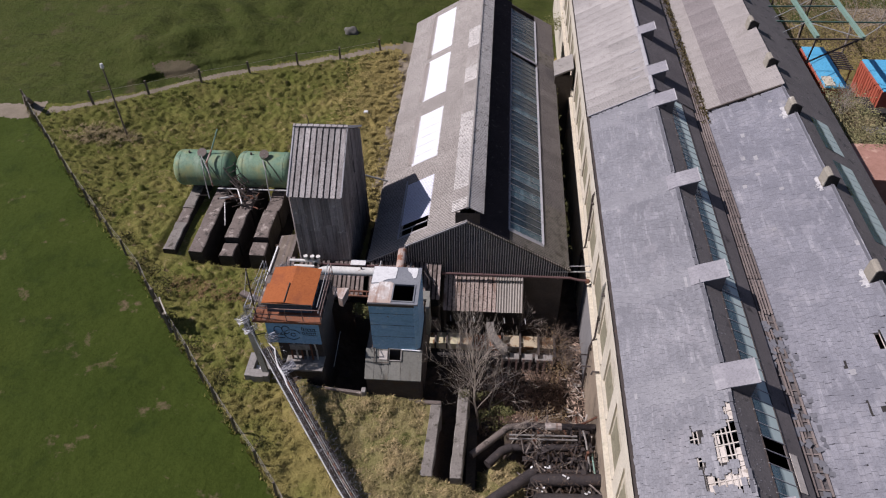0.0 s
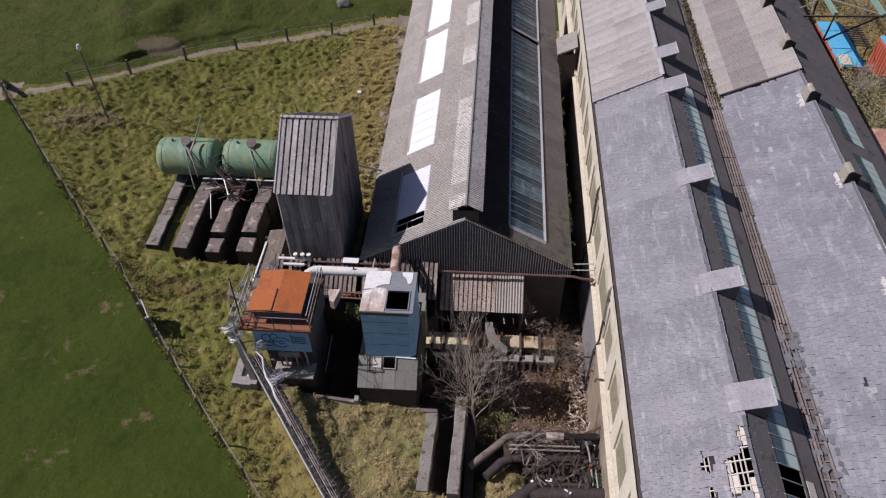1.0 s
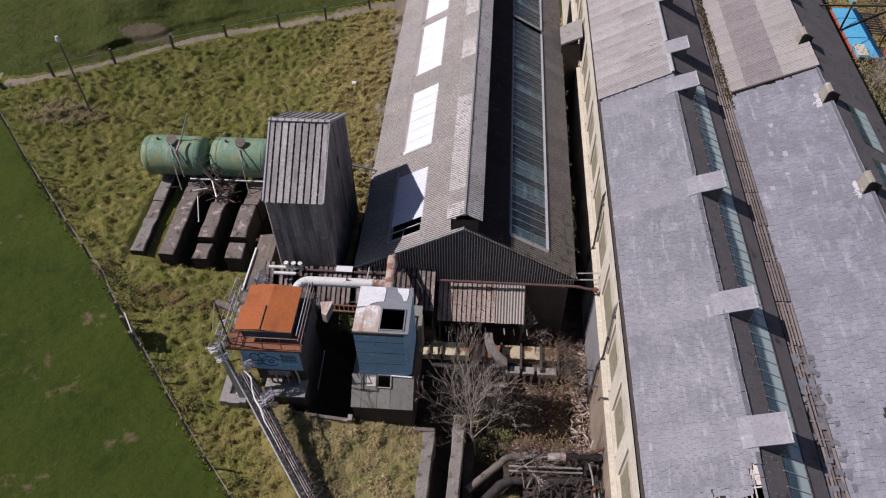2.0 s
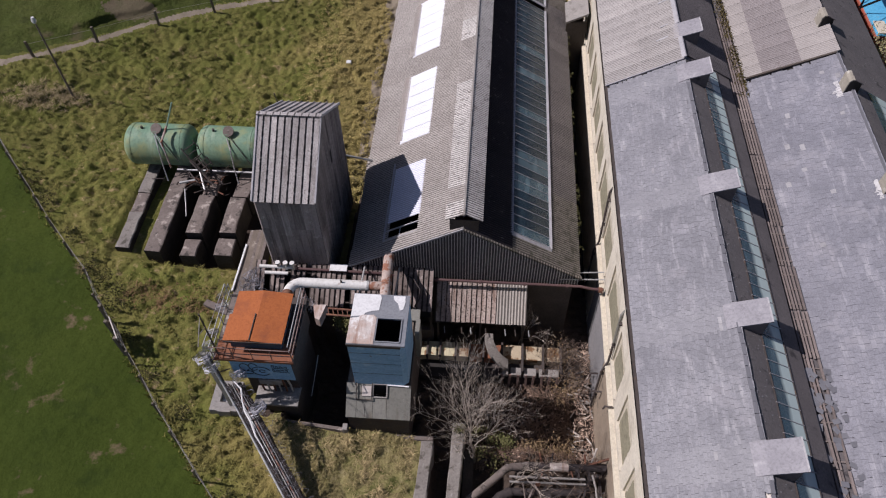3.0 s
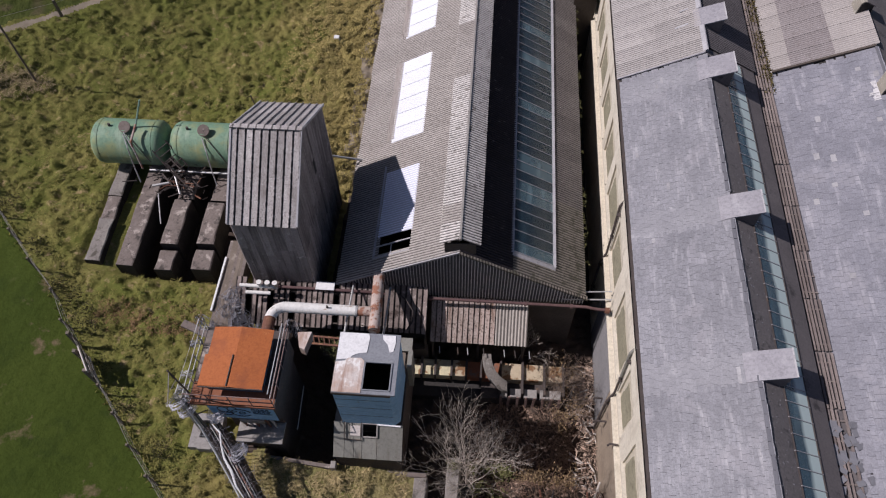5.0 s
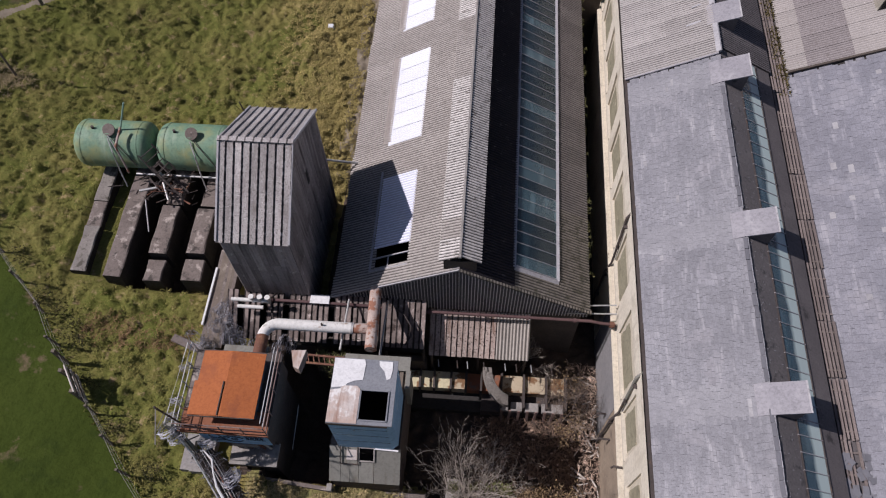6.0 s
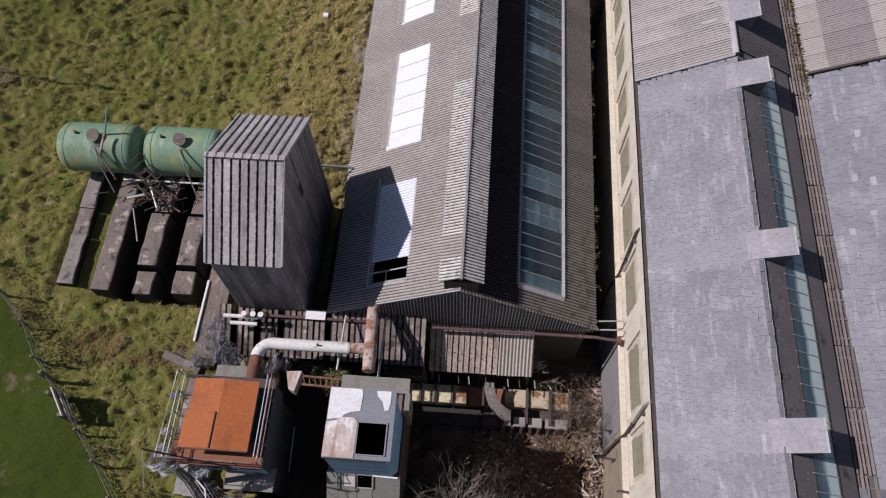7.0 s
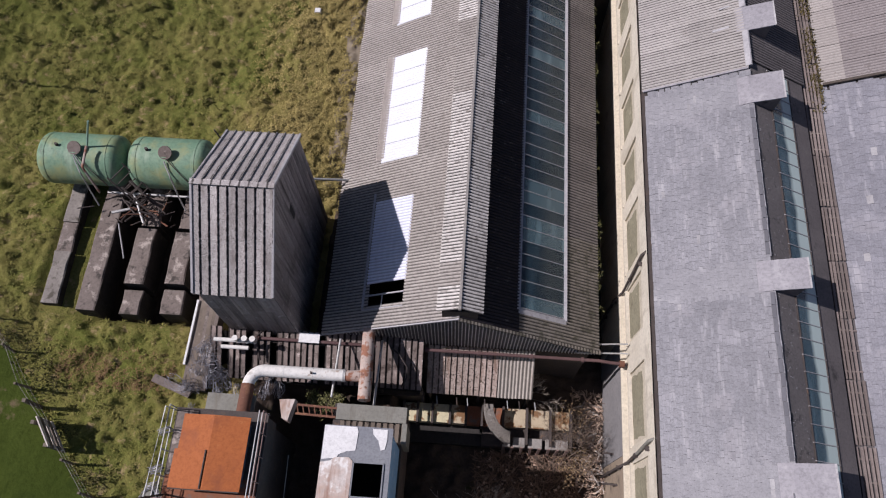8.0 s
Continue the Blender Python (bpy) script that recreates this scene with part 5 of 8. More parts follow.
    beam(bm, (FA_EAVE[0] - 0.08, STEP_Y - 0.02, FA_EAVE[1] + 0.05), (FA_RIDGE[0] - 0.02, STEP_Y - 0.02, FA_RIDGE[1] + 0.08), 0.08, 0.07)
    part("step_flashing", bm, M_HOOD, fac, "grey step flashing")
    # raised lip of the sheets along the ridge, between the hoods
    edges = [STEP_Y + 0.1] + [v for a, b in FAR_CAPS for v in (a - 0.05, b + 0.05)] + [FAR_Y - 1]
    for a, b in zip(edges[::2], edges[1::2]):
        bm = bmesh.new()
        prism(bm, [(11.30, 11.57), (11.48, 11.68), (11.54, 11.66), (11.54, 11.50), (11.30, 11.48)], "y", a, b)
        part("ridge_lip", bm, M_LEAD, fac, "pale upturned sheet edge along the ridge")
    # pale repairs on the corrugated slope
    for x, y, w, l in ((10.55, 13.2, 0.10, 0.6), (10.75, 14.3, 0.08, 0.4), (10.9, 16.6, 0.10, 0.5)):
        bm = bmesh.new()
        beam(bm, (x - l / 2, y, along(FA_EAVE, FA_RIDGE, x - l / 2) + 0.11), (x + l / 2, y + 0.05, along(FA_EAVE, FA_RIDGE, x + l / 2) + 0.11), w, 0.012)
        part("repair_strip", bm, M_LEAD, fac, "pale repair strip")
    # valley: lead gutter and duckboards
    bm = bmesh.new()
    prism(bm, [(14.25, 9.62), (15.4, 9.62), (15.4, 9.42), (14.25, 9.42)], "y", NEAR_Y, FAR_Y)
    valley = part("valley_gutter", bm, M_FELT, fac)
    # duckboard slats run along the valley in lengths
    kinds = []
    for k in range(3):
        bm = bmesh.new()
        box(bm, -0.036 - 0.006 * k, 0.036 + 0.005 * k, 0, 2.36, 0, 0.03 + 0.008 * k)
        me = bpy.data.meshes.new("slat")
        bm.to_mesh(me)
        bm.free()
        kinds.append(me)
    for j in range(16):
        y = NEAR_Y + 10 + 2.4 * j
        if y > STEP_Y + 6:
            break
        for k in range(6):
            if (y < -8 and rnd.random() < 0.4) or rnd.random() < 0.03:
                continue
            m = pose(14.37 + 0.15 * k, y + rnd.uniform(-0.03, 0.03), 9.70, 0, 0, rnd.uniform(-0.5, 0.5))
            link("slat", kinds[k % 3], M_DUCKBOARD, valley, m=m)
    bm = bmesh.new()
    box(bm, 14.3, 15.18, 0, 0.06, 9.635, 9.695)
    bearer = bpy.data.meshes.new("bearer")
    bm.to_mesh(bearer)
    bm.free()
    for j in range(40):
        link("bearer", bearer, M_DUCKBOARD, valley, m=pose(0, NEAR_Y + 10.3 + 0.8 * j, 0))
    # slates slid into the valley near the holes
    bm = bmesh.new()
    box(bm, -0.15, 0.15, -0.11, 0.11, 0, 0.012)
    loose = bpy.data.meshes.new("fallen_slate")
    bm.to_mesh(loose)
    bm.free()
    for k in range(90):
        y = -7.0 - 12.0 * rnd.random() ** 1.4
        x = rnd.uniform(14.3, 15.6)
        z = 9.74 if x < 15.2 else along(FB_EAVE, FB_RIDGE, x) + 0.05
        link("fallen_slate", loose, M_SLATE_PIECE, valley, m=pose(x, y, z + rnd.uniform(0, 0.02), rnd.uniform(-6, 6), rnd.uniform(-10, 4), rnd.uniform(0, 180)))
    # second bay
    bm = bmesh.new()
    step = (STEP_Y + 0.7 - NEAR_Y) / 92
    for j in range(92):
        y0 = NEAR_Y + j * step
        for k in range(8):
            xa, xb = (FB_EAVE[0] + 0.03 + (FB_RIDGE[0] - FB_EAVE[0] - 0.03) * q / 8 for q in (k, k + 1))
            if abs(0.5 * (xa + xb) - 18.5) < 0.3 and abs(y0 + step / 2 + 9.35) < 0.45:
                continue
            vs = [bm.verts.new((x, y, along(FB_EAVE, FB_RIDGE, x) - 0.02)) for x, y in ((xa, y0), (xb, y0), (xb, y0 + step), (xa, y0 + step))]
            bm.faces.new(vs)
    west = part("roof_slope", bm, M_BLACK, fac, "second grey slate slope")
    slates(west, FB_EAVE, FB_RIDGE, NEAR_Y, STEP_Y + 0.7, "slating", "grey slate courses", lambda x, y: not hole_b(x, y + 0.15), None, gap=0.225, seed=2, stone=M_SLATE_BLUE)
    bm = bmesh.new()
    slab(bm, FB_RIDGE, FB_EDGE, NEAR_Y, FAR_Y, 0.1)
    for k in range(3):
        ob = bmesh.new()
        x = 18.28 + 0.2 * k
        beam(ob, (x, -9.95, along(FB_EAVE, FB_RIDGE, x) - 0.02), (x + 0.02, -8.75, along(FB_EAVE, FB_RIDGE, x) - 0.02), 0.04, 0.03)
        part("batten", ob, M_PALEWOOD, west, "bare pale roof batten")
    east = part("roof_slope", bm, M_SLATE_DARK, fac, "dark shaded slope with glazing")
    for k, (a, b) in enumerate([(-16, -10.2), (-9, -3.6), (-2.4, 4.6), (5.8, 9.2)]):
        m_ = round((b - a) / 0.62)
        st = (b - a) / m_
        pane = bmesh.new()
        box(pane, 0, st - 0.04, 0, 1.5, 0, 0.008)
        me = bpy.data.meshes.new("glass_pane")
        pane.to_mesh(me)
        pane.free()
        d = Vector((FB_EDGE[0] - FB_RIDGE[0], 0, FB_EDGE[1] - FB_RIDGE[1]))
        for j in range(m_):
            m = frame_at((20.8, a + j * st + st, along(FB_RIDGE, FB_EDGE, 20.8) + 0.03), (0, -1, 0), d)
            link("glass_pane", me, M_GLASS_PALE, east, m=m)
    half = (FB_RIDGE[0] - FB_EAVE[0])
    blen = math.dist(FB_EAVE, FB_RIDGE)
    for f0, f1, k, mat in ((0.0, 0.20, 0, M_SHEET_TAN), (0.20, 0.62, 1, M_SHEET_BROWN), (0.62, 1.0, 2, M_SHEET_TAN)):
        bsheet = corrugated("roof_sheet", 0.982, blen * (f1 - f0) + 0.08, 1 / 7, 0.05)
        for i in range(34):
            x = FB_EAVE[0] + 0.1 + half * f0
            m = frame_at((x, STEP_Y + 0.7 + i + 1.0, along(FB_EAVE, FB_RIDGE, x) + 0.03 + 0.02 * k), (0, -1, 0), (half, 0, FB_RIDGE[1] - FB_EAVE[1]))
            link("roof_sheet", bsheet, mat, fac, m=m)
    bm = bmesh.new()
    beam(bm, (FB_EAVE[0] + 0.1, STEP_Y + 0.62, 9.86), (FB_RIDGE[0], STEP_Y + 0.62, 11.88), 0.12, 0.1)
    part("step_flashing", bm, M_DARKWOOD, fac)
    bm = bmesh.new()
    beam(bm, (FB_RIDGE[0], NEAR_Y, 11.83), (FB_RIDGE[0], FAR_Y, 11.83), 0.09, 0.08)
    part("ridge_capping", bm, M_SLATE_PIECE, fac)
    for y in (-12.8, -5.5, 1.75, 8.85, 14.4, 19.8, 25.5, 31.2):
        bm = bmesh.new()
        prism(bm, [(19.12, 11.4), (19.20, 12.34), (19.30, 12.46), (19.46, 12.48), (19.46, 11.4)], "y", y - 0.4, y + 0.4)
        cap = part("roof_vent", bm, M_VENTSTONE, fac, "pale stone-coloured roof vent")
        bm = bmesh.new()
        prism(bm, [(19.46, 11.4), (19.46, 12.44), (19.88, 12.24), (19.88, 11.4)], "y", y - 0.37, y + 0.37)
        part("louvre", bm, M_BLACK, cap)
        bm = bmesh.new()
        prism(bm, [(19.44, 12.485), (19.94, 12.24), (19.94, 12.20), (19.44, 12.44)], "y", y - 0.42, y + 0.42)
        part("lid", bm, M_FELT, cap)
        bm = bmesh.new()
        prism(bm, [(19.20, 11.62), (19.24, 12.30), (19.32, 12.40), (19.46, 12.42), (19.46, 11.62)], "y", y - 0.412, y - 0.401)
        part("cheek", bm, M_BLACK, cap)
        # mortar run down the slates round the base
        bm = bmesh.new()
        for k in range(14):
            ya, w = y - 0.62 + 0.085 * k, rnd.uniform(0.05, 0.09)
            xa = 19.07 - rnd.uniform(0.04, 0.34 if k < 6 else 0.14)
            prism(bm, [(xa, along(FB_EAVE, FB_RIDGE, xa) + 0.035), (19.13, along(FB_EAVE, FB_RIDGE, 19.13) + 0.05), (19.13, along(FB_EAVE, FB_RIDGE, 19.13)), (xa, along(FB_EAVE, FB_RIDGE, xa))], "y", ya, ya + w)
        part("apron", bm, M_PALEEDGE, cap, "pale mortar apron")
    # moss along the valley and sheets' edge
    bm = bmesh.new()
    for k in range(4200):
        y = rnd.uniform(STEP_Y - 0.8, 34)
        x = 15.14 + rnd.gauss(0, 0.20)
        if noise.noise(Vector((0, y * 0.9, 3))) < rnd.uniform(-0.6, 0.1):
            continue
        s = rnd.uniform(0.015, 0.06)
        q = Matrix.Translation((x, y, 9.71)) @ Matrix.Rotation(rnd.uniform(0, 6.3), 4, "Z")
        vs = [bm.verts.new(q @ Vector(v)) for v in ((-s, 0, 0), (s, 0, 0), (s * 0.3, s, s * rnd.uniform(1, 3)), (-s * 0.6, -s, s * rnd.uniform(1, 2.4)))]
        bm.faces.new(vs[:3])
        bm.faces.new((vs[0], vs[3], vs[1]))
    ob = part("moss", bm, M_MOSS, valley)
    ob["kind"] = "stuff"
    return fac


WIN_Z = (5.62, 8.3)
WINDOWS = [(-23.2, -20.9), (-19.9, -17.6), (-16.6, -14.3), (-13.3, -11.0), (-10.05, -7.8), (-6.65, -4.65), (-3.95, -0.9), (0.42, 2.9), (3.7, 6.4), (7.2, 9.45)]
WINDOWS += [(10.4 + 3.2 * k, 12.65 + 3.2 * k) for k in range(11)]
build_factory()


# ---- tower ----
def build_tower():
    x0, x1, y0, y1, zr, ze, yr = -10.02, -7.08, -0.1, 6.8, 13.33, 11.03, 3.25
    tower = thing("tower", "tall weathered grey sheet-clad tower with ribbed pitched roof", "tower")
    bm = bmesh.new()
    prism(bm, [(y0 + 0.06, 2.5), (y1 - 0.06, 2.5), (y1 - 0.06, ze - 0.02), (yr, zr - 0.12), (y0 + 0.06, ze - 0.02)], "x", x0 + 0.08, x1 - 0.08)
    part("core", bm, M_BLACK, tower)
    # cladding strips: narrow upright sheets with a raised seam
    rnd = random.Random(21)

    def strip_wall(face, a, b, top):
        n = round((b - a) / 0.36)
        w = (b - a) / n
        for i in range(n):
            u0, u1 = a + i * w, a + (i + 1) * w
            cuts = [2.5, rnd.choice([5.6, 6.2]), rnd.choice([8.3, 8.8]), None]
            for z0, z1 in zip(cuts, cuts[1:]):
                bm = bmesh.new()
                t0, t1 = top(u0), top(u1)
                off = rnd.uniform(0.0, 0.012)
                steps = [(u0 + 0.002, 0.0), (u0 + 0.04, 0.05), (u0 + 0.085, 0.0), (u0 + 0.5 * w, 0.0), (u0 + 0.5 * w + 0.03, 0.022), (u0 + 0.5 * w + 0.06, 0.0), (u1 - 0.002, 0.0)]
                lo, hi = [], []
                for u, d in steps:
                    zt = t0 + (t1 - t0) * (u - u0) / w if z1 is None else z1 + 0.06
                    d += off
                    place = {"front": (u, y0 - d), "right": (x1 + d, u), "left": (x0 - d, u)}[face]
                    lo.append(bm.verts.new((*place, z0)))
                    hi.append(bm.verts.new((*place, zt)))
                for k in range(len(steps) - 1):
                    bm.faces.new((lo[k], lo[k + 1], hi[k + 1], hi[k]))
                part("cladding_sheet", bm, M_TOWER_WALL, tower)

    gable = lambda y: (ze + (zr - ze) * (y - y0) / (yr - y0) if y < yr else zr - (zr - ze) * (y - yr) / (y1 - yr)) - 0.1
    strip_wall("front", x0, x1, lambda x: ze - 0.03)
    strip_wall("right", y0, y1, gable)
    strip_wall("left", y0, y1, gable)
    # ribbed roof sheets
    for ya, za, yb, zb in ((yr, zr, y0 - 0.12, ze - 0.04), (yr, zr, y1 + 0.1, ze - 0.04)):
        l = math.hypot(yb - ya, zb - za)
        n = 9
        w = (x1 - x0 + 0.16) / n
        for r in range(2):
            me = corrugated("roof_sheet", w, l / 2 + 0.05, w, 0.06, sharp=True, rib=(0.05, 0.06, 0.15, 0.16))
            for i in range(n):
                f = 0.5 * r
                px = x0 - 0.08 + i * w
                lift = 0.03 - 0.012 * r
                org = Vector((px, ya + (yb - ya) * f, za + (zb - za) * f + lift))
                m = frame_at(org, (1, 0, 0), (0, yb - ya, zb - za))
                if (m.to_3x3() @ Vector((0, 0, 1))).z < 0:
                    org.x += w
                    m = frame_at(org, (-1, 0, 0), (0, yb - ya, zb - za))
                link("roof_sheet", me, M_TOWER_ROOF, tower, m=m)
        for x in (x0 - 0.06, x1 + 0.06):
            bm = bmesh.new()
            beam(bm, (x, ya, za + 0.02), (x, yb, zb + 0.02), 0.08, 0.12)
            part("verge", bm, M_LEAD, tower)
    bm = bmesh.new()
    beam(bm, (x0 - 0.1, yr, zr + 0.06), (x1 + 0.1, yr, zr + 0.06), 0.22, 0.06)
    part("ridge_cap", bm, M_TOWER_ROOF, tower)
    bm = bmesh.new()
    tube(bm, [(x0 - 0.05, yr + 3.0, 11.3), (x0 - 0.15, yr + 3.0, 12.1)], 0.03, 6)
    part("finial", bm, M_DARKIRON, tower)
    bm = bmesh.new()
    box(bm, x1 + 0.02, x1 + 0.035, 3.6, 4.0, 9.7, 10.6)
    part("opening", bm, M_BLACK, tower, "dark hole in the cladding")
    bm = bmesh.new()
    tube(bm, [(x1 - 0.2, 6.9, 7.2), (-5.2, 7.6, 6.0)], 0.06, 8)
    part("tie_pipe", bm, M_STEEL, tower)
    return tower


build_tower()


# ---- lean-to roofs in front of the shed ----
def build_lean_to(name, x0, x1, z0, z1, y1, label, w, mats, seed):
    rnd = random.Random(seed)
    lt = thing(name, label, "lean-to")
    n = round((x1 - x0) / w)
    w = (x1 - x0) / n
    l = math.hypot(y1 + 0.04, z0 - z1)
    me = {m.name: corrugated("roof_sheet", w + 0.02, l, {M_LEANBOARD: w, M_RIB: 0.27}.get(m, 0.15), 0.05, sharp=m is not M_RIB_BRIGHT, per=6, rib=(0.08, 0.10, 0.22, 0.24)) for m in mats}
    for i in range(n):
        m_ = mats[0] if len(mats) == 1 or (x0 + i * w) < 1.7 else mats[1]
        if rnd.random() < 0.05 and m_ is M_LEANBOARD:
            continue
        org = Vector((x0 + (i + 1) * w, -0.04, z0 + rnd.uniform(-0.02, 0.03)))
        mm = frame_at(org, (-1, 0, 0), (0, y1 + 0.04 + rnd.uniform(-0.05, 0.05), z1 - z0))
        if (mm.to_3x3() @ Vector((0, 0, 1))).z < 0:
            org.x -= w
            mm = frame_at(org, (1, 0, 0), (0, y1 + 0.04, z1 - z0))
        link("roof_sheet", me[m_.name], m_, lt, m=mm)
    for y in (-0.5, y1 + 0.25):
        bm = bmesh.new()
        zz = z0 + (z1 - z0) * (y / y1) - 0.1
        beam(bm, (x0, y, zz), (x1, y, zz), 0.08, 0.14)
        part("purlin", bm, M_DARKWOOD, lt)
    # black sheet added below the boards to block sunlight through their gaps
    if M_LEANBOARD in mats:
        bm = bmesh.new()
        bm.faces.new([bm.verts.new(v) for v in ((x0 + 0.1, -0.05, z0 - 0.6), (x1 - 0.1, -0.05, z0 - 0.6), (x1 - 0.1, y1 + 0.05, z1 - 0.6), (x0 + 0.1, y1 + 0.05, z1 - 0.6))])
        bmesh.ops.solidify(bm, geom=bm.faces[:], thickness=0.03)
        part("lining", bm, M_BLACK, lt, "added dark sheet that keeps sun from passing the gaps")
    k = int((x1 - x0) / 1.6)
    for i in range(k + 1):
        x = x0 + 0.1 + (x1 - x0 - 0.2) * i / k
        bm = bmesh.new()
        box(bm, x - 0.06, x + 0.06, y1 + 0.2, y1 + 0.32, ground_z(x, y1) - 0.3, z1 - 0.05)
        part("post", bm, M_DARKWOOD, lt)
    return lt


M_RIB = surf("rusty_corrugated", (0.36, 0.285, 0.25), (0.50, 0.42, 0.375), 0.9, 9.0, 0.85, bump=0.4,
             streak=((0.15, 0.085, 0.055), (3.5, 0.7, 0.7), 0.53), spots=((0.09, 0.07, 0.06), 11.0, 0.55, 0.08), spots2=((0.60, 0.56, 0.53), 13.0, 0.60, 0.06), vary=0.15, groove=0.2706, groove_dark=0.15, groove_from=1.3, groove_to=1.75)
M_RIB_BRIGHT = surf("bright_corrugated", (0.46, 0.42, 0.38), (0.40, 0.36, 0.32), 0.9, 9.0, 0.8, bump=0.3,
                    streak=((0.26, 0.17, 0.12), (3.0, 0.6, 0.6), 0.58), vary=0.08, groove=0.162, groove_dark=0.25)
build_lean_to("lean_to_roof", -1.35, 3.4, 5.25, 4.02, -1.92, "rusty corrugated lean-to roof beside the gable", 0.79, [M_RIB, M_RIB_BRIGHT], 4)
build_lean_to("old_lean_to_roof", -10.9, -1.5, 6.1, 5.05, -2.05, "decayed dark boarded lean-to roof with gaps", 0.2686, [M_LEANBOARD], 5)


def simple(name, bm, material, label, category, group="", smooth=False):
    return tagged(part(name, bm, material, None, "", smooth), label, category, group)


bm = bmesh.new()
box(bm, -6.95, -6.05, -0.55, -0.12, 6.12, 6.17)
simple("loose_sheet", bm, M_WHITEPATCH, "loose white sheet lying on the lean-to roof", "sheet")
# wall below the lean-to, left of the yard
bm = bmesh.new()
box(bm, -10.8, -6.9, -1.9, -1.6, 2.5, 4.9)
box(bm, -6.9, -1.5, -1.9, -1.6, 1.0, 3.0)
simple("brick_base_wall", bm, M_DARKWOOD, "dark low wall under the lean-to", "wall")


# ---- flat strip west of the lean-to, with its wall ----
def build_side_roof():
    th = thing("side_roof", "narrow grey boarded roof strip with a white edge", "roof")
    for i in range(7):
        bm = bmesh.new()
        a = -12.0 + 0.16 * i
        beam(bm, (a + 0.15 * 1.0, -2.8, 5.35 + 0.03 * i), (a + 0.25, 2.2, 5.75 + 0.03 * i), 0.15, 0.04)
        part("board", bm, M_BOARD if i % 3 else M_CONCRETE, th)
    bm = bmesh.new()
    beam(bm, (-11.96, -1.7, 5.5), (-11.82, 1.2, 5.75), 0.09, 0.14)
    part("edge_board", bm, M_WHITEPATCH, th, "white painted edge board")
    bm = bmesh.new()
    beam(bm, (-11.4, -2.7, 4.4), (-11.2, 2.1, 4.6), 0.9, 2.0)
    part("wall", bm, M_DARKWOOD, th)
    return th


build_side_roof()


# ---- pipes on the front of the shed ----
def build_brown_pipe():
    th = thing("service_pipe", "long brown pipe run across the shed front", "pipe")
    bm = bmesh.new()
    tube(bm, [(-8.9, -0.45, 6.05), (-3.9, -0.45, 6.0), (-3.4, -0.42, 5.75), (-2.6, -0.38, 5.6), (6.1, -0.38, 5.62), (6.6, -0.4, 5.5), (7.3, -0.42, 5.45)], 0.075, 10)
    part("run", bm, M_BROWNPIPE, th, "", True)
    for x in (-1.4, 0.9, 3.2, 5.4):
        bm = bmesh.new()
        tube(bm, [(x - 0.06, -0.38, 5.6), (x + 0.06, -0.38, 5.6)], 0.115, 10)
        part("flange", bm, M_BROWNPIPE, th)
    bm = bmesh.new()
    tube(bm, [(7.02, -0.42, 5.46), (7.22, -0.42, 5.44)], 0.15, 12)
    part("wall_collar", bm, M_RUST, th)
    for k, (y, z) in enumerate(((-0.05, 5.85), (0.35, 5.95))):
        bm = bmesh.new()
        tube(bm, [(5.0 + 0.9 * k, y - 0.1, z), (7.3, y, z + 0.02)], 0.035, 6)
        part("conduit", bm, M_STEEL, th, "thin pale conduit")
    return th


build_brown_pipe()

duct = thing("duct", "white-clad duct with rusty ends joining two boxes", "duct")
bm = bmesh.new()
tube(bm, [(-4.55, -2.12, 7.2), (-6.2, -2.12, 7.2), (-7.6, -2.12, 7.2)] + arc((-7.85, -2.77, 7.2), 0.65, 90, 178, 8, (1, 0, 0), (0, 1, 0)), 0.25, 18)
part("pipe", bm, M_WHITEPIPE, duct, "white sheet-clad bend and pipe", True)
bm = bmesh.new()
tube(bm, [(-8.5, -2.75, 7.2), (-8.5, -4.2, 7.3)], 0.27, 16)
part("end_piece", bm, M_RUST, duct, "", True)
bm = bmesh.new()
tube(bm, [(-4.6, -2.12, 7.2), (-3.95, -2.1, 7.2)], [0.22, 0.24], 16)
part("branch", bm, M_RUSTPIPE, duct, "", True)
bm = bmesh.new()
tube(bm, [(-3.80, -0.12, 7.15), (-3.68, -3.1, 7.3)], 0.27, 18)
part("tee", bm, M_RUSTPIPE, duct, "rusty peeling tee pipe", True)
for x in (-4.62, -5.9, -7.1):
    bm = bmesh.new()
    tube(bm, [(x - 0.03, -2.12, 7.2), (x + 0.03, -2.12, 7.2)], 0.265 if x > -5 else 0.256, 18)
    part("clip_band", bm, M_STEEL if x > -5 else M_WHITEPIPE, duct)
bm = bmesh.new()
box(bm, -5.95, -5.88, -2.2, -2.13, 7.44, 7.62)
part("spigot", bm, M_DARKIRON, duct)
for x, y0, y1 in ((-5.1, -0.35, -2.9), (-3.3, -0.3, -3.1)):
    bm = bmesh.new()
    tube(bm, [(x, y0, 6.35), (x - 0.05, y1, 6.5)], 0.05, 8)
    part("stay", bm, M_STEEL, duct)

manifold = thing("pipe_manifold", "pale lagged pipe manifold at the foot of the tower", "pipe")
for z, y, xa, xb in ((6.55, -0.75, -10.5, -8.7), (6.35, -1.0, -10.2, -9.0)):
    bm = bmesh.new()
    tube(bm, [(xa, y, z), (xb, y, z)], 0.09, 10)
    part("pipe", bm, M_WHITEPIPE, manifold, "", True)
for x in (-9.5, -9.1, -8.75):
    bm = bmesh.new()
    tube(bm, [(x, -0.75, 6.4), (x, -0.75, 6.85), (x, -0.75, 6.86), (x, -0.75, 6.95)], [0.08, 0.08, 0.13, 0.13], 10)
    part("valve", bm, M_WHITEPIPE, manifold, "", True)


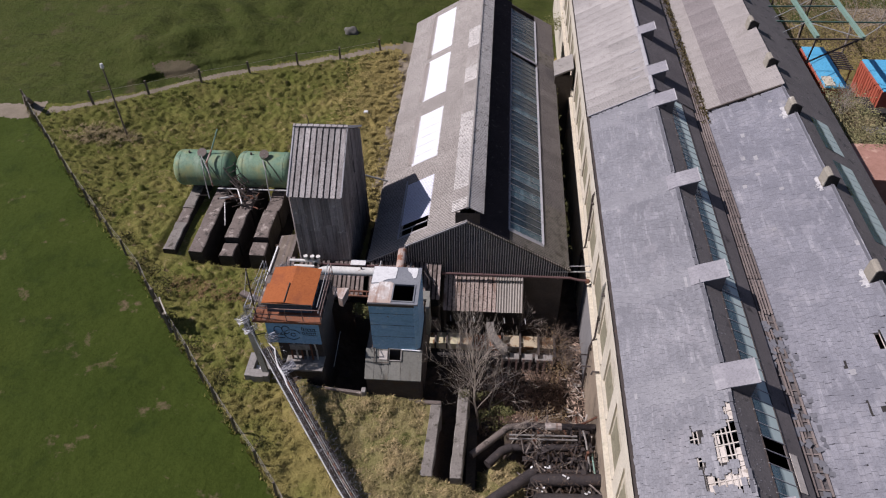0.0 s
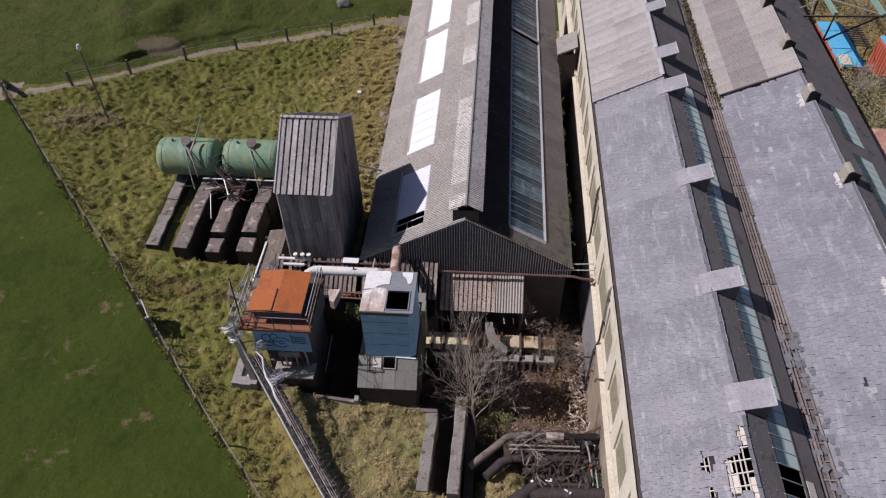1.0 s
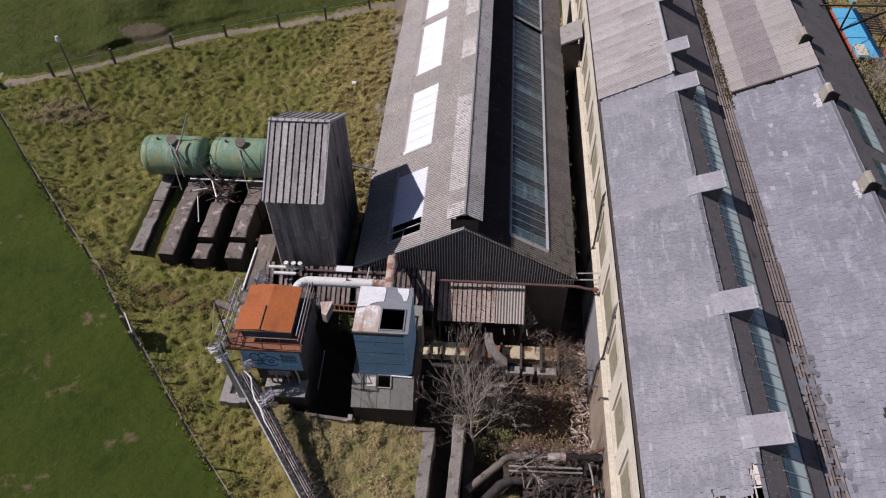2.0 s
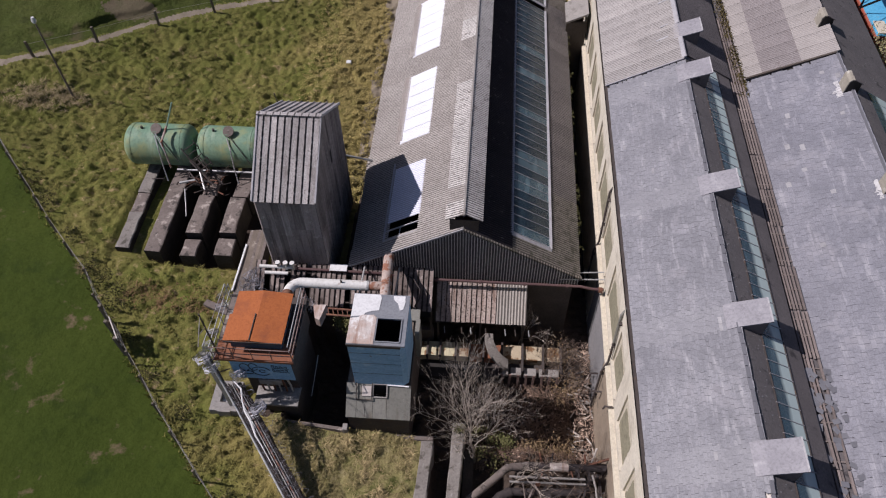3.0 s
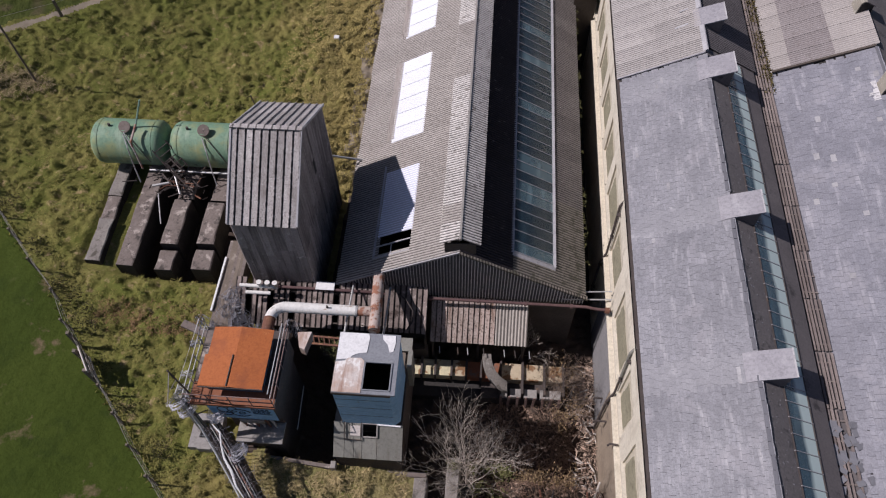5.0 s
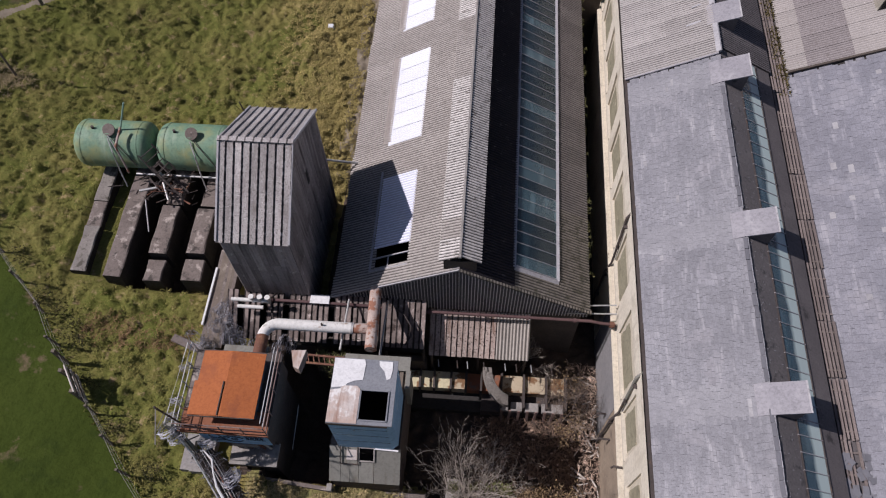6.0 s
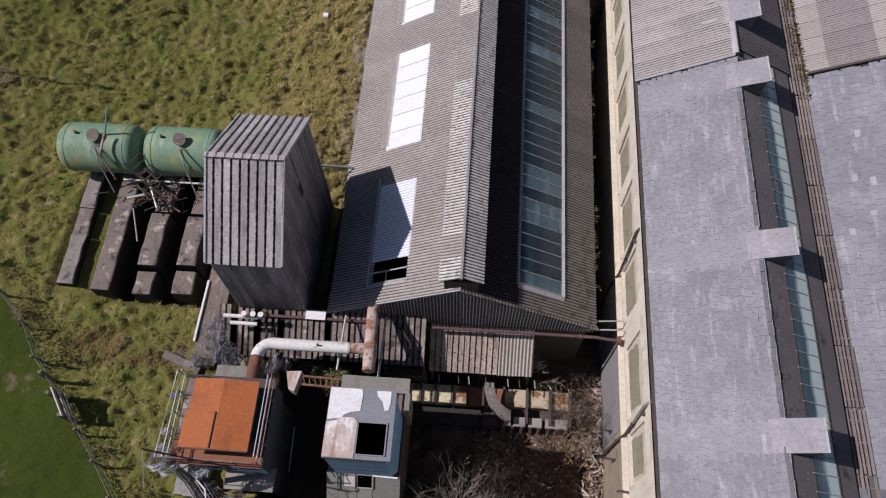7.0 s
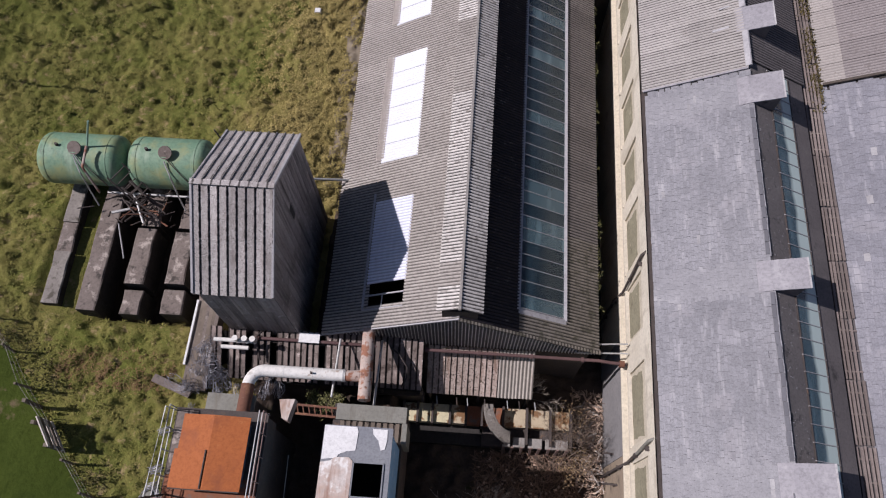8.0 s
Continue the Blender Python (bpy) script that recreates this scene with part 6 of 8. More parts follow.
# ---- razor wire ----
def coil(bm, p, q, r, turns, rnd, wobble=0.05, wire=0.012, squash=0.75):
    p, q = Vector(p), Vector(q)
    d = (q - p).normalized()
    s = d.cross(Vector((0, 0, 1))).normalized()
    u = s.cross(d)
    pts = []
    n = int(turns * 12)
    for k in range(n + 1):
        a = 2 * math.pi * k / 12
        rr = r * (1 + rnd.uniform(-wobble, wobble) * 3)
        pts.append(p.lerp(q, k / n) + rr * (math.cos(a) * s + squash * math.sin(a) * u) + Vector((rnd.uniform(-wobble, wobble), rnd.uniform(-wobble, wobble), rnd.uniform(-wobble, wobble))) * 0.6)
    tube(bm, pts, wire, 3)
    # barbs
    for k in range(0, n, 3):
        c = pts[k]
        e = Vector((rnd.uniform(-1, 1), rnd.uniform(-1, 1), rnd.uniform(-1, 1))).normalized() * 0.03
        f = e.orthogonal().normalized() * 0.008
        bm.faces.new([bm.verts.new(v) for v in (c - e, c + f, c + e, c - f)])


def build_barrier():
    rnd = random.Random(33)
    th = thing("pipe_gantry", "sloping pipe gantry running downhill under razor wire", "gantry")
    line = [(-10.85, -7.45, 8.6), (-10.3, -8.05, 7.5), (-9.6, -8.92, 7.0), (-8.8, -9.95, 6.6), (-7.6, -11.5, 6.1), (-5.55, -14.15, 5.3), (-3.2, -17.2, 5.0)]
    line = [Vector(p) for p in line]
    side = Vector((0.62, 0.38, -0.12))
    for k, (o, r, m) in enumerate(((0.0, 0.045, M_STEEL), (0.16, 0.022, M_DARKIRON), (0.30, 0.035, M_DARKIRON), (0.46, 0.016, M_WHITEPIPE), (0.60, 0.03, M_RUSTPIPE), (0.75, 0.016, M_STEEL), (0.9, 0.03, M_DARKIRON))):
        bm = bmesh.new()
        tube(bm, [p + side * o + Vector((0, 0, -0.05 * k)) for p in line[(0 if k < 2 else 1):]], r, 8)
        part("pipe", bm, m, th, "", True)
    # dark lapped sheets added under the pipes to stand in for shade
    for a, b in zip(line[1:], line[2:]):
        n = max(1, round((b - a).length / 0.9))
        for i in range(n):
            p, q = a.lerp(b, i / n), a.lerp(b, (i + 1.06) / n)
            lo, hi = rnd.uniform(0.0, 0.06), rnd.uniform(0.88, 1.08)
            bm = bmesh.new()
            bm.faces.new([bm.verts.new(v + Vector((0, 0, -0.30 + 0.01 * (i % 2)))) for v in (p + side * lo, q + side * lo, q + side * hi, p + side * hi)])
            bmesh.ops.solidify(bm, geom=bm.faces[:], thickness=0.02)
            part("trough_sheet", bm, M_DARKIRON, th)
    # sheet wall added below the pipes so that they cast a broad shadow
    for a, b in zip(line[1:], line[2:]):
        n = max(4, int((b - a).length / 0.22))
        for i in range(n):
            p = a.lerp(b, (i + 0.5) / n) + side * 0.95
            bm = bmesh.new()
            beam(bm, (p.x, p.y, ground_z(p.x, p.y) - 0.2), (p.x + rnd.uniform(-0.05, 0.05), p.y, p.z - 0.35 + rnd.uniform(-0.25, 0.15)), 0.2, 0.03)
            part("paling", bm, M_DARKIRON, th)
    for a, b in zip(line, line[1:]):
        n = max(1, int((b - a).length / 1.1))
        for i in range(n):
            p = a.lerp(b, (i + 0.5) / n)
            bm = bmesh.new()
            beam(bm, p - side * 0.1 + Vector((0, 0, -0.12)), p + side * rnd.uniform(0.6, 1.05) + Vector((rnd.uniform(-0.15, 0.15), 0, -0.2)), 0.04, 0.04)
            part("cross_bar", bm, M_DARKIRON, th)
    bm = bmesh.new()
    beam(bm, (-10.98, -7.32, 8.9), (-10.32, -8.0, 4.7), 0.32, 0.16)
    part("end_post", bm, M_GREYGREEN, th, "broad grey-green leaning end post")
    wire = thing("razor_wire", "silvery razor wire coils on the gantry", "razor wire")
    for a, b in zip(line[1:], line[2:]):
        for o, r in ((0.12, 0.16), (0.5, 0.24), (0.95, 0.28)):
            bm = bmesh.new()
            coil(bm, a + side * o + Vector((0, 0, 0.15)), b + side * o + Vector((0, 0, 0.15)), r, (b - a).length * 2.8, rnd, 0.18, 0.007)
            part("wire_coil", bm, M_RAZOR, wire)
    for c, r in (((-10.95, -7.45, 9.15), 0.42), ((-10.75, -7.6, 8.55), 0.34), ((-9.72, -7.43, 8.0), 0.38), ((-9.7, -7.5, 7.7), 0.3), ((-8.75, -8.77, 7.0), 0.36), ((-8.8, -8.6, 6.9), 0.3)):
        bm = bmesh.new()
        c = Vector(c)
        coil(bm, c, c + Vector((0.12, -0.1, -0.35)), r, 8, rnd, 0.06, 0.013)
        part("wire_coil", bm, M_RAZOR_NEW, wire)
    bm = bmesh.new()
    pts = [(-9.82, -7.85, 7.5), (-9.5, -8.35, 7.45), (-9.22, -8.85, 7.4), (-8.95, -9.3, 7.35), (-8.72, -9.7, 7.3), (-8.4, -10.25, 7.2), (-8.1, -10.65, 7.0), (-7.6, -11.35, 6.5)]
    tube(bm, [Vector(p) + Vector((rnd.uniform(-0.1, 0.1), rnd.uniform(-0.1, 0.1), 0.12)) for p in pts], [0.02, 0.04, 0.03, 0.045, 0.055, 0.04, 0.025, 0.015], 5)
    part("tape", bm, M_WHITEPATCH, wire, "torn white plastic strip")
    tangle = thing("wire_tangle", "tangle of loose wire on the side roof", "razor wire")
    for k in range(16):
        bm = bmesh.new()
        c = Vector((rnd.uniform(-11.9, -10.0), rnd.uniform(-3.9, -0.4), rnd.uniform(5.6, 6.1)))
        coil(bm, c, c + Vector((rnd.uniform(-0.4, 0.4), rnd.uniform(-0.6, 0.6), rnd.uniform(-0.1, 0.3))), rnd.uniform(0.2, 0.4), 6, rnd, 0.1, 0.008)
        part("wire_coil", bm, M_RAZOR, tangle)
    for x, y, z in ((-10.7, -2.5, 6.05), (-10.3, -2.75, 6.0), (-9.9, -2.6, 5.95), (-9.4, -2.8, 6.0), (-8.9, -2.7, 5.9), (-8.3, -2.75, 5.9), (-8.1, -2.5, 5.9), (-7.65, -2.6, 5.9), (-11.1, -1.9, 6.1), (-11.0, -1.2, 6.2)):
        bm = bmesh.new()
        coil(bm, (x, y, z), Vector((x, y, z)) + Vector((0.25, rnd.uniform(-0.1, 0.1), 0.05)), rnd.uniform(0.22, 0.34), 5, rnd, 0.08, 0.010)
        part("wire_coil", bm, M_RAZOR_NEW if rnd.random() < 0.4 else M_RAZOR, tangle)
    for c in ((-8.9, -3.3, 5.5),):
        bm = bmesh.new()
        coil(bm, c, Vector(c) + Vector((0.2, 0.1, 0.1)), 0.33, 7, rnd, 0.05, 0.012)
        part("wire_coil", bm, M_RAZOR, tangle)
    for c in ((-10.65, -5.2, 9.2), (-10.65, -6.6, 9.3), (-10.7, -7.2, 9.2)):
        bm = bmesh.new()
        coil(bm, c, Vector(c) + Vector((-0.1, 0.25, 0.05)), 0.24, 5, rnd, 0.06, 0.012)
        part("wire_coil", bm, M_RAZOR, tangle)


build_barrier()


# ---- orange-roofed hopper ----
M_SIDERUST = surf("brown_rusted_side", (0.20, 0.135, 0.12), (0.27, 0.19, 0.165), 0.9, 9.0, 0.9, bump=0.3, spots=((0.12, 0.08, 0.07), 1.6, 0.56, 0.12))
def build_orange():
    th = thing("orange_hopper", "blue steel hopper house with a rust-orange roof and railed deck", "hopper")
    bm = bmesh.new()
    box(bm, -9.95, -7.2, -7.42, -4.2, 7.05, 8.72)
    part("body", bm, M_BLUE, th, "faded blue steel body")
    # dark panel added over the east face; its colour stands in for shade
    bm = bmesh.new()
    box(bm, -7.2, -7.17, -7.4, -4.2, 6.9, 8.7)
    part("side_panel", bm, M_DARKIRON, th, "dark panel that carries the shade of the east side")
    bm = bmesh.new()
    box(bm, -9.7, -7.35, -7.0, -4.3, 1.6, 7.05)
    part("base", bm, M_DARKIRON, th)
    # deck in dark iron: the cabin's shadow on it is put into the colour
    bm = bmesh.new()
    box(bm, -10.55, -7.02, -7.5, -4.12, 8.74, 8.84)
    deck = part("deck", bm, M_DARKIRON, th, "steel deck with the cabin's shade in its dark colour")
    bm = bmesh.new()
    box(bm, -10.5, -7.06, -7.49, -6.6, 8.844, 8.856)
    part("deck_plate", bm, M_ORANGE_DULL, deck, "orange-brown rusted deck plate")
    bm = bmesh.new()
    box(bm, -10.5, -9.9, -6.59, -4.2, 8.844, 8.856)
    part("deck_plate", bm, M_CONCRETE, deck, "grey-brown deck plate")
    bm = bmesh.new()
    tube(bm, [(-10.36, -7.3, 8.86), (-10.0, -7.78, 12.8)], 0.035, 6)
    mast = part("mast", bm, M_DARKIRON, th, "thin dark leaning mast")
    bm = bmesh.new()
    tube(bm, [(-10.02, -7.72, 12.62), (-9.87, -8.9, 12.2)], 0.018, 5)
    tube(bm, [(-10.1, -7.6, 11.6), (-9.9, -8.4, 12.36)], 0.015, 5)
    part("arm", bm, M_CONCRETE_PALE, mast, "pale cross arm")
    bm = bmesh.new()
    beam(bm, (-10.55, -7.53, 8.80), (-7.0, -7.53, 8.80), 0.05, 0.14)
    part("kick_plate", bm, M_ORANGE_DULL, deck)
    bm = bmesh.new()
    box(bm, -9.85, -7.6, -6.9, -4.65, 8.86, 9.62)
    part("cabin", bm, M_BLUEDARK, th, "dull blue cabin")
    for k in range(5):
        bm = bmesh.new()
        box(bm, -7.6, -7.56, -6.7 + 0.42 * k, -6.66 + 0.42 * k, 8.9, 9.58)
        part("stiffener", bm, M_DARKIRON, th)
    # two roof leaves meeting at a low ridge
    ridge = -8.75
    for xa, xb, za, zb in ((-9.93, ridge, 9.66, 9.82), (ridge, -7.44, 9.82, 9.66)):
        bm = bmesh.new()
        prism(bm, [(xa, za), (xb, zb), (xb, zb - 0.04), (xa, za - 0.04)], "y", -7.12, -4.48)
        part("roof_leaf", bm, M_ORANGE, th, "rust-orange roof sheet")
    bm = bmesh.new()
    prism(bm, [(-10.02, 9.69), (-8.85, 9.825), (-8.85, 9.855), (-10.02, 9.72)], "y", -7.1, -5.75)
    part("hatch", bm, M_ORANGE, th)
    bm = bmesh.new()
    beam(bm, (-8.84, -7.1, 9.85), (-8.84, -5.75, 9.85), 0.035, 0.03)
    beam(bm, (-10.0, -7.13, 9.68), (-7.45, -7.13, 9.70), 0.04, 0.06)
    part("hatch_edge", bm, M_DARKIRON, th)
    # railing
    posts = [(-10.5, y) for y in (-7.5, -6.7, -5.8, -5.0, -4.2)] + [(-7.0, y) for y in (-7.5, -6.7, -5.8, -5.0, -4.2)] + [(x, -7.5) for x in (-9.6, -8.75, -7.9)]
    for x, y in posts:
        bm = bmesh.new()
        tube(bm, [(x, y, 8.8), (x, y, 9.75)], 0.022, 6)
        part("rail_post", bm, M_STEEL if x < -10 else M_SIDERUST, th)
    for z in (9.32, 9.76):
        for a, b, m in (((-10.5, -7.5), (-10.5, -4.2), M_STEEL), ((-7.0, -7.5), (-7.0, -4.2), M_SIDERUST), ((-10.5, -7.5), (-7.0, -7.5), M_SIDERUST), ((-7.15, -7.3), (-7.15, -4.2), M_STEEL)):
            bm = bmesh.new()
            tube(bm, [(*a, z), (*b, z)], 0.024, 6)
            part("rail", bm, m, th)
    bm = bmesh.new()
    tube(bm, [(-10.72, -7.6, 6.0), (-10.72, -7.55, 9.9), (-10.6, -4.3, 9.9), (-10.6, -4.1, 6.2)], 0.026, 6)
    part("ladder_rail", bm, M_STEEL, th, "bright bent ladder rail")
    bm = bmesh.new()
    box(bm, -9.35, -7.3, -7.95, -6.95, 5.38, 5.5)
    part("ledge", bm, M_CONCRETE_PALE, th, "tan-grey ledge roof")
    bm = bmesh.new()
    box(bm, -9.3, -7.35, -7.85, -7.0, 1.6, 5.38)
    part("ledge_base", bm, M_DARKWOOD, th)
    for k in range(6):
        x = -9.0 + 0.27 * k
        bm = bmesh.new()
        tube(bm, [(x, -7.35, 7.05), (x + 0.05, -7.3, 6.4), (x, -7.2, 5.5)], 0.05, 6)
        part("feed_pipe", bm, M_STEEL if k % 2 else M_RUST, th)
    bm = bmesh.new()
    box(bm, -8.95, -7.9, -7.44, -7.38, 6.55, 6.95)
    part("sign_board", bm, M_CONCRETE_PALE, th)
    # sprayed marks on the blue face
    def stroke(pts, r):
        b = bmesh.new()
        tube(b, [(x, -7.425, z) for x, z in pts], r, 4)
        return part("sprayed_mark", b, M_PAINT_DARK, th)
    for cx, cz, rx, rz in ((-9.35, 8.05, 0.22, 0.3), (-8.95, 8.1, 0.2, 0.3), (-8.65, 7.75, 0.42, 0.38), (-8.6, 7.75, 0.13, 0.12), (-9.3, 7.6, 0.3, 0.14)):
        stroke([(cx + rx * math.cos(a), cz + rz * math.sin(a)) for a in (0.3 + 0.45 * k for k in range(13))], 0.026)
    for row, z in enumerate((8.15, 7.85)):
        for k in range(4):
            x = -8.12 + 0.19 * k
            h = 0.2 if row == 0 and k == 0 else 0.11
            stroke([(x, z), (x + 0.03, z + h), (x + 0.12, z + h * 0.7), (x + 0.1, z - 0.02)], 0.024)
        stroke([(-8.12, z - 0.07), (-7.35, z - 0.09 - 0.03 * row)], 0.02)
    return th


build_orange()
bm = bmesh.new()
beam(bm, (-8.0, -8.26, 4.15), (-5.2, -8.50, 4.15), 0.16, 0.8)
simple("pit_kerb", bm, M_CONCRETE, "weathered concrete kerb along the pit between the hoppers", "kerb")
bm = bmesh.new()
box(bm, -5.19, -4.96, -8.62, -8.3, 3.6, 4.75, 0.02)
simple("kerb_block", bm, M_CONCRETE_PALE, "pale concrete block at the end of the pit kerb", "concrete")
bm = bmesh.new()
tube(bm, [(-6.95, -6.95, 4.6), (-6.78, -5.25, 5.6)], 0.02, 6)
simple("leaning_rod", bm, M_STEEL, "thin pale rod leaning between the hoppers", "rod")
for pts in ([(-2.9, -0.5, 6.05), (-2.5, -0.85, 6.15), (-2.15, -1.3, 5.95), (-2.15, -1.7, 5.7), (-2.38, -2.05, 5.45)],
            [(-8.6, -0.15, 6.15), (-8.78, -0.45, 6.25), (-8.7, -0.95, 6.0), (-8.6, -1.35, 5.75)]):
    bm = bmesh.new()
    tube(bm, pts, 0.045, 6)
    simple("loose_cable", bm, M_BLACKPIPE, "black loose cable looped over the lean-to roof", "cable", "loose cables", True)

slab_frame = bmesh.new()
box(slab_frame, -11.5, -11.1, -8.25, -6.7, 4.6, 5.2)
box(slab_frame, -10.5, -10.2, -8.25, -6.7, 4.6, 5.2)
box(slab_frame, -11.1, -10.5, -8.3, -7.8, 4.6, 5.2)
box(slab_frame, -11.1, -10.5, -7.0, -6.7, 4.6, 5.2)
simple("concrete_surround", slab_frame, M_CONCRETE_PALE, "square concrete surround of a pit beside the hopper", "concrete")
bm = bmesh.new()
box(bm, -11.1, -10.5, -7.7, -7.3, 4.5, 4.95, 0.05)
simple("white_block", bm, M_WHITEPATCH, "white block lying in the concrete pit", "block")


# ---- blue box ----
def build_blue():
    th = thing("blue_hopper", "tall faded blue steel box with a patched white and grey roof", "hopper")
    bm = bmesh.new()
    # body with one chamfered corner
    outline = [(-4.58, -7.15), (-2.35, -7.15), (-2.12, -6.95), (-2.12, -4.85), (-2.35, -4.62), (-4.58, -4.62)]
    inner = [(-4.5, -7.07), (-2.38, -7.07), (-2.2, -6.9), (-2.2, -4.9), (-2.38, -4.7), (-4.5, -4.7)]
    rings = [[bm.verts.new((x, y, z)) for x, y in pts] for pts, z in ((outline, 6.6), (outline, 10.05), (inner, 10.05), (inner, 6.7))]
    for a, b in zip(rings, rings[1:]):
        for k in range(6):
            bm.faces.new((a[k], a[(k + 1) % 6], b[(k + 1) % 6], b[k]))
    bm.faces.new(rings[3])
    bm.faces.new(rings[0][::-1])
    bmesh.ops.recalc_face_normals(bm, faces=bm.faces[:])
    bm.faces.ensure_lookup_table()
    for f in bm.faces[12:19]:
        f.material_index = 1
    body = part("body", bm, M_BLUE, th, "faded blue steel body")
    body.data.materials.append(M_BLACKPIPE)
    for z in (7.6, 8.5, 9.35):
        bm = bmesh.new()
        box(bm, -4.585, -2.35, -7.158, -7.15, z, z + 0.03)
        part("seam", bm, M_BLUEDARK, th)
    bm = bmesh.new()
    box(bm, -4.62, -2.3, -7.2, -7.14, 9.93, 10.1)
    part("top_flange", bm, M_DARKIRON, th)
    # roof around the open hatch
    hx0, hx1, hy0, hy1 = -3.42, -2.35, -7.02, -5.85
    bm = bmesh.new()
    box(bm, -4.6, hx0, -7.18, -4.6, 10.05, 10.15)
    box(bm, hx0, -2.12, hy1, -4.6, 10.05, 10.15)
    box(bm, hx1, -2.12, -7.18, hy1, 10.05, 10.15)
    box(bm, hx0, hx1, -7.18, hy0, 10.05, 10.15)
    roof = part("roof", bm, M_TARGREY, th, "grey roofing")
    bm = bmesh.new()
    for a, b in (((hx0, hy0), (hx1, hy0)), ((hx1, hy0), (hx1, hy1)), ((hx1, hy1), (hx0, hy1)), ((hx0, hy1), (hx0, hy0))):
        beam(bm, (*a, 10.17), (*b, 10.17), 0.05, 0.06)
    part("hatch_rim", bm, M_TARGREY, roof)

    def patch(name, pts, mat, label, z=10.155):
        b = bmesh.new()
        prism(b, pts, "z", z, z + 0.02)
        part(name, b, mat, roof, label)
    patch("white_patch", [(-4.58, -4.63), (-3.42, -4.63), (-3.36, -4.8), (-3.4, -5.45), (-3.72, -5.5), (-3.98, -5.62), (-4.05, -5.75), (-4.58, -5.82)], M_WHITEPATCH, "white coating left on the roof")
    patch("white_patch", [(-2.85, -4.66), (-2.32, -4.66), (-2.3, -5.0), (-2.36, -5.35), (-2.5, -5.4), (-2.62, -5.05), (-2.82, -4.85)], M_WHITEPATCH, "white coating left on the roof")
    patch("stained_plate", [(-4.6, -7.16), (-3.46, -7.16), (-3.46, -5.82), (-3.6, -5.7), (-4.1, -5.72), (-4.25, -5.85), (-4.6, -5.92)], M_RUSTWHITE, "white plate streaked with rust", 10.16)
    # lower part with sloping skirt roof
    bm = bmesh.new()
    box(bm, -4.95, -2.05, -7.1, -3.15, 2.8, 6.55)
    part("base", bm, M_DARKIRON, th)
    rows = [(-4.98, -4.5), (-4.5, -4.1), (-4.1, -3.74), (-3.74, -3.10), (-3.10, -2.0)]
    for i, (a, b) in enumerate(rows):
        spans = [(-7.12, -8.35)] if i != 3 else [(-7.6, -8.35)]
        for ya, yb in spans:
            za, zb = (6.62 - (-7.12 - y) * 0.86 for y in (ya, yb))
            bm = bmesh.new()
            prism(bm, [(ya, za), (yb, zb), (yb, zb - 0.06), (ya, za - 0.06)], "x", a + 0.008, b - 0.008)
            part("skirt_sheet", bm, M_GREYGREEN, th, "grey-green sheeting")
    bm = bmesh.new()
    for a, b in (((-3.74, -7.14), (-3.74, -7.62)), ((-3.10, -7.14), (-3.10, -7.62)), ((-3.74, -7.62), (-3.10, -7.62)), ((-3.74, -7.16), (-3.10, -7.16))):
        pa = (a[0], a[1], 6.66 - (-7.12 - a[1]) * 0.86)
        pb = (b[0], b[1], 6.66 - (-7.12 - b[1]) * 0.86)
        beam(bm, pa, pb, 0.06, 0.07)
    part("skirt_opening_frame", bm, M_CONCRETE_PALE, th, "pale frame of an open light")
    bm = bmesh.new()
    prism(bm, [(-7.25, 6.58), (-7.6, 6.28), (-7.6, 6.24), (-7.25, 6.54)], "x", -4.25, -3.82)
    part("light_pane", bm, M_ROOFLIGHT_OLD, th)
    bm = bmesh.new()
    for x in (-3.78, -4.5):
        beam(bm, (x, -7.12, 6.72), (x, -7.75, 6.2), 0.035, 0.035)
    beam(bm, (-4.5, -7.75, 6.2), (-3.75, -7.75, 6.2), 0.035, 0.035)
    part("light_frame", bm, M_DARKIRON, th)
    bm = bmesh.new()
    box(bm, -4.9, -2.08, -8.3, -7.1, 2.8, 5.5)
    part("skirt_wall", bm, M_BLACKPIPE, th)
    bm = bmesh.new()
    beam(bm, (-3.1, -7.18, 6.64), (-2.1, -7.2, 6.62), 0.06, 0.05)
    part("flashing", bm, M_WHITEPATCH, th)
    # rear slab and fringe
    bm = bmesh.new()
    box(bm, -4.78, -1.92, -3.86, -3.22, 6.86, 7.0)
    part("rear_slab", bm, M_GREYGREEN, th, "grey slab behind the box")
    for k in range(11):
        x = -4.6 + 0.25 * k
        bm = bmesh.new()
        box(bm, x, x + 0.16, -4.6, -3.87, 6.75 + 0.02 * (k % 3), 6.84)
        part("fringe_board", bm, M_BOARD, th)
    bm = bmesh.new()
    box(bm, -2.05, -1.85, -4.7, -3.9, 5.0, 7.2)
    part("side_bracket", bm, M_GREYGREEN, th)
    return th


build_blue()


def lattice(name, p, q, label, mat=None, w=0.36):
    th = thing(name, label, "girder")
    p, q = Vector(p), Vector(q)
    d = (q - p).normalized()
    s = d.cross(Vector((0, 0, 1))).normalized() * w / 2
    for k in (-1, 1):
        bm = bmesh.new()
        beam(bm, p + s * k, q + s * k, 0.09, 0.09)
        part("flange", bm, mat or M_RUST, th)
    n = max(2, int((q - p).length / 0.22))
    for k in range(n):
        bm = bmesh.new()
        a, b = p.lerp(q, k / n), p.lerp(q, (k + 0.5) / n)
        beam(bm, a - s, b + s, 0.04, 0.04)
        part("lacing", bm, mat or M_RUST, th)
    return th


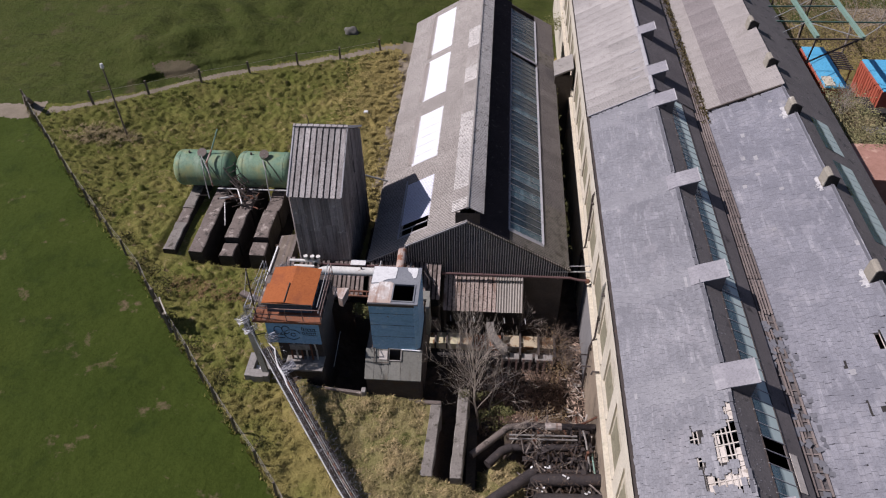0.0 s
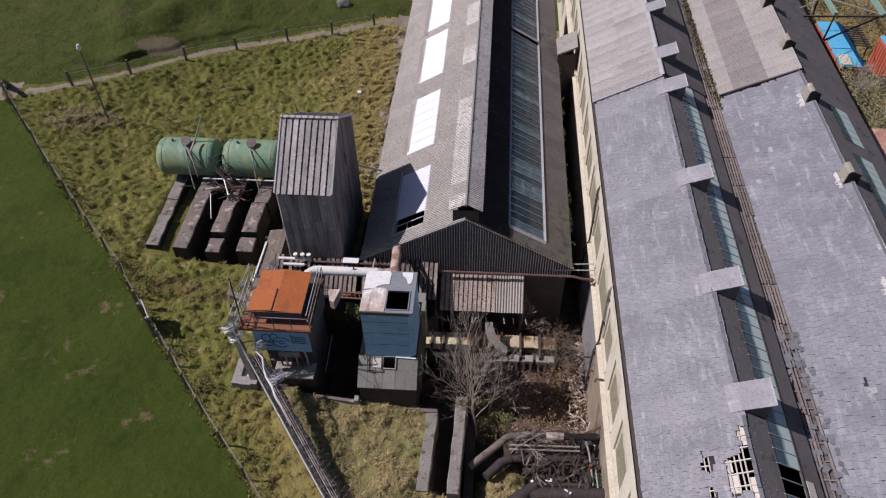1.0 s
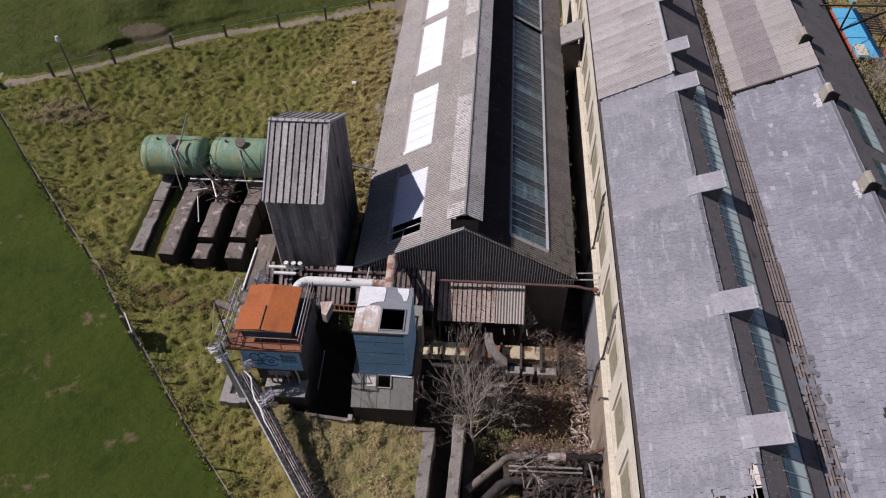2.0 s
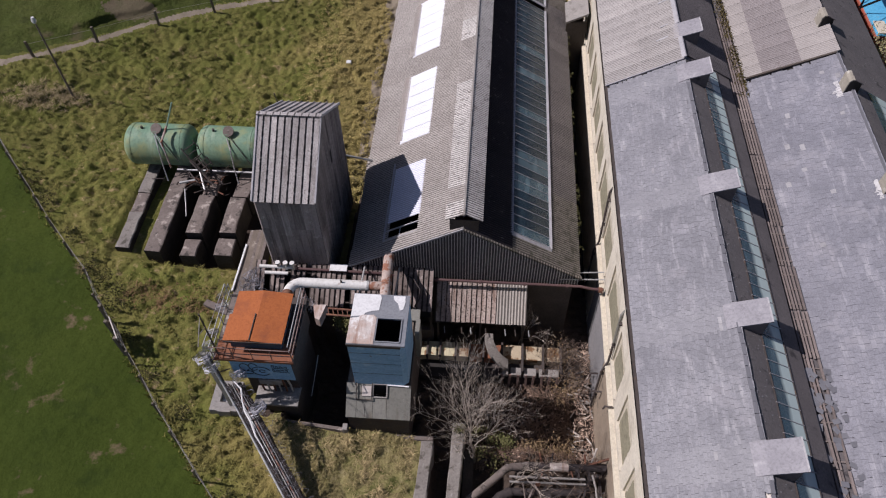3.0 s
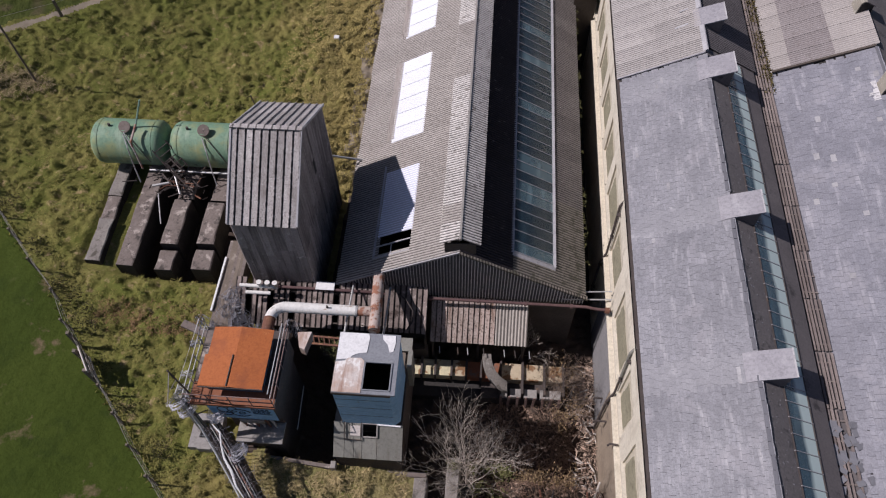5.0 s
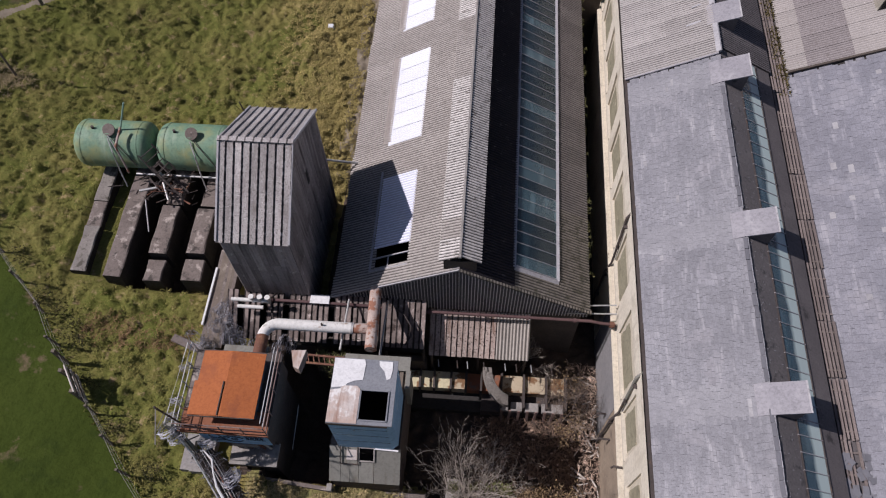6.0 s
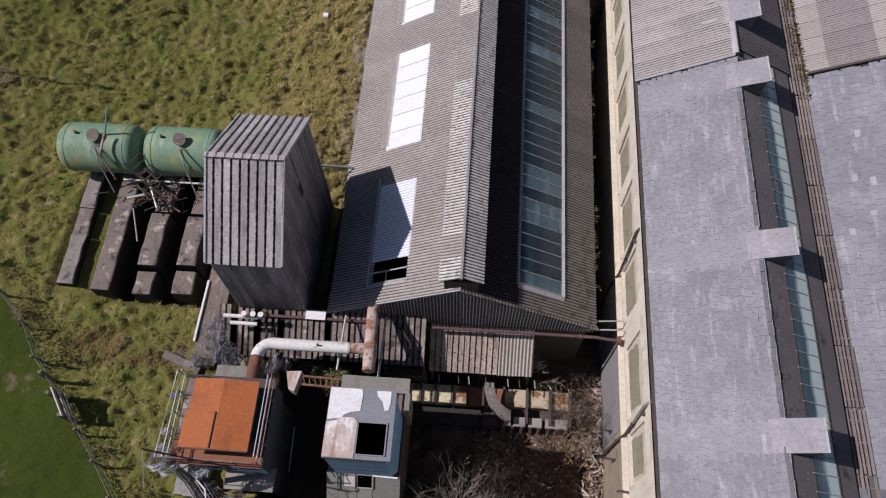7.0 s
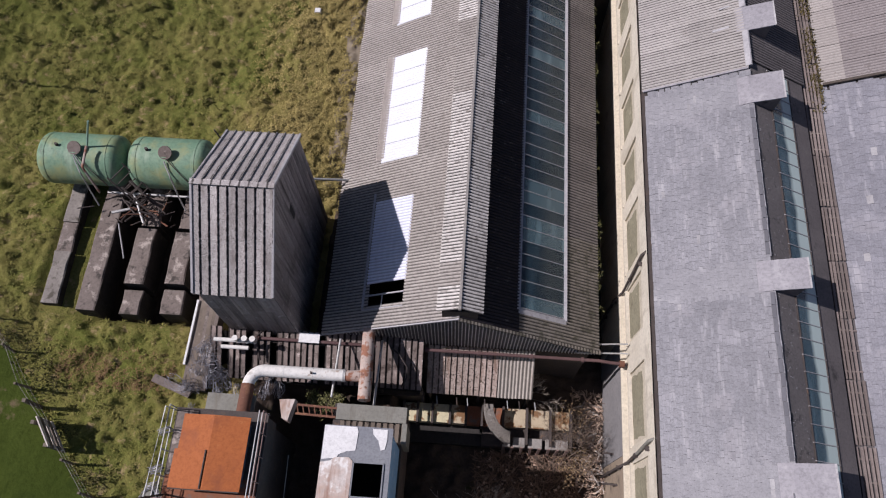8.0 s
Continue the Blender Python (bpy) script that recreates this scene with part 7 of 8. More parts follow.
lattice("rusty_girder", (-6.45, -3.55, 6.9), (-4.8, -3.6, 6.9), "rusty lattice girder between the two hoppers")
bm = bmesh.new()
prism(bm, [(-7.2, -3.2), (-6.55, -3.15), (-6.75, -4.05), (-7.0, -3.95)], "z", 6.3, 6.9)
simple("chute", bm, M_RUSTWHITE, "small rust-stained metal chute", "chute")
bm = bmesh.new()
box(bm, -10.2, -8.2, -4.05, -3.1, 6.7, 6.85)
simple("rear_platform", bm, M_GREYGREEN, "grey platform behind the orange-roofed hopper", "platform")
bm = bmesh.new()
box(bm, -10.1, -8.3, -4.0, -3.2, 3.5, 6.69)
simple("dark_plinth", bm, M_DARKWOOD, "dark masonry plinth under the rear platform", "plinth")


# ---- tanks on concrete cradles ----
def build_tank(x0, x1):
    th = thing("storage_tank", "algae-stained green horizontal steel storage tank", "tank", group="green tanks")
    cy, cz, r = 7.42, 6.95, 1.2
    bm = bmesh.new()
    pts = [(x0 + 0.55 * (1 - math.cos(radians(90 * k / 7))), cy, cz) for k in range(8)]
    rs = [max(0.03, r * math.sin(radians(90 * k / 7))) for k in range(8)]
    mid = [((x0 + 0.55) + (x1 - x0 - 1.10) * k / 6, cy, cz) for k in range(1, 6)]
    pts2 = [(x1 - 0.55 + 0.55 * math.sin(radians(90 * k / 7)), cy, cz) for k in range(8)]
    rs2 = [max(0.03, r * math.cos(radians(90 * k / 7))) for k in range(8)]
    tube(bm, pts + mid + pts2, rs + [r] * 5 + rs2, 40)
    part("shell", bm, M_TANK, th, "green painted shell", True)
    for x in (x0 + 0.6, x1 - 0.7):
        bm = bmesh.new()
        tube(bm, [(x, cy, cz), (x + 0.07, cy, cz)], r + 0.018, 40)
        part("band", bm, M_TANK, th, "", True)
    xm = 0.5 * (x0 + x1) + 0.05
    bm = bmesh.new()
    tube(bm, [(xm, cy - 0.15, cz + 1.1), (xm, cy - 0.2, cz + 1.38)], 0.25, 16)
    hatch = part("manhole", bm, M_TANK, th)
    bm = bmesh.new()
    tube(bm, [(xm + 0.06, cy - 0.2, cz + 1.39), (xm + 0.06, cy - 0.24, cz + 1.45)], 0.31, 18)
    part("cover", bm, M_CONCRETE, hatch, "grey manhole cover")
    bm = bmesh.new()
    tube(bm, [(xm - 0.9, cy, cz + 1.15), (xm - 0.9, cy, cz + 1.35)], 0.07, 8)
    part("nozzle", bm, M_DARKIRON, th)
    bm = bmesh.new()
    tube(bm, [(xm + 0.0, cy - 0.55, cz + 1.2), (xm + 0.25, cy - 1.1, cz + 0.75), (xm + 0.3, cy - 1.45, cz - 0.4), (xm + 0.45, cy - 1.8, cz - 1.2)], 0.035, 6)
    part("drain_pipe", bm, M_STEEL, th)
    bm = bmesh.new()
    tube(bm, [(xm + 0.15, cy - 0.5, cz + 1.25), (xm + 0.75, cy - 1.0, cz + 0.8), (xm + 1.3, cy - 1.35, cz + 0.0)], 0.022, 6)
    part("cable", bm, M_DARKIRON, th)
    return th


build_tank(-20.12, -15.95)
build_tank(-15.85, -11.85)


def plinth(x0, x1, y0, y1, top, mat=None, seed=0, lean=0.0):
    rnd = random.Random(seed)
    bm = bmesh.new()
    n = max(2, int((y1 - y0) / 0.6))
    box_y = [y0 + (y1 - y0) * k / n for k in range(n + 1)]
    rows = []
    for y in box_y:
        j = [rnd.uniform(-0.03, 0.03) for _ in range(4)]
        o = lean * (y - y0)
        rows.append([bm.verts.new(p) for p in ((x0 + o + j[0], y, top - 1.6), (x0 + o + j[0], y, top + j[1] - 0.05), (x0 + o + 0.05 + j[0], y, top + j[1]), (x1 + o - 0.05 + j[2], y, top + j[3]), (x1 + o + j[2], y, top - 0.05), (x1 + o + j[2], y, top - 1.6))])
    for a, b in zip(rows, rows[1:]):
        for k in range(5):
            # sides take the dark material that carries their shade, tops the plain one
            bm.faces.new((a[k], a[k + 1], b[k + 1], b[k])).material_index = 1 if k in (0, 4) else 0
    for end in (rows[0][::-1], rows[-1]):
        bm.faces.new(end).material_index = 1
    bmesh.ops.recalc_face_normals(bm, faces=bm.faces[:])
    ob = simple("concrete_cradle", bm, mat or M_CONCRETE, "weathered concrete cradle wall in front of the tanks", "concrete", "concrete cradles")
    ob.data.materials.append(M_CRADLE_SHADE)
    return ob


plinth(-19.0, -18.25, 0.65, 3.2, 5.70, M_KERB, seed=1, lean=-0.02)
plinth(-19.06, -18.3, 3.22, 4.7, 5.62, seed=11, lean=-0.02)
plinth(-19.1, -18.34, 4.72, 8.5, 5.68, M_KERB, seed=12)
plinth(-17.3, -16.4, 0.4, 8.5, 5.82, seed=2)
plinth(-15.4, -14.5, 0.4, 1.55, 5.55, seed=3)
plinth(-15.35, -14.45, 1.75, 4.5, 5.9, seed=4)
plinth(-15.35, -14.45, 4.75, 8.5, 5.6, seed=5)
plinth(-13.55, -12.55, 0.5, 1.65, 5.6, seed=6)
plinth(-13.5, -12.6, 1.85, 4.4, 5.92, seed=7)
plinth(-13.5, -12.6, 4.7, 8.5, 5.65, seed=8)


def build_wreck():
    """Collapsed ladders, pipes and bars between the tanks."""
    rnd = random.Random(77)
    th = thing("collapsed_pipework", "heap of collapsed ladders and pipes against the tanks", "scrap")
    def lad(p, q, w, n):
        p, q = Vector(p), Vector(q)
        s = (q - p).cross(Vector((0.2, 0.1, 1))).normalized() * w / 2
        for k in (-1, 1):
            b = bmesh.new()
            beam(b, p + s * k, q + s * k, 0.06, 0.05)
            part("stile", b, M_DARKIRON, th)
        for k in range(n):
            b = bmesh.new()
            c = p.lerp(q, (k + 0.5) / n)
            beam(b, c - s, c + s, 0.035, 0.035)
            part("rung", b, M_DARKIRON, th)
    lad((-15.95, 6.3, 8.1), (-14.9, 5.6, 6.9), 0.95, 5)
    lad((-15.6, 6.0, 7.4), (-14.4, 5.2, 6.2), 0.5, 6)
    lad((-15.9, 6.2, 7.0), (-14.2, 5.0, 6.2), 0.45, 7)
    for _ in range(62):
        a = Vector((rnd.gauss(-15.3, 0.75), rnd.uniform(4.7, 6.3), rnd.uniform(5.7, 6.5)))
        d = Vector((rnd.uniform(-1, 1), rnd.uniform(-0.9, 0.5), rnd.uniform(-0.25, 0.5)))
        d = d.normalized() * rnd.uniform(0.25, 0.85)
        b = bmesh.new()
        tube(b, [a, a + d], rnd.choice([0.02, 0.03, 0.045]), 6)
        part("bar", b, rnd.choice([M_DARKIRON, M_DARKIRON, M_DARKIRON, M_BLACKPIPE, M_BLACKPIPE, M_RUST]), th)
    for p, q, r, m in (((-17.0, 6.1, 6.25), (-11.5, 6.05, 6.3), 0.055, M_STEEL), 
                       ((-16.1, 5.7, 6.5), (-15.3, 4.9, 6.3), 0.04, M_DARKIRON),
                       ((-17.45, 7.4, 8.2), (-16.7, 7.7, 9.9), 0.045, M_MINT), ((-15.6, 6.0, 6.6), (-14.95, 4.6, 6.25), 0.055, M_STEEL),
                       ((-17.24, 7.2, 8.6), (-17.42, 6.35, 8.15), 0.06, M_RUSTPIPE), ((-17.42, 6.35, 8.15), (-17.2, 5.9, 6.6), 0.05, M_RUSTPIPE), ((-17.9, 6.9, 8.3), (-17.3, 6.1, 7.5), 0.03, M_STEEL),
                       ((-16.55, 5.05, 6.25), (-15.65, 5.33, 6.25), 0.07, M_STEEL), ((-15.97, 4.4, 6.5), (-15.7, 3.0, 5.75), 0.035, M_STEEL)):
        b = bmesh.new()
        tube(b, [p, q], r, 8)
        part("pipe", b, m, th)
    return th


build_wreck()


# ---- yard ----
def kerb_wall(x0, x1, y0, y1, top, seed, skew=0.0):
    rnd = random.Random(seed)
    bm = bmesh.new()
    n = 8
    rows = []
    for k in range(n + 1):
        y = y0 + (y1 - y0) * k / n
        j = [rnd.uniform(-0.025, 0.025) + skew * (y - y0) for _ in range(2)] + [rnd.uniform(-0.025, 0.025)]
        o = skew * (y - y0)
        rows.append([bm.verts.new(p) for p in ((x0 + j[0], y, 1.0), (x0 + j[0], y, top - 0.04), (x0 + o + 0.04, y, top + j[2] * 0.5), (x1 + o - 0.04, y, top - j[2] * 0.4), (x1 + j[1], y, top - 0.04), (x1 + j[1], y, 1.0))])
    for a, b in zip(rows, rows[1:]):
        for k in range(5):
            bm.faces.new((a[k], a[k + 1], b[k + 1], b[k]))
    bm.faces.new(rows[0])
    bm.faces.new(rows[-1])
    bmesh.ops.recalc_face_normals(bm, faces=bm.faces[:])
    return simple("channel_wall", bm, M_KERB, "long grey concrete channel wall in the yard", "wall", "channel walls")


kerb_wall(-1.70, -1.12, -12.75, -8.55, 3.86, 1, 0.045)
kerb_wall(-0.24, 0.34, -12.88, -7.6, 4.02, 2, 0.035)
bm = bmesh.new()
box(bm, -6.9, -0.96, -8.54, -8.30, 2.4, 3.92, 0.03)
simple("yard_edge_wall", bm, M_CONCRETE, "low concrete edge below the blue hopper", "wall")
# dark strips between and beside the walls stand in for their shade
bm = bmesh.new()
box(bm, 0.52, 1.0, -13.0, -8.2, 1.0, 2.2)
box(bm, -0.94, -0.33, -13.0, -8.4, 0.4, 1.2)
simple("channel_bed", bm, M_DARKWOOD, "dark bed of the channel with the walls' shade in its colour", "channel")


def build_bins():
    th = thing("settling_bins", "row of rusty open bins under the lean-to", "bins")
    rnd = random.Random(14)
    bm = bmesh.new()
    box(bm, 1.3, 5.5, -3.7, -1.95, 0.2, 1.55)
    part("base", bm, M_DARKIRON, th)
    # left base is near black: the hopper's shadow over it is in the colour
    bm = bmesh.new()
    box(bm, -2.5, 1.29, -3.7, -1.95, 0.2, 1.3)
    part("base", bm, M_BLACK, th)
    edges = [-2.45, -1.78, -1.08, -0.25, 0.5, 1.25, 2.25, 3.35, 4.45, 5.4]
    kinds = [M_CREAMPANEL, M_CREAMPANEL, M_CREAMPANEL, M_RUSTCREAM, M_ORANGE_DULL, M_ORANGE_DULL, M_RUSTCREAM, M_RUSTCREAM, M_RUSTCREAM]
    for k, (a, b) in enumerate(zip(edges, edges[1:])):
        m = bmesh.new()
        box(m, a + 0.06, b - 0.06, -2.85, -2.0, 1.55, 2.0 + rnd.uniform(0, 0.1))
        part("bin_face", m, kinds[k], th, "stained cream panel" if k in (0, 1, 6, 7, 8) else "")
    for x in edges:
        m = bmesh.new()
        box(m, x - 0.05, x + 0.05, -3.65 if x > 1.3 else -2.93, -1.95, 1.5, 2.25)
        part("rib", m, M_DARKIRON, th)
    for a, b in ((2.25, 2.62), (2.75, 3.3), (3.45, 4.1), (4.25, 5.3)):
        m = bmesh.new()
        box(m, a, b, -3.75, -3.3, 1.75, 2.0, 0.02)
        part("cover_slab", m, M_CONCRETE_PALE, th, "grey cover slab")
    m = bmesh.new()
    ring = None
    for k in range(17):
        a = radians(-92 + 105 * k / 16)
        x, y, z = 2.35 - 0.85 * math.cos(a + radians(92)), -2.1 - 1.28 * math.sin(radians(90) * k / 16), 3.3 - 0.85 * k / 16
        d = Vector((0.85 * math.sin(a + radians(92)), -1.3 * math.cos(radians(90) * k / 16), 0)).normalized()
        n = Vector((-d.y, d.x, 0)) * (0.22 + 0.06 * k / 16)
        c = Vector((x, y, z))
        now = [m.verts.new(v) for v in (c - n, c - n * 0.92 + Vector((0, 0, 0.05)), c + n * 0.92 + Vector((0, 0, 0.05)), c + n, c + n - Vector((0, 0, 0.22)), c - n - Vector((0, 0, 0.22)))]
        if ring:
            for j in range(6):
                m.faces.new((ring[j], ring[(j + 1) % 6], now[(j + 1) % 6], now[j]))
        else:
            m.faces.new(now)
        ring = now
    m.faces.new(ring[::-1])
    bmesh.ops.recalc_face_normals(m, faces=m.faces[:])
    part("bent_duct", m, M_KERB, th, "bent grey sheet duct")
    for k in range(9):
        x = -1.6 + 0.75 * k + rnd.uniform(-0.2, 0.2)
        m = bmesh.new()
        beam(m, (x, -1.95, 3.6), (x + 0.05, -2.3, 3.5), 0.04, 0.04)
        part("bracket", m, M_STEEL if k % 2 else M_DARKIRON, th)
    for k in range(8):
        x = 2.3 + 0.42 * k
        m = bmesh.new()
        beam(m, (x, -3.75, 2.0), (x + rnd.uniform(-0.1, 0.1), -3.95, 0.6), 0.12, 0.06)
        part("stave", m, M_SIDERUST, th)
    return th


M_CREAMPANEL = surf("cream_bin_panel", (0.60, 0.545, 0.37), (0.50, 0.45, 0.29), 0.9, 7.0, 0.85, bump=0.3, spots=((0.22, 0.12, 0.06), 2.2, 0.56, 0.06))
M_RUSTCREAM = surf("stained_cream_panel", (0.50, 0.42, 0.30), (0.40, 0.33, 0.23), 0.9, 7.0, 0.85, bump=0.3,
                   spots=((0.20, 0.11, 0.055), 1.5, 0.50, 0.06), spots2=((0.11, 0.07, 0.045), 2.6, 0.60, 0.06))
build_bins()


def build_pipe_bank():
    th = thing("pipe_bank", "bank of derelict dark pipes and valves across the yard", "pipes")
    rnd = random.Random(51)

    def run(name, pts, r, mat, label=""):
        b = bmesh.new()
        tube(b, pts, r, 12)
        return part(name, b, mat, th, label, True)
    run("pipe", [(3.5, -9.25, 3.4), (7.25, -9.2, 3.45)], 0.17, M_BLACKPIPE)
    for y, z, r, m in ((-9.72, 3.35, 0.055, M_CONCRETE_PALE), (-9.98, 3.4, 0.05, M_CONCRETE_PALE)):
        run("thin_pipe", [(2.7, y - 0.05, z - 0.1), (6.2, y, z)], r, m, "pale thin pipe")
    run("pipe", [(2.5, -10.45, 3.1), (6.3, -10.3, 3.2)], 0.19, M_BLACKPIPE)
    run("pipe", [(3.4, -11.0, 3.0), (7.2, -10.9, 3.05)], 0.15, M_BLACKPIPE)
    run("pipe", [(3.7, -11.7, 3.1), (7.2, -11.6, 3.15)], 0.12, M_BLACKPIPE)
    run("pipe", [(3.7, -12.35, 3.35), (7.3, -12.2, 3.4)], 0.32, M_BLACKPIPE)
    run("pipe", [(4.1, -13.3, 3.3), (7.3, -13.2, 3.35)], 0.26, M_BLACKPIPE)
    run("outfall_pipe", [(3.95, -12.0, 3.45), (2.3, -13.3, 3.45), (-1.5, -16.4, 3.5)], 0.30, M_BLACKPIPE, "wide dark outfall pipe")
    run("elbow_pipe", [(0.75, -11.05, 3.15), (1.8, -10.1, 3.2), (2.6, -9.35, 3.25), (3.6, -9.25, 3.4)], 0.19, M_CONCRETE, "brown-grey branch pipe")
    run("elbow_pipe", [(1.6, -11.5, 3.1), (2.3, -10.7, 3.1), (2.8, -10.45, 3.1)], 0.24, M_BLACKPIPE)
    for k in range(26):
        x, y = rnd.uniform(3.2, 7.1), rnd.uniform(-13.0, -9.2)
        kind = rnd.random()
        if kind < 0.4:
            run("valve", [(x, y, 3.1), (x, y, 3.5 + rnd.uniform(0, 0.35))], rnd.uniform(0.07, 0.14), rnd.choice([M_BLACKPIPE, M_RUST, M_BLACKPIPE]))
        elif kind < 0.8:
            run("cross_pipe", [(x, y, 3.35), (x + rnd.uniform(-0.15, 0.15), y + rnd.uniform(-1.0, 1.0), 3.35 + rnd.uniform(-0.1, 0.2))], rnd.uniform(0.03, 0.08), rnd.choice([M_BLACKPIPE, M_BLACKPIPE, M_RUST]))
        else:
            run("flange", [(x, y, 3.3), (x + 0.07, y, 3.3)], rnd.uniform(0.22, 0.3), M_BLACKPIPE)
    for x in (4.0, 6.35, 6.9):
        b = bmesh.new()
        beam(b, (x, -13.4, 2.95), (x, -9.1, 3.0), 0.14, 0.14)
        part("bearer", b, M_BLACKPIPE, th)
        for y in (-13.0, -11.2, -9.4):
            b = bmesh.new()
            box(b, x - 0.08, x + 0.08, y - 0.08, y + 0.08, 0.6, 2.95)
            part("leg", b, M_BLACKPIPE, th)
    run("upright_pipe", [(6.75, -11.7, 3.3), (6.6, -10.2, 3.7), (6.45, -9.7, 3.9)], 0.05, M_CONCRETE_PALE, "pale bent pipe")
    run("upright_pipe", [(7.0, -11.9, 3.2), (6.85, -10.6, 3.6)], 0.045, M_MINT)
    run("upright_pipe", [(6.3, -9.0, 3.2), (7.25, -9.0, 4.2)], 0.06, M_RUST)
    # white lagging left on the top pipe and scraps of it about
    b = bmesh.new()
    tube(b, [(4.55, -9.24, 3.41), (5.42, -9.23, 3.42)], 0.19, 10)
    part("lagging", b, M_RUSTWHITE, th, "peeling white lagging")
    for p in ((4.2, -13.0, 3.6), (5.6, -12.2, 3.72), (6.5, -13.1, 3.62), (4.6, -11.5, 3.25), (3.9, -11.95, 3.66)):
        b = bmesh.new()
        for k in range(3):
            c = Vector(p) + Vector((rnd.uniform(-0.2, 0.2), rnd.uniform(-0.12, 0.12), 0))
            beam(b, c, c + Vector((rnd.uniform(-0.2, 0.2), rnd.uniform(-0.12, 0.12), 0.04)), 0.07, 0.03)
        part("lagging_scrap", b, M_WHITEPATCH, th, "scrap of white lagging")
    # rows of short rods across the middle of the bank
    for row in range(2):
        for k in range(14):
            b = bmesh.new()
            x = 4.0 + 0.2 * k
            y = -11.2 - 0.45 * row
            beam(b, (x, y, 3.1), (x + rnd.uniform(-0.03, 0.03), y - 0.38, 3.3), 0.05, 0.05)
            part("rod", b, M_BLACKPIPE if k % 4 else M_CONCRETE, th)
    # broken lagging, rods and plates thrown over the pipes
    for k in range(110):
        x, y = rnd.uniform(3.3, 7.1), rnd.uniform(-13.2, -9.2)
        a = rnd.uniform(0, math.pi)
        l = rnd.uniform(0.12, 0.6)
        b = bmesh.new()
        z = rnd.uniform(3.15, 3.6)
        beam(b, (x - l * math.cos(a), y - l * math.sin(a), z - rnd.uniform(0, 0.25)), (x + l * math.cos(a), y + l * math.sin(a), z), rnd.choice([0.02, 0.03, 0.05, 0.08]), 0.02)
        part("scrap_piece", b, rnd.choice([M_BLACKPIPE, M_DARKWOOD, M_BLACKPIPE, M_BLACKPIPE, M_DARKWOOD, M_CONCRETE, M_BOARD]), th)
    b = bmesh.new()
    box(b, 3.0, 7.29, -13.4, -9.0, 0.2, 1.2)
    part("bed", b, M_DIRT, th)
    return th


build_pipe_bank()


# ---- downpipes and fittings on the mill wall ----
def downpipe(y, z0, mat_low, mat_top, label):
    th = thing("downpipe", label, "pipe", group="wall downpipes")
    bm = bmesh.new()
    tube(bm, [(7.08, y, z0), (7.08, y, 4.6), (7.28, y + 0.1, 5.3), (7.3, y + 0.25, 6.9)], 0.06, 8)
    part("lower_length", bm, mat_low, th)
    bm = bmesh.new()
    tube(bm, [(7.3, y + 0.25, 6.9), (7.31, y + 0.45, 8.9), (7.5, y + 0.5, 9.38)], 0.065, 8)
    part("upper_length", bm, mat_top, th)
    for z in (2.0, 4.3, 6.6, 8.5):
        bm = bmesh.new()
        o = 0.0 if z < 5 else 0.22
        box(bm, 7.02 + o, 7.2 + o, y - 0.09 + o, y + 0.09 + o, z, z + 0.06)
        part("bracket", bm, mat_low, th)
    return th


downpipe(-4.65, 0.3, M_DARKIRON, M_GREYGREEN, "cast-iron downpipe, grey-green at the top, on the wall")
downpipe(2.85, 0.3, M_DARKIRON, M_DARKIRON, "black cast-iron downpipe on the cream wall")
for y, z, l in ((-5.3, 3.6, 0.6), (-9.0, 3.4, 0.5), (-3.9, 2.9, 0.45), (-6.9, 5.2, 0.3)):
    bm = bmesh.new()
    tube(bm, [(7.35, y, z), (7.3 - l, y + 0.05, z - 0.05), (7.25 - l, y + 0.05, z - 0.3)], 0.05, 6)
    simple("pipe_stub", bm, M_DARKIRON, "dark rusty pipe stub sticking out of the mill wall", "pipe", "wall pipe stubs")
bm = bmesh.new()
prism(bm, [(5.85, 7.0), (7.3, 7.7), (7.3, 7.55), (5.85, 6.85)], "y", 20.6, 22.9)
simple("link_roof", bm, M_CONCRETE_PALE, "small sloping roof linking shed and mill", "roof")
bm = bmesh.new()
box(bm, 5.9, 7.28, 20.7, 20.9, 0.0, 6.9)
box(bm, 5.9, 7.28, 22.6, 22.8, 0.0, 6.9)
simple("link_wall", bm, M_DARKWOOD, "dark side walls under the link roof", "wall")


# ---- trees and brush ----
M_BARK_TAN = surf("tan_bark", (0.22, 0.17, 0.135), (0.16, 0.12, 0.095), 2.0, 14.0, 0.9, bump=0.2)


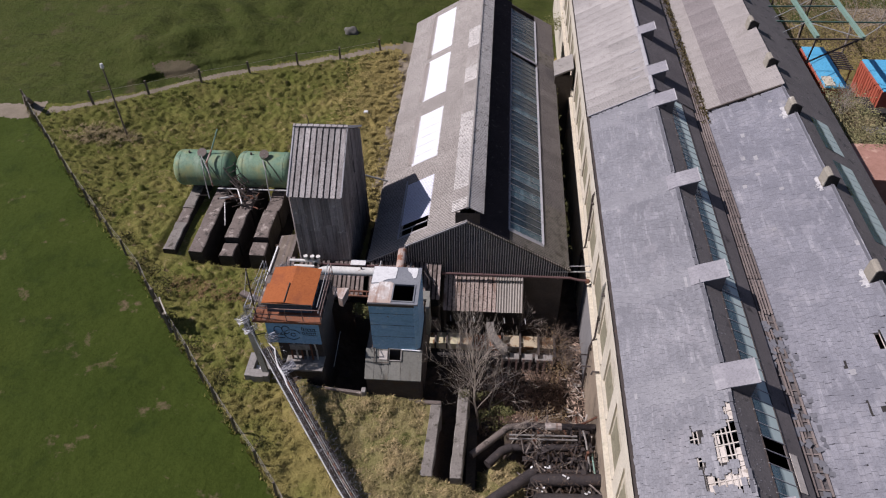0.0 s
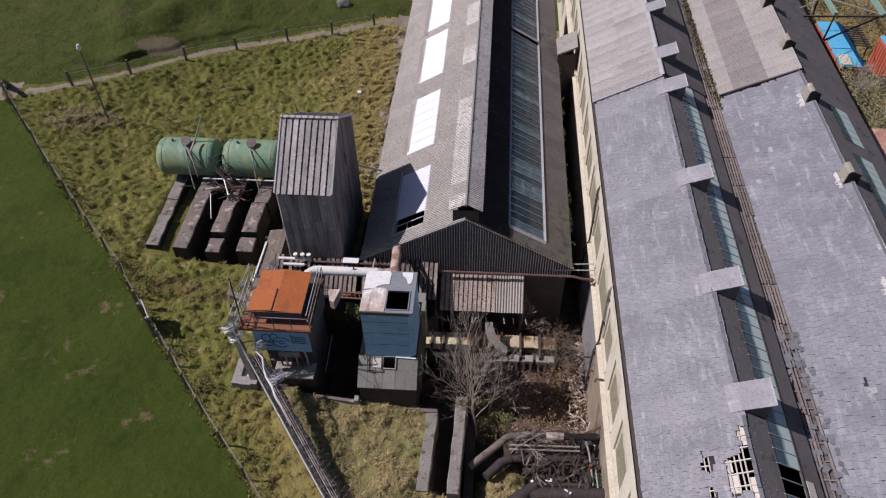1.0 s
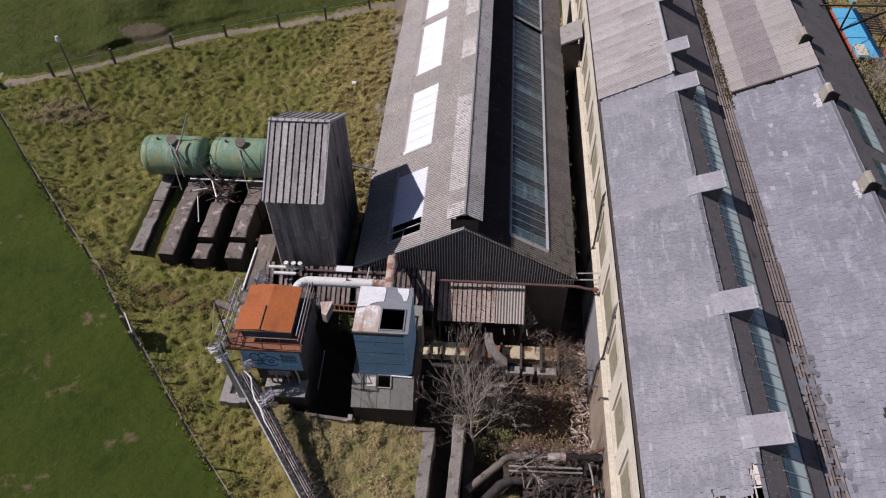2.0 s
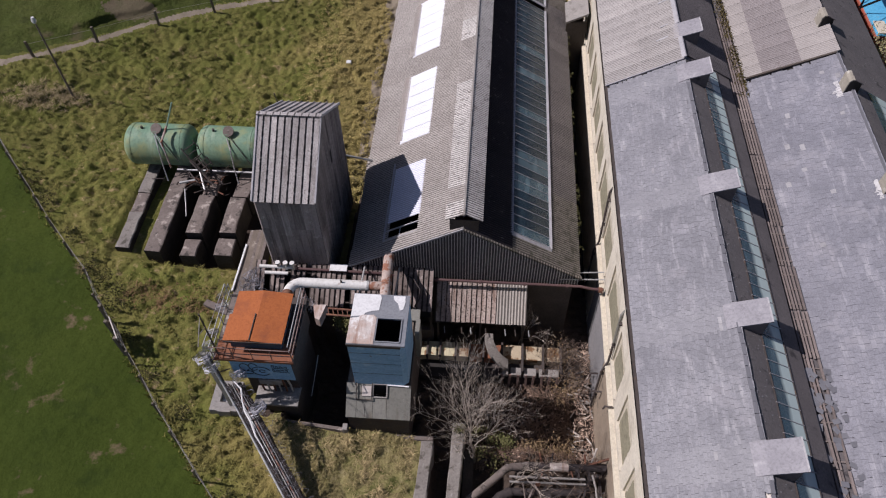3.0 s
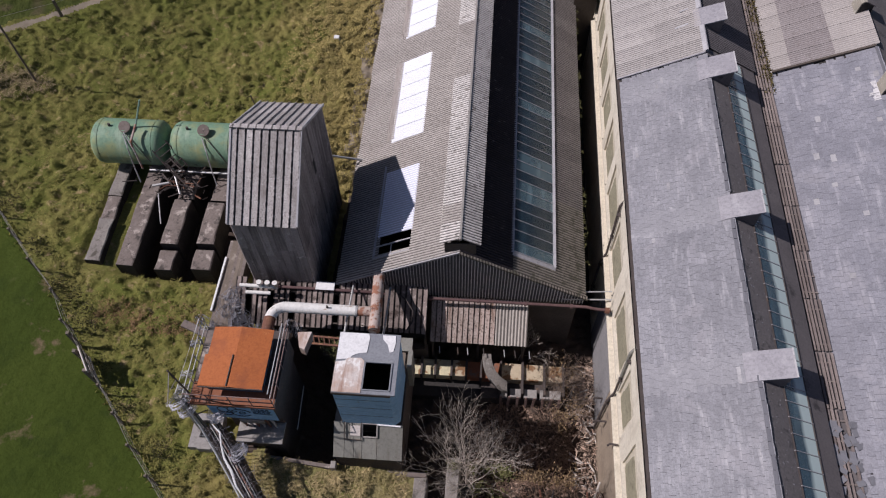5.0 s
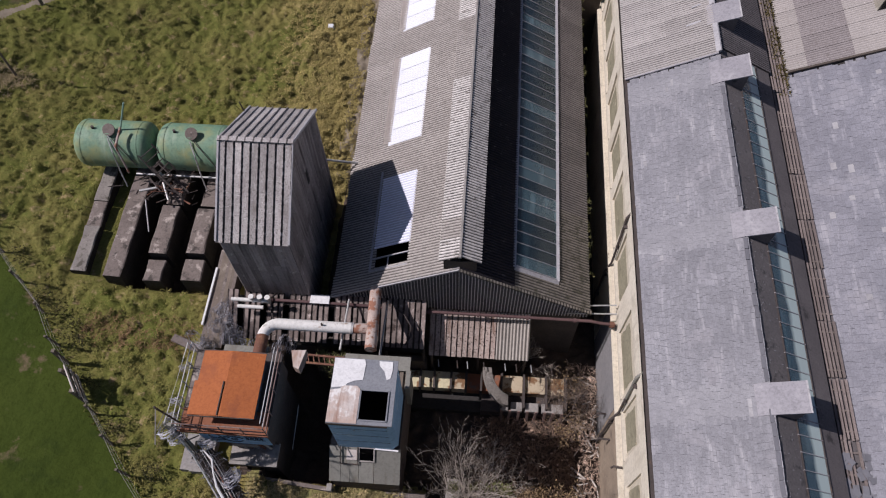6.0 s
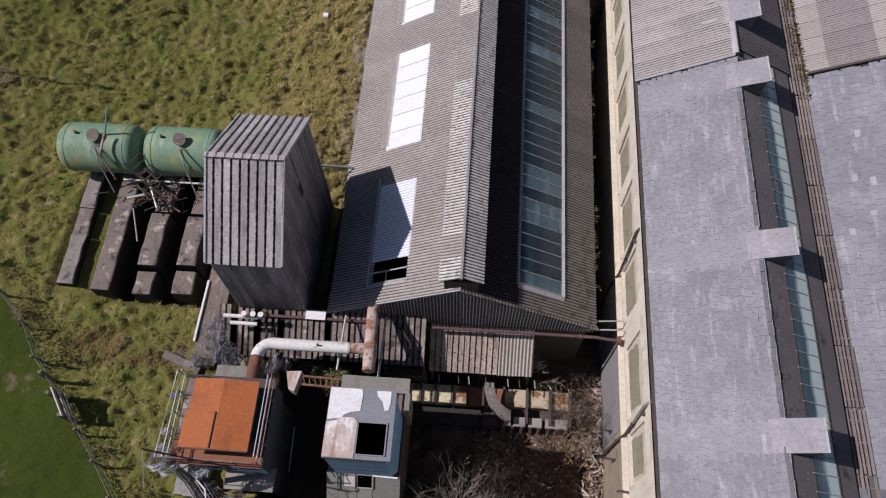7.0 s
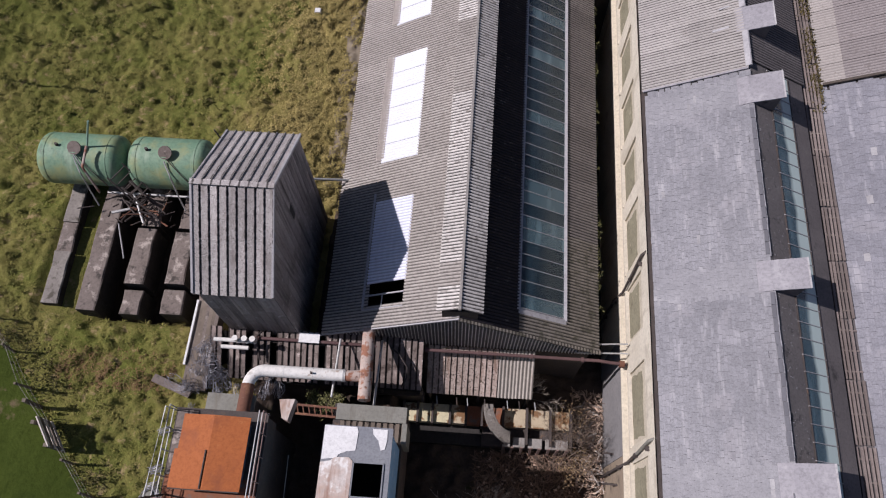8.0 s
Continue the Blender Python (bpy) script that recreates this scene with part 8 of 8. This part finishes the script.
def bare_tree(base, height, spread, seed, lean=(0, 0), label="bare grey-brown leafless tree in the yard", mat=None, r0=0.09, rise=0.12, forks=4, top=4, limb=(0.45, 0.68), start=0.35):
    rnd = random.Random(seed)
    th = thing("bare_tree", label, "tree", group="bare trees")
    base = Vector(base)
    trunk = bmesh.new()
    limbs = []

    def grow(bm, p, d, l, r, depth):
        pts, rs = [p], [r]
        n = 4 if depth < 2 else 3
        q, dd = p, d
        for k in range(n):
            dd = (dd + Vector((rnd.uniform(-1, 1), rnd.uniform(-1, 1), rnd.uniform(-0.5, 0.6))) * 0.13).normalized()
            q = q + dd * l / n
            pts.append(q)
            rs.append(r * (1 - 0.6 * (k + 1) / n))
        tube(bm, pts, rs, 6 if depth == 0 else (5 if depth == 1 else 3), caps=False)
        if depth >= top or l < 0.16:
            return
        m = (forks + 2, 6, 4, 2)[min(depth, 3)]
        for k in range(m):
            f = rnd.uniform(start if depth == 0 else 0.35, 1.0) if k else 1.0
            i = min(int(f * n), n - 1)
            at = pts[i].lerp(pts[i + 1], f * n - i) if f < 1 else pts[-1]
            a = rnd.uniform(0, 2 * math.pi)
            side = dd.orthogonal().normalized()
            side = Matrix.Rotation(a, 3, dd) @ side
            nd = (dd * rnd.uniform(0.5, 1.0) + side * spread * rnd.uniform(0.5, 1.0) + Vector((0, 0, rise))).normalized()
            nl = l * (rnd.uniform(*limb) * (1.25 - 0.5 * f) if depth == 0 else rnd.uniform(0.45, 0.68))
            if depth == 0:
                b = bmesh.new()
                grow(b, at, nd, nl, r * 0.27, 1)
                limbs.append(b)
            else:
                grow(bm, at, nd, nl, max(r * 0.45, 0.0055), depth + 1)

    d0 = Vector((lean[0], lean[1], 1)).normalized()
    grow(trunk, base - Vector((0, 0, 0.3)), d0, height * 0.5, r0, 0)
    part("trunk", trunk, mat or M_BARK, th)
    for b in limbs:
        part("limb", b, mat or M_BARK, th)
    return th


bare_tree((1.05, -8.6, 1.3), 15.0, 0.64, 4, (0.05, 0.10), r0=0.075, forks=18, rise=0.40, top=4, limb=(0.25, 0.38), start=0.36)
bare_tree((1.6, -7.2, 1.2), 5.0, 0.7, 14, (0.1, 0.1), "slender bare leafless tree beside the channel wall", r0=0.06, forks=5)
bare_tree((2.65, -9.95, 1.6), 6.4, 0.7, 9, (0.12, 0.12), "thin bare sapling leaning over the pipe bank", r0=0.05, forks=3, top=3)
bare_tree((4.9, -4.4, 0.6), 5.4, 0.85, 23, (0.2, 0.1), "thin bare sapling by the cream wall", M_BARK_TAN, r0=0.045, forks=6, rise=0.3)
bare_tree((5.6, -2.9, 0.5), 4.6, 0.8, 31, (-0.1, 0.15), "thin bare sapling by the cream wall", M_BARK_TAN, r0=0.04, forks=6, rise=0.3)
bare_tree((3.2, -1.2, 0.8), 4.4, 0.45, 41, (0.05, 0.0), "thin bare sapling in front of the shed door", r0=0.035, forks=3)


def litter(name, count, area, size, material, label, seed, lift=0.05, long=3.0, flat=0.25, base=None):
    """Loose sticks and scraps, joined."""
    rnd = random.Random(seed)
    vs, fs = [], []
    x0, x1, y0, y1 = area
    for _ in range(count):
        x, y = rnd.uniform(x0, x1), rnd.uniform(y0, y1)
        z = (ground_z(x, y) if base is None else base) + rnd.uniform(0.0, lift)
        a = rnd.uniform(0, math.pi)
        d = Vector((math.cos(a), math.sin(a), rnd.uniform(-flat, flat))).normalized()
        s = size * rnd.uniform(0.4, 1.5)
        u = Vector((-d.y, d.x, 0)).normalized() * s
        w = d * s * long * rnd.uniform(0.6, 1.3)
        h = Vector((0, 0, s * 0.7))
        p = Vector((x, y, z))
        n = len(vs)
        vs += [p - w - u, p - w + u, p + w + u, p + w - u, p - w * 0.95 + h, p + w * 0.95 + h]
        fs += [(n, n + 1, n + 4), (n + 2, n + 3, n + 5), (n, n + 4, n + 5, n + 3), (n + 1, n + 2, n + 5, n + 4)]
    me = bpy.data.meshes.new(name)
    me.from_pydata(vs, [], fs)
    return tagged(link(name, me, material), label, "debris", kind="stuff")


litter("brushwood_litter", 2600, (1.0, 6.0, -9.0, -3.9), 0.012, M_BARK_RED, "red-brown fallen twigs and brambles on the yard floor", 61, 0.5, 14.0, 0.5)
litter("bank_brambles", 300, (3.2, 7.1, -13.2, -9.0), 0.004, M_BARK_RED, "thin brown brambles grown over the pipe bank", 66, 0.5, 40.0, 0.5, 3.3)
litter("broken_planks", 70, (5.9, 7.15, -8.8, -1.0), 0.035, M_PALEWOOD, "broken pale planks thrown along the mill wall", 67, 0.5, 9.0, 0.35)
litter("timber_litter", 750, (6.1, 7.15, -8.8, -1.0), 0.010, M_SCRAP, "pale broken timber and straw along the mill wall", 62, 0.7, 12.0, 0.6)
litter("rubble_litter", 420, (1.2, 7.2, -9.0, -3.8), 0.04, M_SCRAP, "scattered rubble and wood scraps in the yard", 63, 0.1, 1.8)
litter("pale_rubble", 120, (6.2, 7.15, -8.6, -1.2), 0.05, M_SCRAP, "pale lumps of fallen render at the wall foot", 65, 0.5, 1.3, 0.3)
litter("shed_foot_litter", 700, (5.6, 7.1, -4.0, -0.6), 0.010, M_SCRAP, "straw and splintered wood in the yard corner", 64, 0.5, 11.0, 0.6)


def leaf_clumps(name, spots, label, material, seed, category="plant"):
    """Small leaves gathered in ragged clumps, joined."""
    rnd = random.Random(seed)
    vs, fs = [], []
    for cx, cy, cz, r, n_ in spots:
        for _ in range(n_):
            v = Vector((rnd.gauss(0, 0.5), rnd.gauss(0, 0.5), abs(rnd.gauss(0, 0.45)))) * r
            p = Vector((cx, cy, cz)) + v
            a = Vector((rnd.uniform(-1, 1), rnd.uniform(-1, 1), rnd.uniform(-0.6, 1))).normalized()
            b = a.orthogonal().normalized()
            s = rnd.uniform(0.03, 0.09) * (0.7 + 0.3 * r)
            n = len(vs)
            vs += [p - a * s, p + b * s * 0.5, p + a * s, p - b * s * 0.5]
            fs.append((n, n + 1, n + 2, n + 3))
    me = bpy.data.meshes.new(name)
    me.from_pydata(vs, [], fs)
    return tagged(link(name, me, material), label, category, kind="stuff")


M_IVY = surf("ivy_leaves", (0.085, 0.088, 0.034), (0.125, 0.115, 0.052), 1.5, 8.0, 0.9, bump=0.0, island=0.4, spec=0.1)
leaf_clumps("ivy_scrub", [(0.25, -8.0, 4.05, 0.3, 200), (1.2, -8.6, 3.0, 0.4, 160), (1.1, -8.0, 4.0, 0.3, 90), (2.1, -8.8, 2.4, 0.7, 160)],
            "olive ivy and weeds round the tree foot", M_IVY, 71)
rv = random.Random(6)
M_RUSSET = surf("russet_dead_leaves", (0.20, 0.135, 0.075), (0.27, 0.20, 0.12), 1.5, 8.0, 0.9, bump=0.0, island=0.45, spec=0.1)
leaf_clumps("russet_bush", [(5.2 + rv.uniform(-0.5, 1.2), -4.2 + rv.uniform(-0.9, 2.6), 0.9 + rv.uniform(0, 1.5), 0.5, 40) for _ in range(20)],
            "russet and straw-coloured dead leaves on the bushes by the wall", M_RUSSET, 78)
leaf_clumps("dead_bramble_row", [(3.3 + 2.6 * rv.random(), -7.7 + rv.uniform(-0.45, 0.5), 1.5 + rv.uniform(0, 0.5), 0.35, 60) for _ in range(22)],
            "red-brown dead brambles across the yard", M_RUSSET, 80)
leaf_clumps("olive_scrub", [(2.1 + rv.uniform(-0.4, 0.9), -7.4 + rv.uniform(-0.3, 0.3), 1.6 + rv.uniform(0, 0.5), 0.3, 80) for _ in range(9)],
            "straw-olive weeds behind the tree foot", M_LEAF, 81)
leaf_clumps("gutter_weeds", [(6.05 + rv.uniform(-0.06, 0.1), rv.uniform(1, 30), 6.02, rv.uniform(0.06, 0.16), 14) for _ in range(90)],
            "weeds growing along the shed gutter", M_IVY, 72)
bm = bmesh.new()
box(bm, -6.4, -4.95, -3.25, -2.3, 1.0, 4.6, 0.04)
simple("overgrown_ledge", bm, M_DIRT, "earth-topped ledge between the hoppers", "ledge")
leaf_clumps("court_weeds", [(-5.7 + rv.uniform(-0.6, 0.6), -2.85 + rv.uniform(-0.4, 0.4), 4.58, 0.3, 110) for _ in range(13)],
            "yellowish weeds in the gap between the hoppers", M_LEAF, 73)


# ---- fences, pole and field ----
def build_field_fence():
    th = thing("field_fence", "old post and wire fence along the pasture edge", "fence")
    rnd = random.Random(17)
    tops = []
    for (xa, ya), (xb, yb) in zip(FENCE, FENCE[1:]):
        l = math.hypot(xb - xa, yb - ya)
        n = max(1, round(l / 1.9))
        for k in range(n):
            x, y = xa + (xb - xa) * k / n, ya + (yb - ya) * k / n
            z = ground_z(x, y)
            tx, ty = rnd.uniform(-0.09, 0.09), rnd.uniform(-0.09, 0.09)
            h = rnd.uniform(1.1, 1.5)
            bm = bmesh.new()
            beam(bm, (x, y, z - 0.4), (x + tx, y + ty, z + h), 0.10, 0.09)
            part("post", bm, M_WOODPOST, th)
            tops.append((Vector((x, y, z)), Vector((tx, ty, h))))
    for f in (0.35, 0.65, 0.92):
        bm = bmesh.new()
        tube(bm, [p + d * f + Vector((0.06, 0.02, 0)) for p, d in tops], 0.012 if f > 0.9 else 0.006, 4)
        part("wire", bm, M_WIRE, th)
    # a stretch of old boarded hurdle between taller posts
    ends = [Vector((x, y, ground_z(x, y))) for x, y in ((-17.72, -3.98), (-17.08, -4.72), (-16.3, -5.66))]
    for p in ends:
        bm = bmesh.new()
        beam(bm, p - Vector((0, 0, 0.4)), p + Vector((rnd.uniform(-0.08, 0.08), rnd.uniform(-0.08, 0.08), 1.5)), 0.15, 0.15)
        part("post", bm, M_WOODPOST, th)
    for k, h in enumerate((0.3, 0.6, 0.9, 1.2, 1.45)):
        bm = bmesh.new()
        off = Vector((0.1, 0.06, h))
        beam(bm, ends[1] + off + Vector((0, 0.1, rnd.uniform(-0.05, 0.05))), ends[2] + off + Vector((0, -0.1, rnd.uniform(-0.05, 0.05))), 0.05, 0.22)
        part("hurdle_rail", bm, M_BOARD if k % 2 else M_PALEWOOD, th, "weathered pale hurdle rail")
    # long grass left standing under the wires
    vs, fs = [], []
    for (p, _), (q, _) in zip(tops, tops[1:]):
        for k in range(45):
            c = p.lerp(q, rnd.random()) + Vector((rnd.gauss(0, 0.13), rnd.gauss(0, 0.13), -0.05))
            for _ in range(3):
                a = rnd.uniform(0, 6.28)
                d = Vector((math.cos(a), math.sin(a), 0))
                s = rnd.uniform(0.12, 0.32)
                n = len(vs)
                e = Vector((-d.y, d.x, 0)) * 0.03
                vs += [c - e, c + e, c + d * s * 0.6 + Vector((0, 0, s))]
                fs.append((n, n + 1, n + 2))
    me = bpy.data.meshes.new("fence_grass")
    me.from_pydata(vs, [], fs)
    tagged(link("fence_grass", me, M_BLADE), "long grass standing under the fence wires", "grass", kind="stuff")


build_field_fence()
M_DEADSCRUB = surf("dead_scrub_stalks", (0.31, 0.245, 0.145), (0.21, 0.175, 0.085), 1.5, 8.0, 0.9, bump=0.0, island=0.35, spec=0.1)
M_BRAMBLE = surf("bramble_leaves", (0.055, 0.06, 0.022), (0.085, 0.07, 0.035), 1.5, 8.0, 0.9, bump=0.0, island=0.35, spec=0.1)


def build_far_fence():
    th = thing("path_fence", "row of dark fence posts beside a worn path", "fence")
    pts = [(-29.9, 16.0), (-26.5, 18.4), (-23.25, 21.35), (-19.75, 23.5), (-16.1, 25.65), (-12.65, 27.2), (-9.3, 29.15)]
    for i, (x, y) in enumerate(pts):
        z = ground_z(x, y)
        bm = bmesh.new()
        beam(bm, (x, y, z - 0.3), (x + 0.05 * (i % 3 - 1), y, z + 1.15), 0.14, 0.14)
        part("post", bm, M_WOODPOST, th)
    bm = bmesh.new()
    tube(bm, [(x, y, ground_z(x, y) + 0.95) for x, y in pts], 0.012, 4)
    part("wire", bm, M_WIRE, th)
    for (x, y), (x2, y2) in (((-34.9, 15.3), (-34.2, 14.6)), ((-34.5, 15.5), (-33.8, 14.2))):
        bm = bmesh.new()
        beam(bm, (x, y, ground_z(x, y) + 0.1), (x2, y2, ground_z(x2, y2) + 1.3), 0.22, 0.22)
        part("leaning_post", bm, M_WOODPOST, th)


build_far_fence()

pole = thing("lamp_pole", "slim dark pole with a pale lamp head", "lamp pole")
bm = bmesh.new()
tube(bm, [(-26.06, 12.7, 5.2), (-26.06, 12.72, 11.25)], [0.075, 0.05], 8)
part("shaft", bm, M_WOODPOST, pole)
bm = bmesh.new()
tube(bm, [(-26.06, 12.72, 11.2), (-26.06, 12.72, 11.35), (-26.06, 12.72, 11.62)], [0.06, 0.15, 0.09], 10)
part("lamp_head", bm, M_WHITEPATCH, pole, "pale lamp head")


def boulder(at, s, seed):
    bm = bmesh.new()
    bmesh.ops.create_icosphere(bm, subdivisions=3, radius=1.0)
    for v in bm.verts:
        k = 1 + 0.35 * noise.noise(v.co * 1.3 + Vector((seed, 0, 0))) + 0.12 * noise.noise(v.co * 3.5)
        v.co = Vector((v.co.x * s[0], v.co.y * s[1], v.co.z * s[2])) * k + Vector(at)
    return simple("boulder", bm, M_ROCK, "dark boulder lying in the pasture", "boulder", "", True)


rb = random.Random(44)
bushes = []
for y in (4.6, 3.4, 1.0, -0.9, -1.6, -2.4, -3.0, -4.8, -6.6, -8.6, -12.2):
    x = fence_x(y) + 0.5
    for k in range(3):
        bushes.append((x + rb.uniform(-0.2, 0.7), y + rb.uniform(-0.3, 0.3), ground_z(x, y) + 0.15, rb.uniform(0.3, 0.6), 60))
leaf_clumps("fence_brambles", bushes, "dark brambles growing along the field fence", M_BRAMBLE, 79)
boulder((-12.35, 31.7, ground_z(-12.35, 31.7) + 0.1), (0.7, 0.5, 0.45), 3)
rs_ = random.Random(74)
tussocks("dead_scrub", 2600, -30.8, -24.6, 10.4, 14.2, 0.26, M_DEADSCRUB, "patch of dead brown scrub on the slope", lambda x, y: ((x + 27.8) / 2.9) ** 2 + ((y - 12.3) / 1.6) ** 2 < rs_.random(), 16)
bm = bmesh.new()
box(bm, -9.37, -9.03, 19.27, 19.58, ground_z(-9.2, 19.4) - 0.05, ground_z(-9.2, 19.4) + 0.38, 0.02)
simple("white_litter", bm, M_WHITEPATCH, "scrap of white litter on the grass", "litter")
bm = bmesh.new()
beam(bm, (-13.3, -2.3, ground_z(-13.3, -2.3) + 0.1), (-11.6, -2.9, ground_z(-11.6, -2.9) + 0.1), 0.35, 0.2)
simple("fallen_slab", bm, M_CONCRETE, "fallen concrete slab lying in the grass", "slab")


# ---- beyond the mill ----
def build_gantry():
    th = thing("steel_gantry", "pale green lattice steel gantry behind the mill", "gantry")
    z = 10.0
    def bar(p, q, w, h, name="brace"):
        b = bmesh.new()
        beam(b, p, q, w, h)
        part(name, b, {"leg": M_DARKIRON, "main_beam": M_MINT, "cross_beam": M_GREENDARK, "brace": M_STEEL}[name], th)
    for a, b in (((25.25, 33.0), (25.35, 21.9)), ((28.6, 33.0), (28.72, 21.9))):
        bar((*a, z), (*b, z), 0.24, 0.3, "main_beam")
    for a, b in (((22.3, 27.3), (28.7, 27.6)), ((22.3, 24.7), (31.5, 24.8)), ((22.4, 30.4), (31.0, 30.6))):
        bar((*a, z - 0.1), (*b, z - 0.1), 0.09, 0.09, "cross_beam")
    for a, b in (((25.35, 24.7), (22.4, 22.3)), ((25.35, 24.7), (28.7, 22.2)), ((25.3, 27.3), (22.4, 24.8)), ((25.3, 24.8), (28.6, 27.5)), ((28.7, 22.1), (31.2, 24.6)), ((25.3, 27.4), (28.6, 30.4))):
        bar((*a, z - 0.1), (*b, z - 0.1), 0.05, 0.05)
    for a, b in (((22.9, 21.75, z - 0.1), (28.75, 21.95, z - 0.1)), ((25.35, 22.0, 10), (25.1, 21.75, 8.0)), ((28.7, 22.0, 10), (25.1, 21.75, 8.0)), ((25.3, 32.7, 10), (25.3, 32.7, 2.6)), ((28.6, 32.7, 10), (28.6, 32.7, 2.6))):
        bar(a, b, 0.1, 0.1, "leg")


build_gantry()


def container(x0, x1, y0, y1, z1, label):
    th = thing("site_container", label, "container", group="site containers")
    bm = bmesh.new()
    box(bm, x0, x1, y0, y1, 2.4, z1 - 0.05)
    part("body", bm, M_REDSIDE, th, "red oxide side")
    bm = bmesh.new()
    box(bm, x0 + 0.12, x1 + 0.04, y0 - 0.04, y1 + 0.04, z1 - 0.05, z1 + 0.06)
    part("roof", bm, M_BLUEROOF, th, "bright blue roof sheet")
    for k in range(int((y1 - y0) / 0.4)):
        bm = bmesh.new()
        y = y0 + 0.2 + 0.4 * k
        box(bm, x0 - 0.05, x0, y, y + 0.16, 2.5, z1 - 0.15)
        part("side_rib", bm, M_REDSIDE, th)
    return th


container(27.3, 29.2, 22.2, 28.8, 5.6, "blue-roofed red site container behind the mill")
container(31.6, 35.0, 21.6, 26.6, 5.7, "blue-roofed red site container by the brick outbuilding")
bm = bmesh.new()
box(bm, 27.5, 28.25, 22.25, 23.7, 5.665, 5.78, 0.02)
simple("yellow_board", bm, M_STONE, "cream-yellow board lying on the blue-roofed container", "board")


def build_outbuilding():
    th = thing("brick_outbuilding", "low pinkish brick outbuilding with a grey flat roof", "building")
    bm = bmesh.new()
    box(bm, 27.0, 35.0, 10.5, 14.6, 2.0, 5.3)
    part("wall", bm, M_BRICK, th, "pinkish brick wall")
    bm = bmesh.new()
    box(bm, 26.9, 35.1, 10.4, 14.7, 5.3, 5.45)
    part("roof", bm, M_BRICK, th, "pinkish tiled roof")
    bm = bmesh.new()
    box(bm, 29.1, 36.0, 14.72, 17.5, 2.0, 4.9)
    part("wall", bm, M_CONCRETE, th)
    bm = bmesh.new()
    box(bm, 29.0, 36.1, 14.71, 17.6, 4.9, 5.05)
    part("roof", bm, M_CONCRETE_PALE, th, "grey flat roof")
    return th


def build_dark_shed():
    th = thing("dark_shed", "low brown-walled shed with a black felt roof", "shed")
    bm = bmesh.new()
    box(bm, 30.4, 37.0, 20.95, 23.1, 2.0, 4.1)
    part("wall", bm, M_SIDERUST, th, "brown wall")
    bm = bmesh.new()
    box(bm, 30.25, 37.1, 20.85, 23.2, 4.1, 4.22)
    part("roof", bm, M_BLACK, th, "black felt roof")
    return th


build_dark_shed()


def build_slat_stack():
    """A dark slatted rack lying between the containers."""
    th = thing("slatted_rack", "dark slatted rack lying between the containers", "rack")
    for k in range(9):
        bm = bmesh.new()
        beam(bm, (30.0, 27.0 + 0.36 * k, 4.7), (31.4, 26.6 + 0.36 * k, 4.8), 0.16, 0.06)
        part("slat", bm, M_BLACKPIPE, th)
    for x in (30.2, 31.2):
        bm = bmesh.new()
        beam(bm, (x, 26.6, 4.62), (x, 30.0, 4.62), 0.08, 0.1)
        part("rail", bm, M_RUST, th)
    for x, y in ((30.2, 26.8), (31.2, 26.8), (30.2, 29.7), (31.2, 29.7)):
        bm = bmesh.new()
        beam(bm, (x, y, 2.4), (x, y, 4.6), 0.08, 0.08)
        part("leg", bm, M_RUST, th)
    return th


build_slat_stack()


build_outbuilding()
rq = random.Random(9)
M_SHRUB = surf("pale_shrub_leaves", (0.215, 0.225, 0.105), (0.30, 0.235, 0.14), 0.9, 8.0, 0.9, bump=0.0, island=0.4, spec=0.1)
M_SCRUB_BROWN = surf("brown_scrub_stems", (0.19, 0.16, 0.085), (0.235, 0.165, 0.105), 0.7, 8.0, 0.9, bump=0.0, island=0.35, spec=0.1)
leaf_clumps("shrub_bank", [(27.4 + rq.uniform(-1.2, 2.4), 15.0 + rq.uniform(0, 8.0), 3.6 + rq.uniform(0, 2.4), 1.15, 480) for _ in range(30)],
            "straggling green and brown shrubs behind the mill", M_SHRUB, 75, "shrubs")
leaf_clumps("brown_scrub", [(25.5 + rq.uniform(0, 14), 31.5 + rq.uniform(0, 12), 2.7 + rq.uniform(0, 1.4), 1.7, 420) for _ in range(44)],
            "brown leafless scrub beyond the containers", M_SCRUB_BROWN, 76, "shrubs")
leaf_clumps("hedge_scrub", [(6.6 + rq.uniform(-0.6, 3), 33.5 + rq.uniform(0, 5), 3.6 + rq.uniform(0, 1.0), 1.0, 350) for _ in range(12)],
            "dark green scrub at the end of the shed", M_LEAF, 77, "shrubs")
for p, h, s in (((33, 33, 3), 9, 81), ((37, 36, 3), 10, 82), ((29.5, 35, 3), 8, 83), ((27.5, 18.5, 3.2), 5, 84), ((28.5, 20.5, 3.2), 4.5, 85)):
    bare_tree(p, h, 0.8, s, (0, 0), "bare brown tree behind the mill", M_BARK, r0=0.12, forks=5)
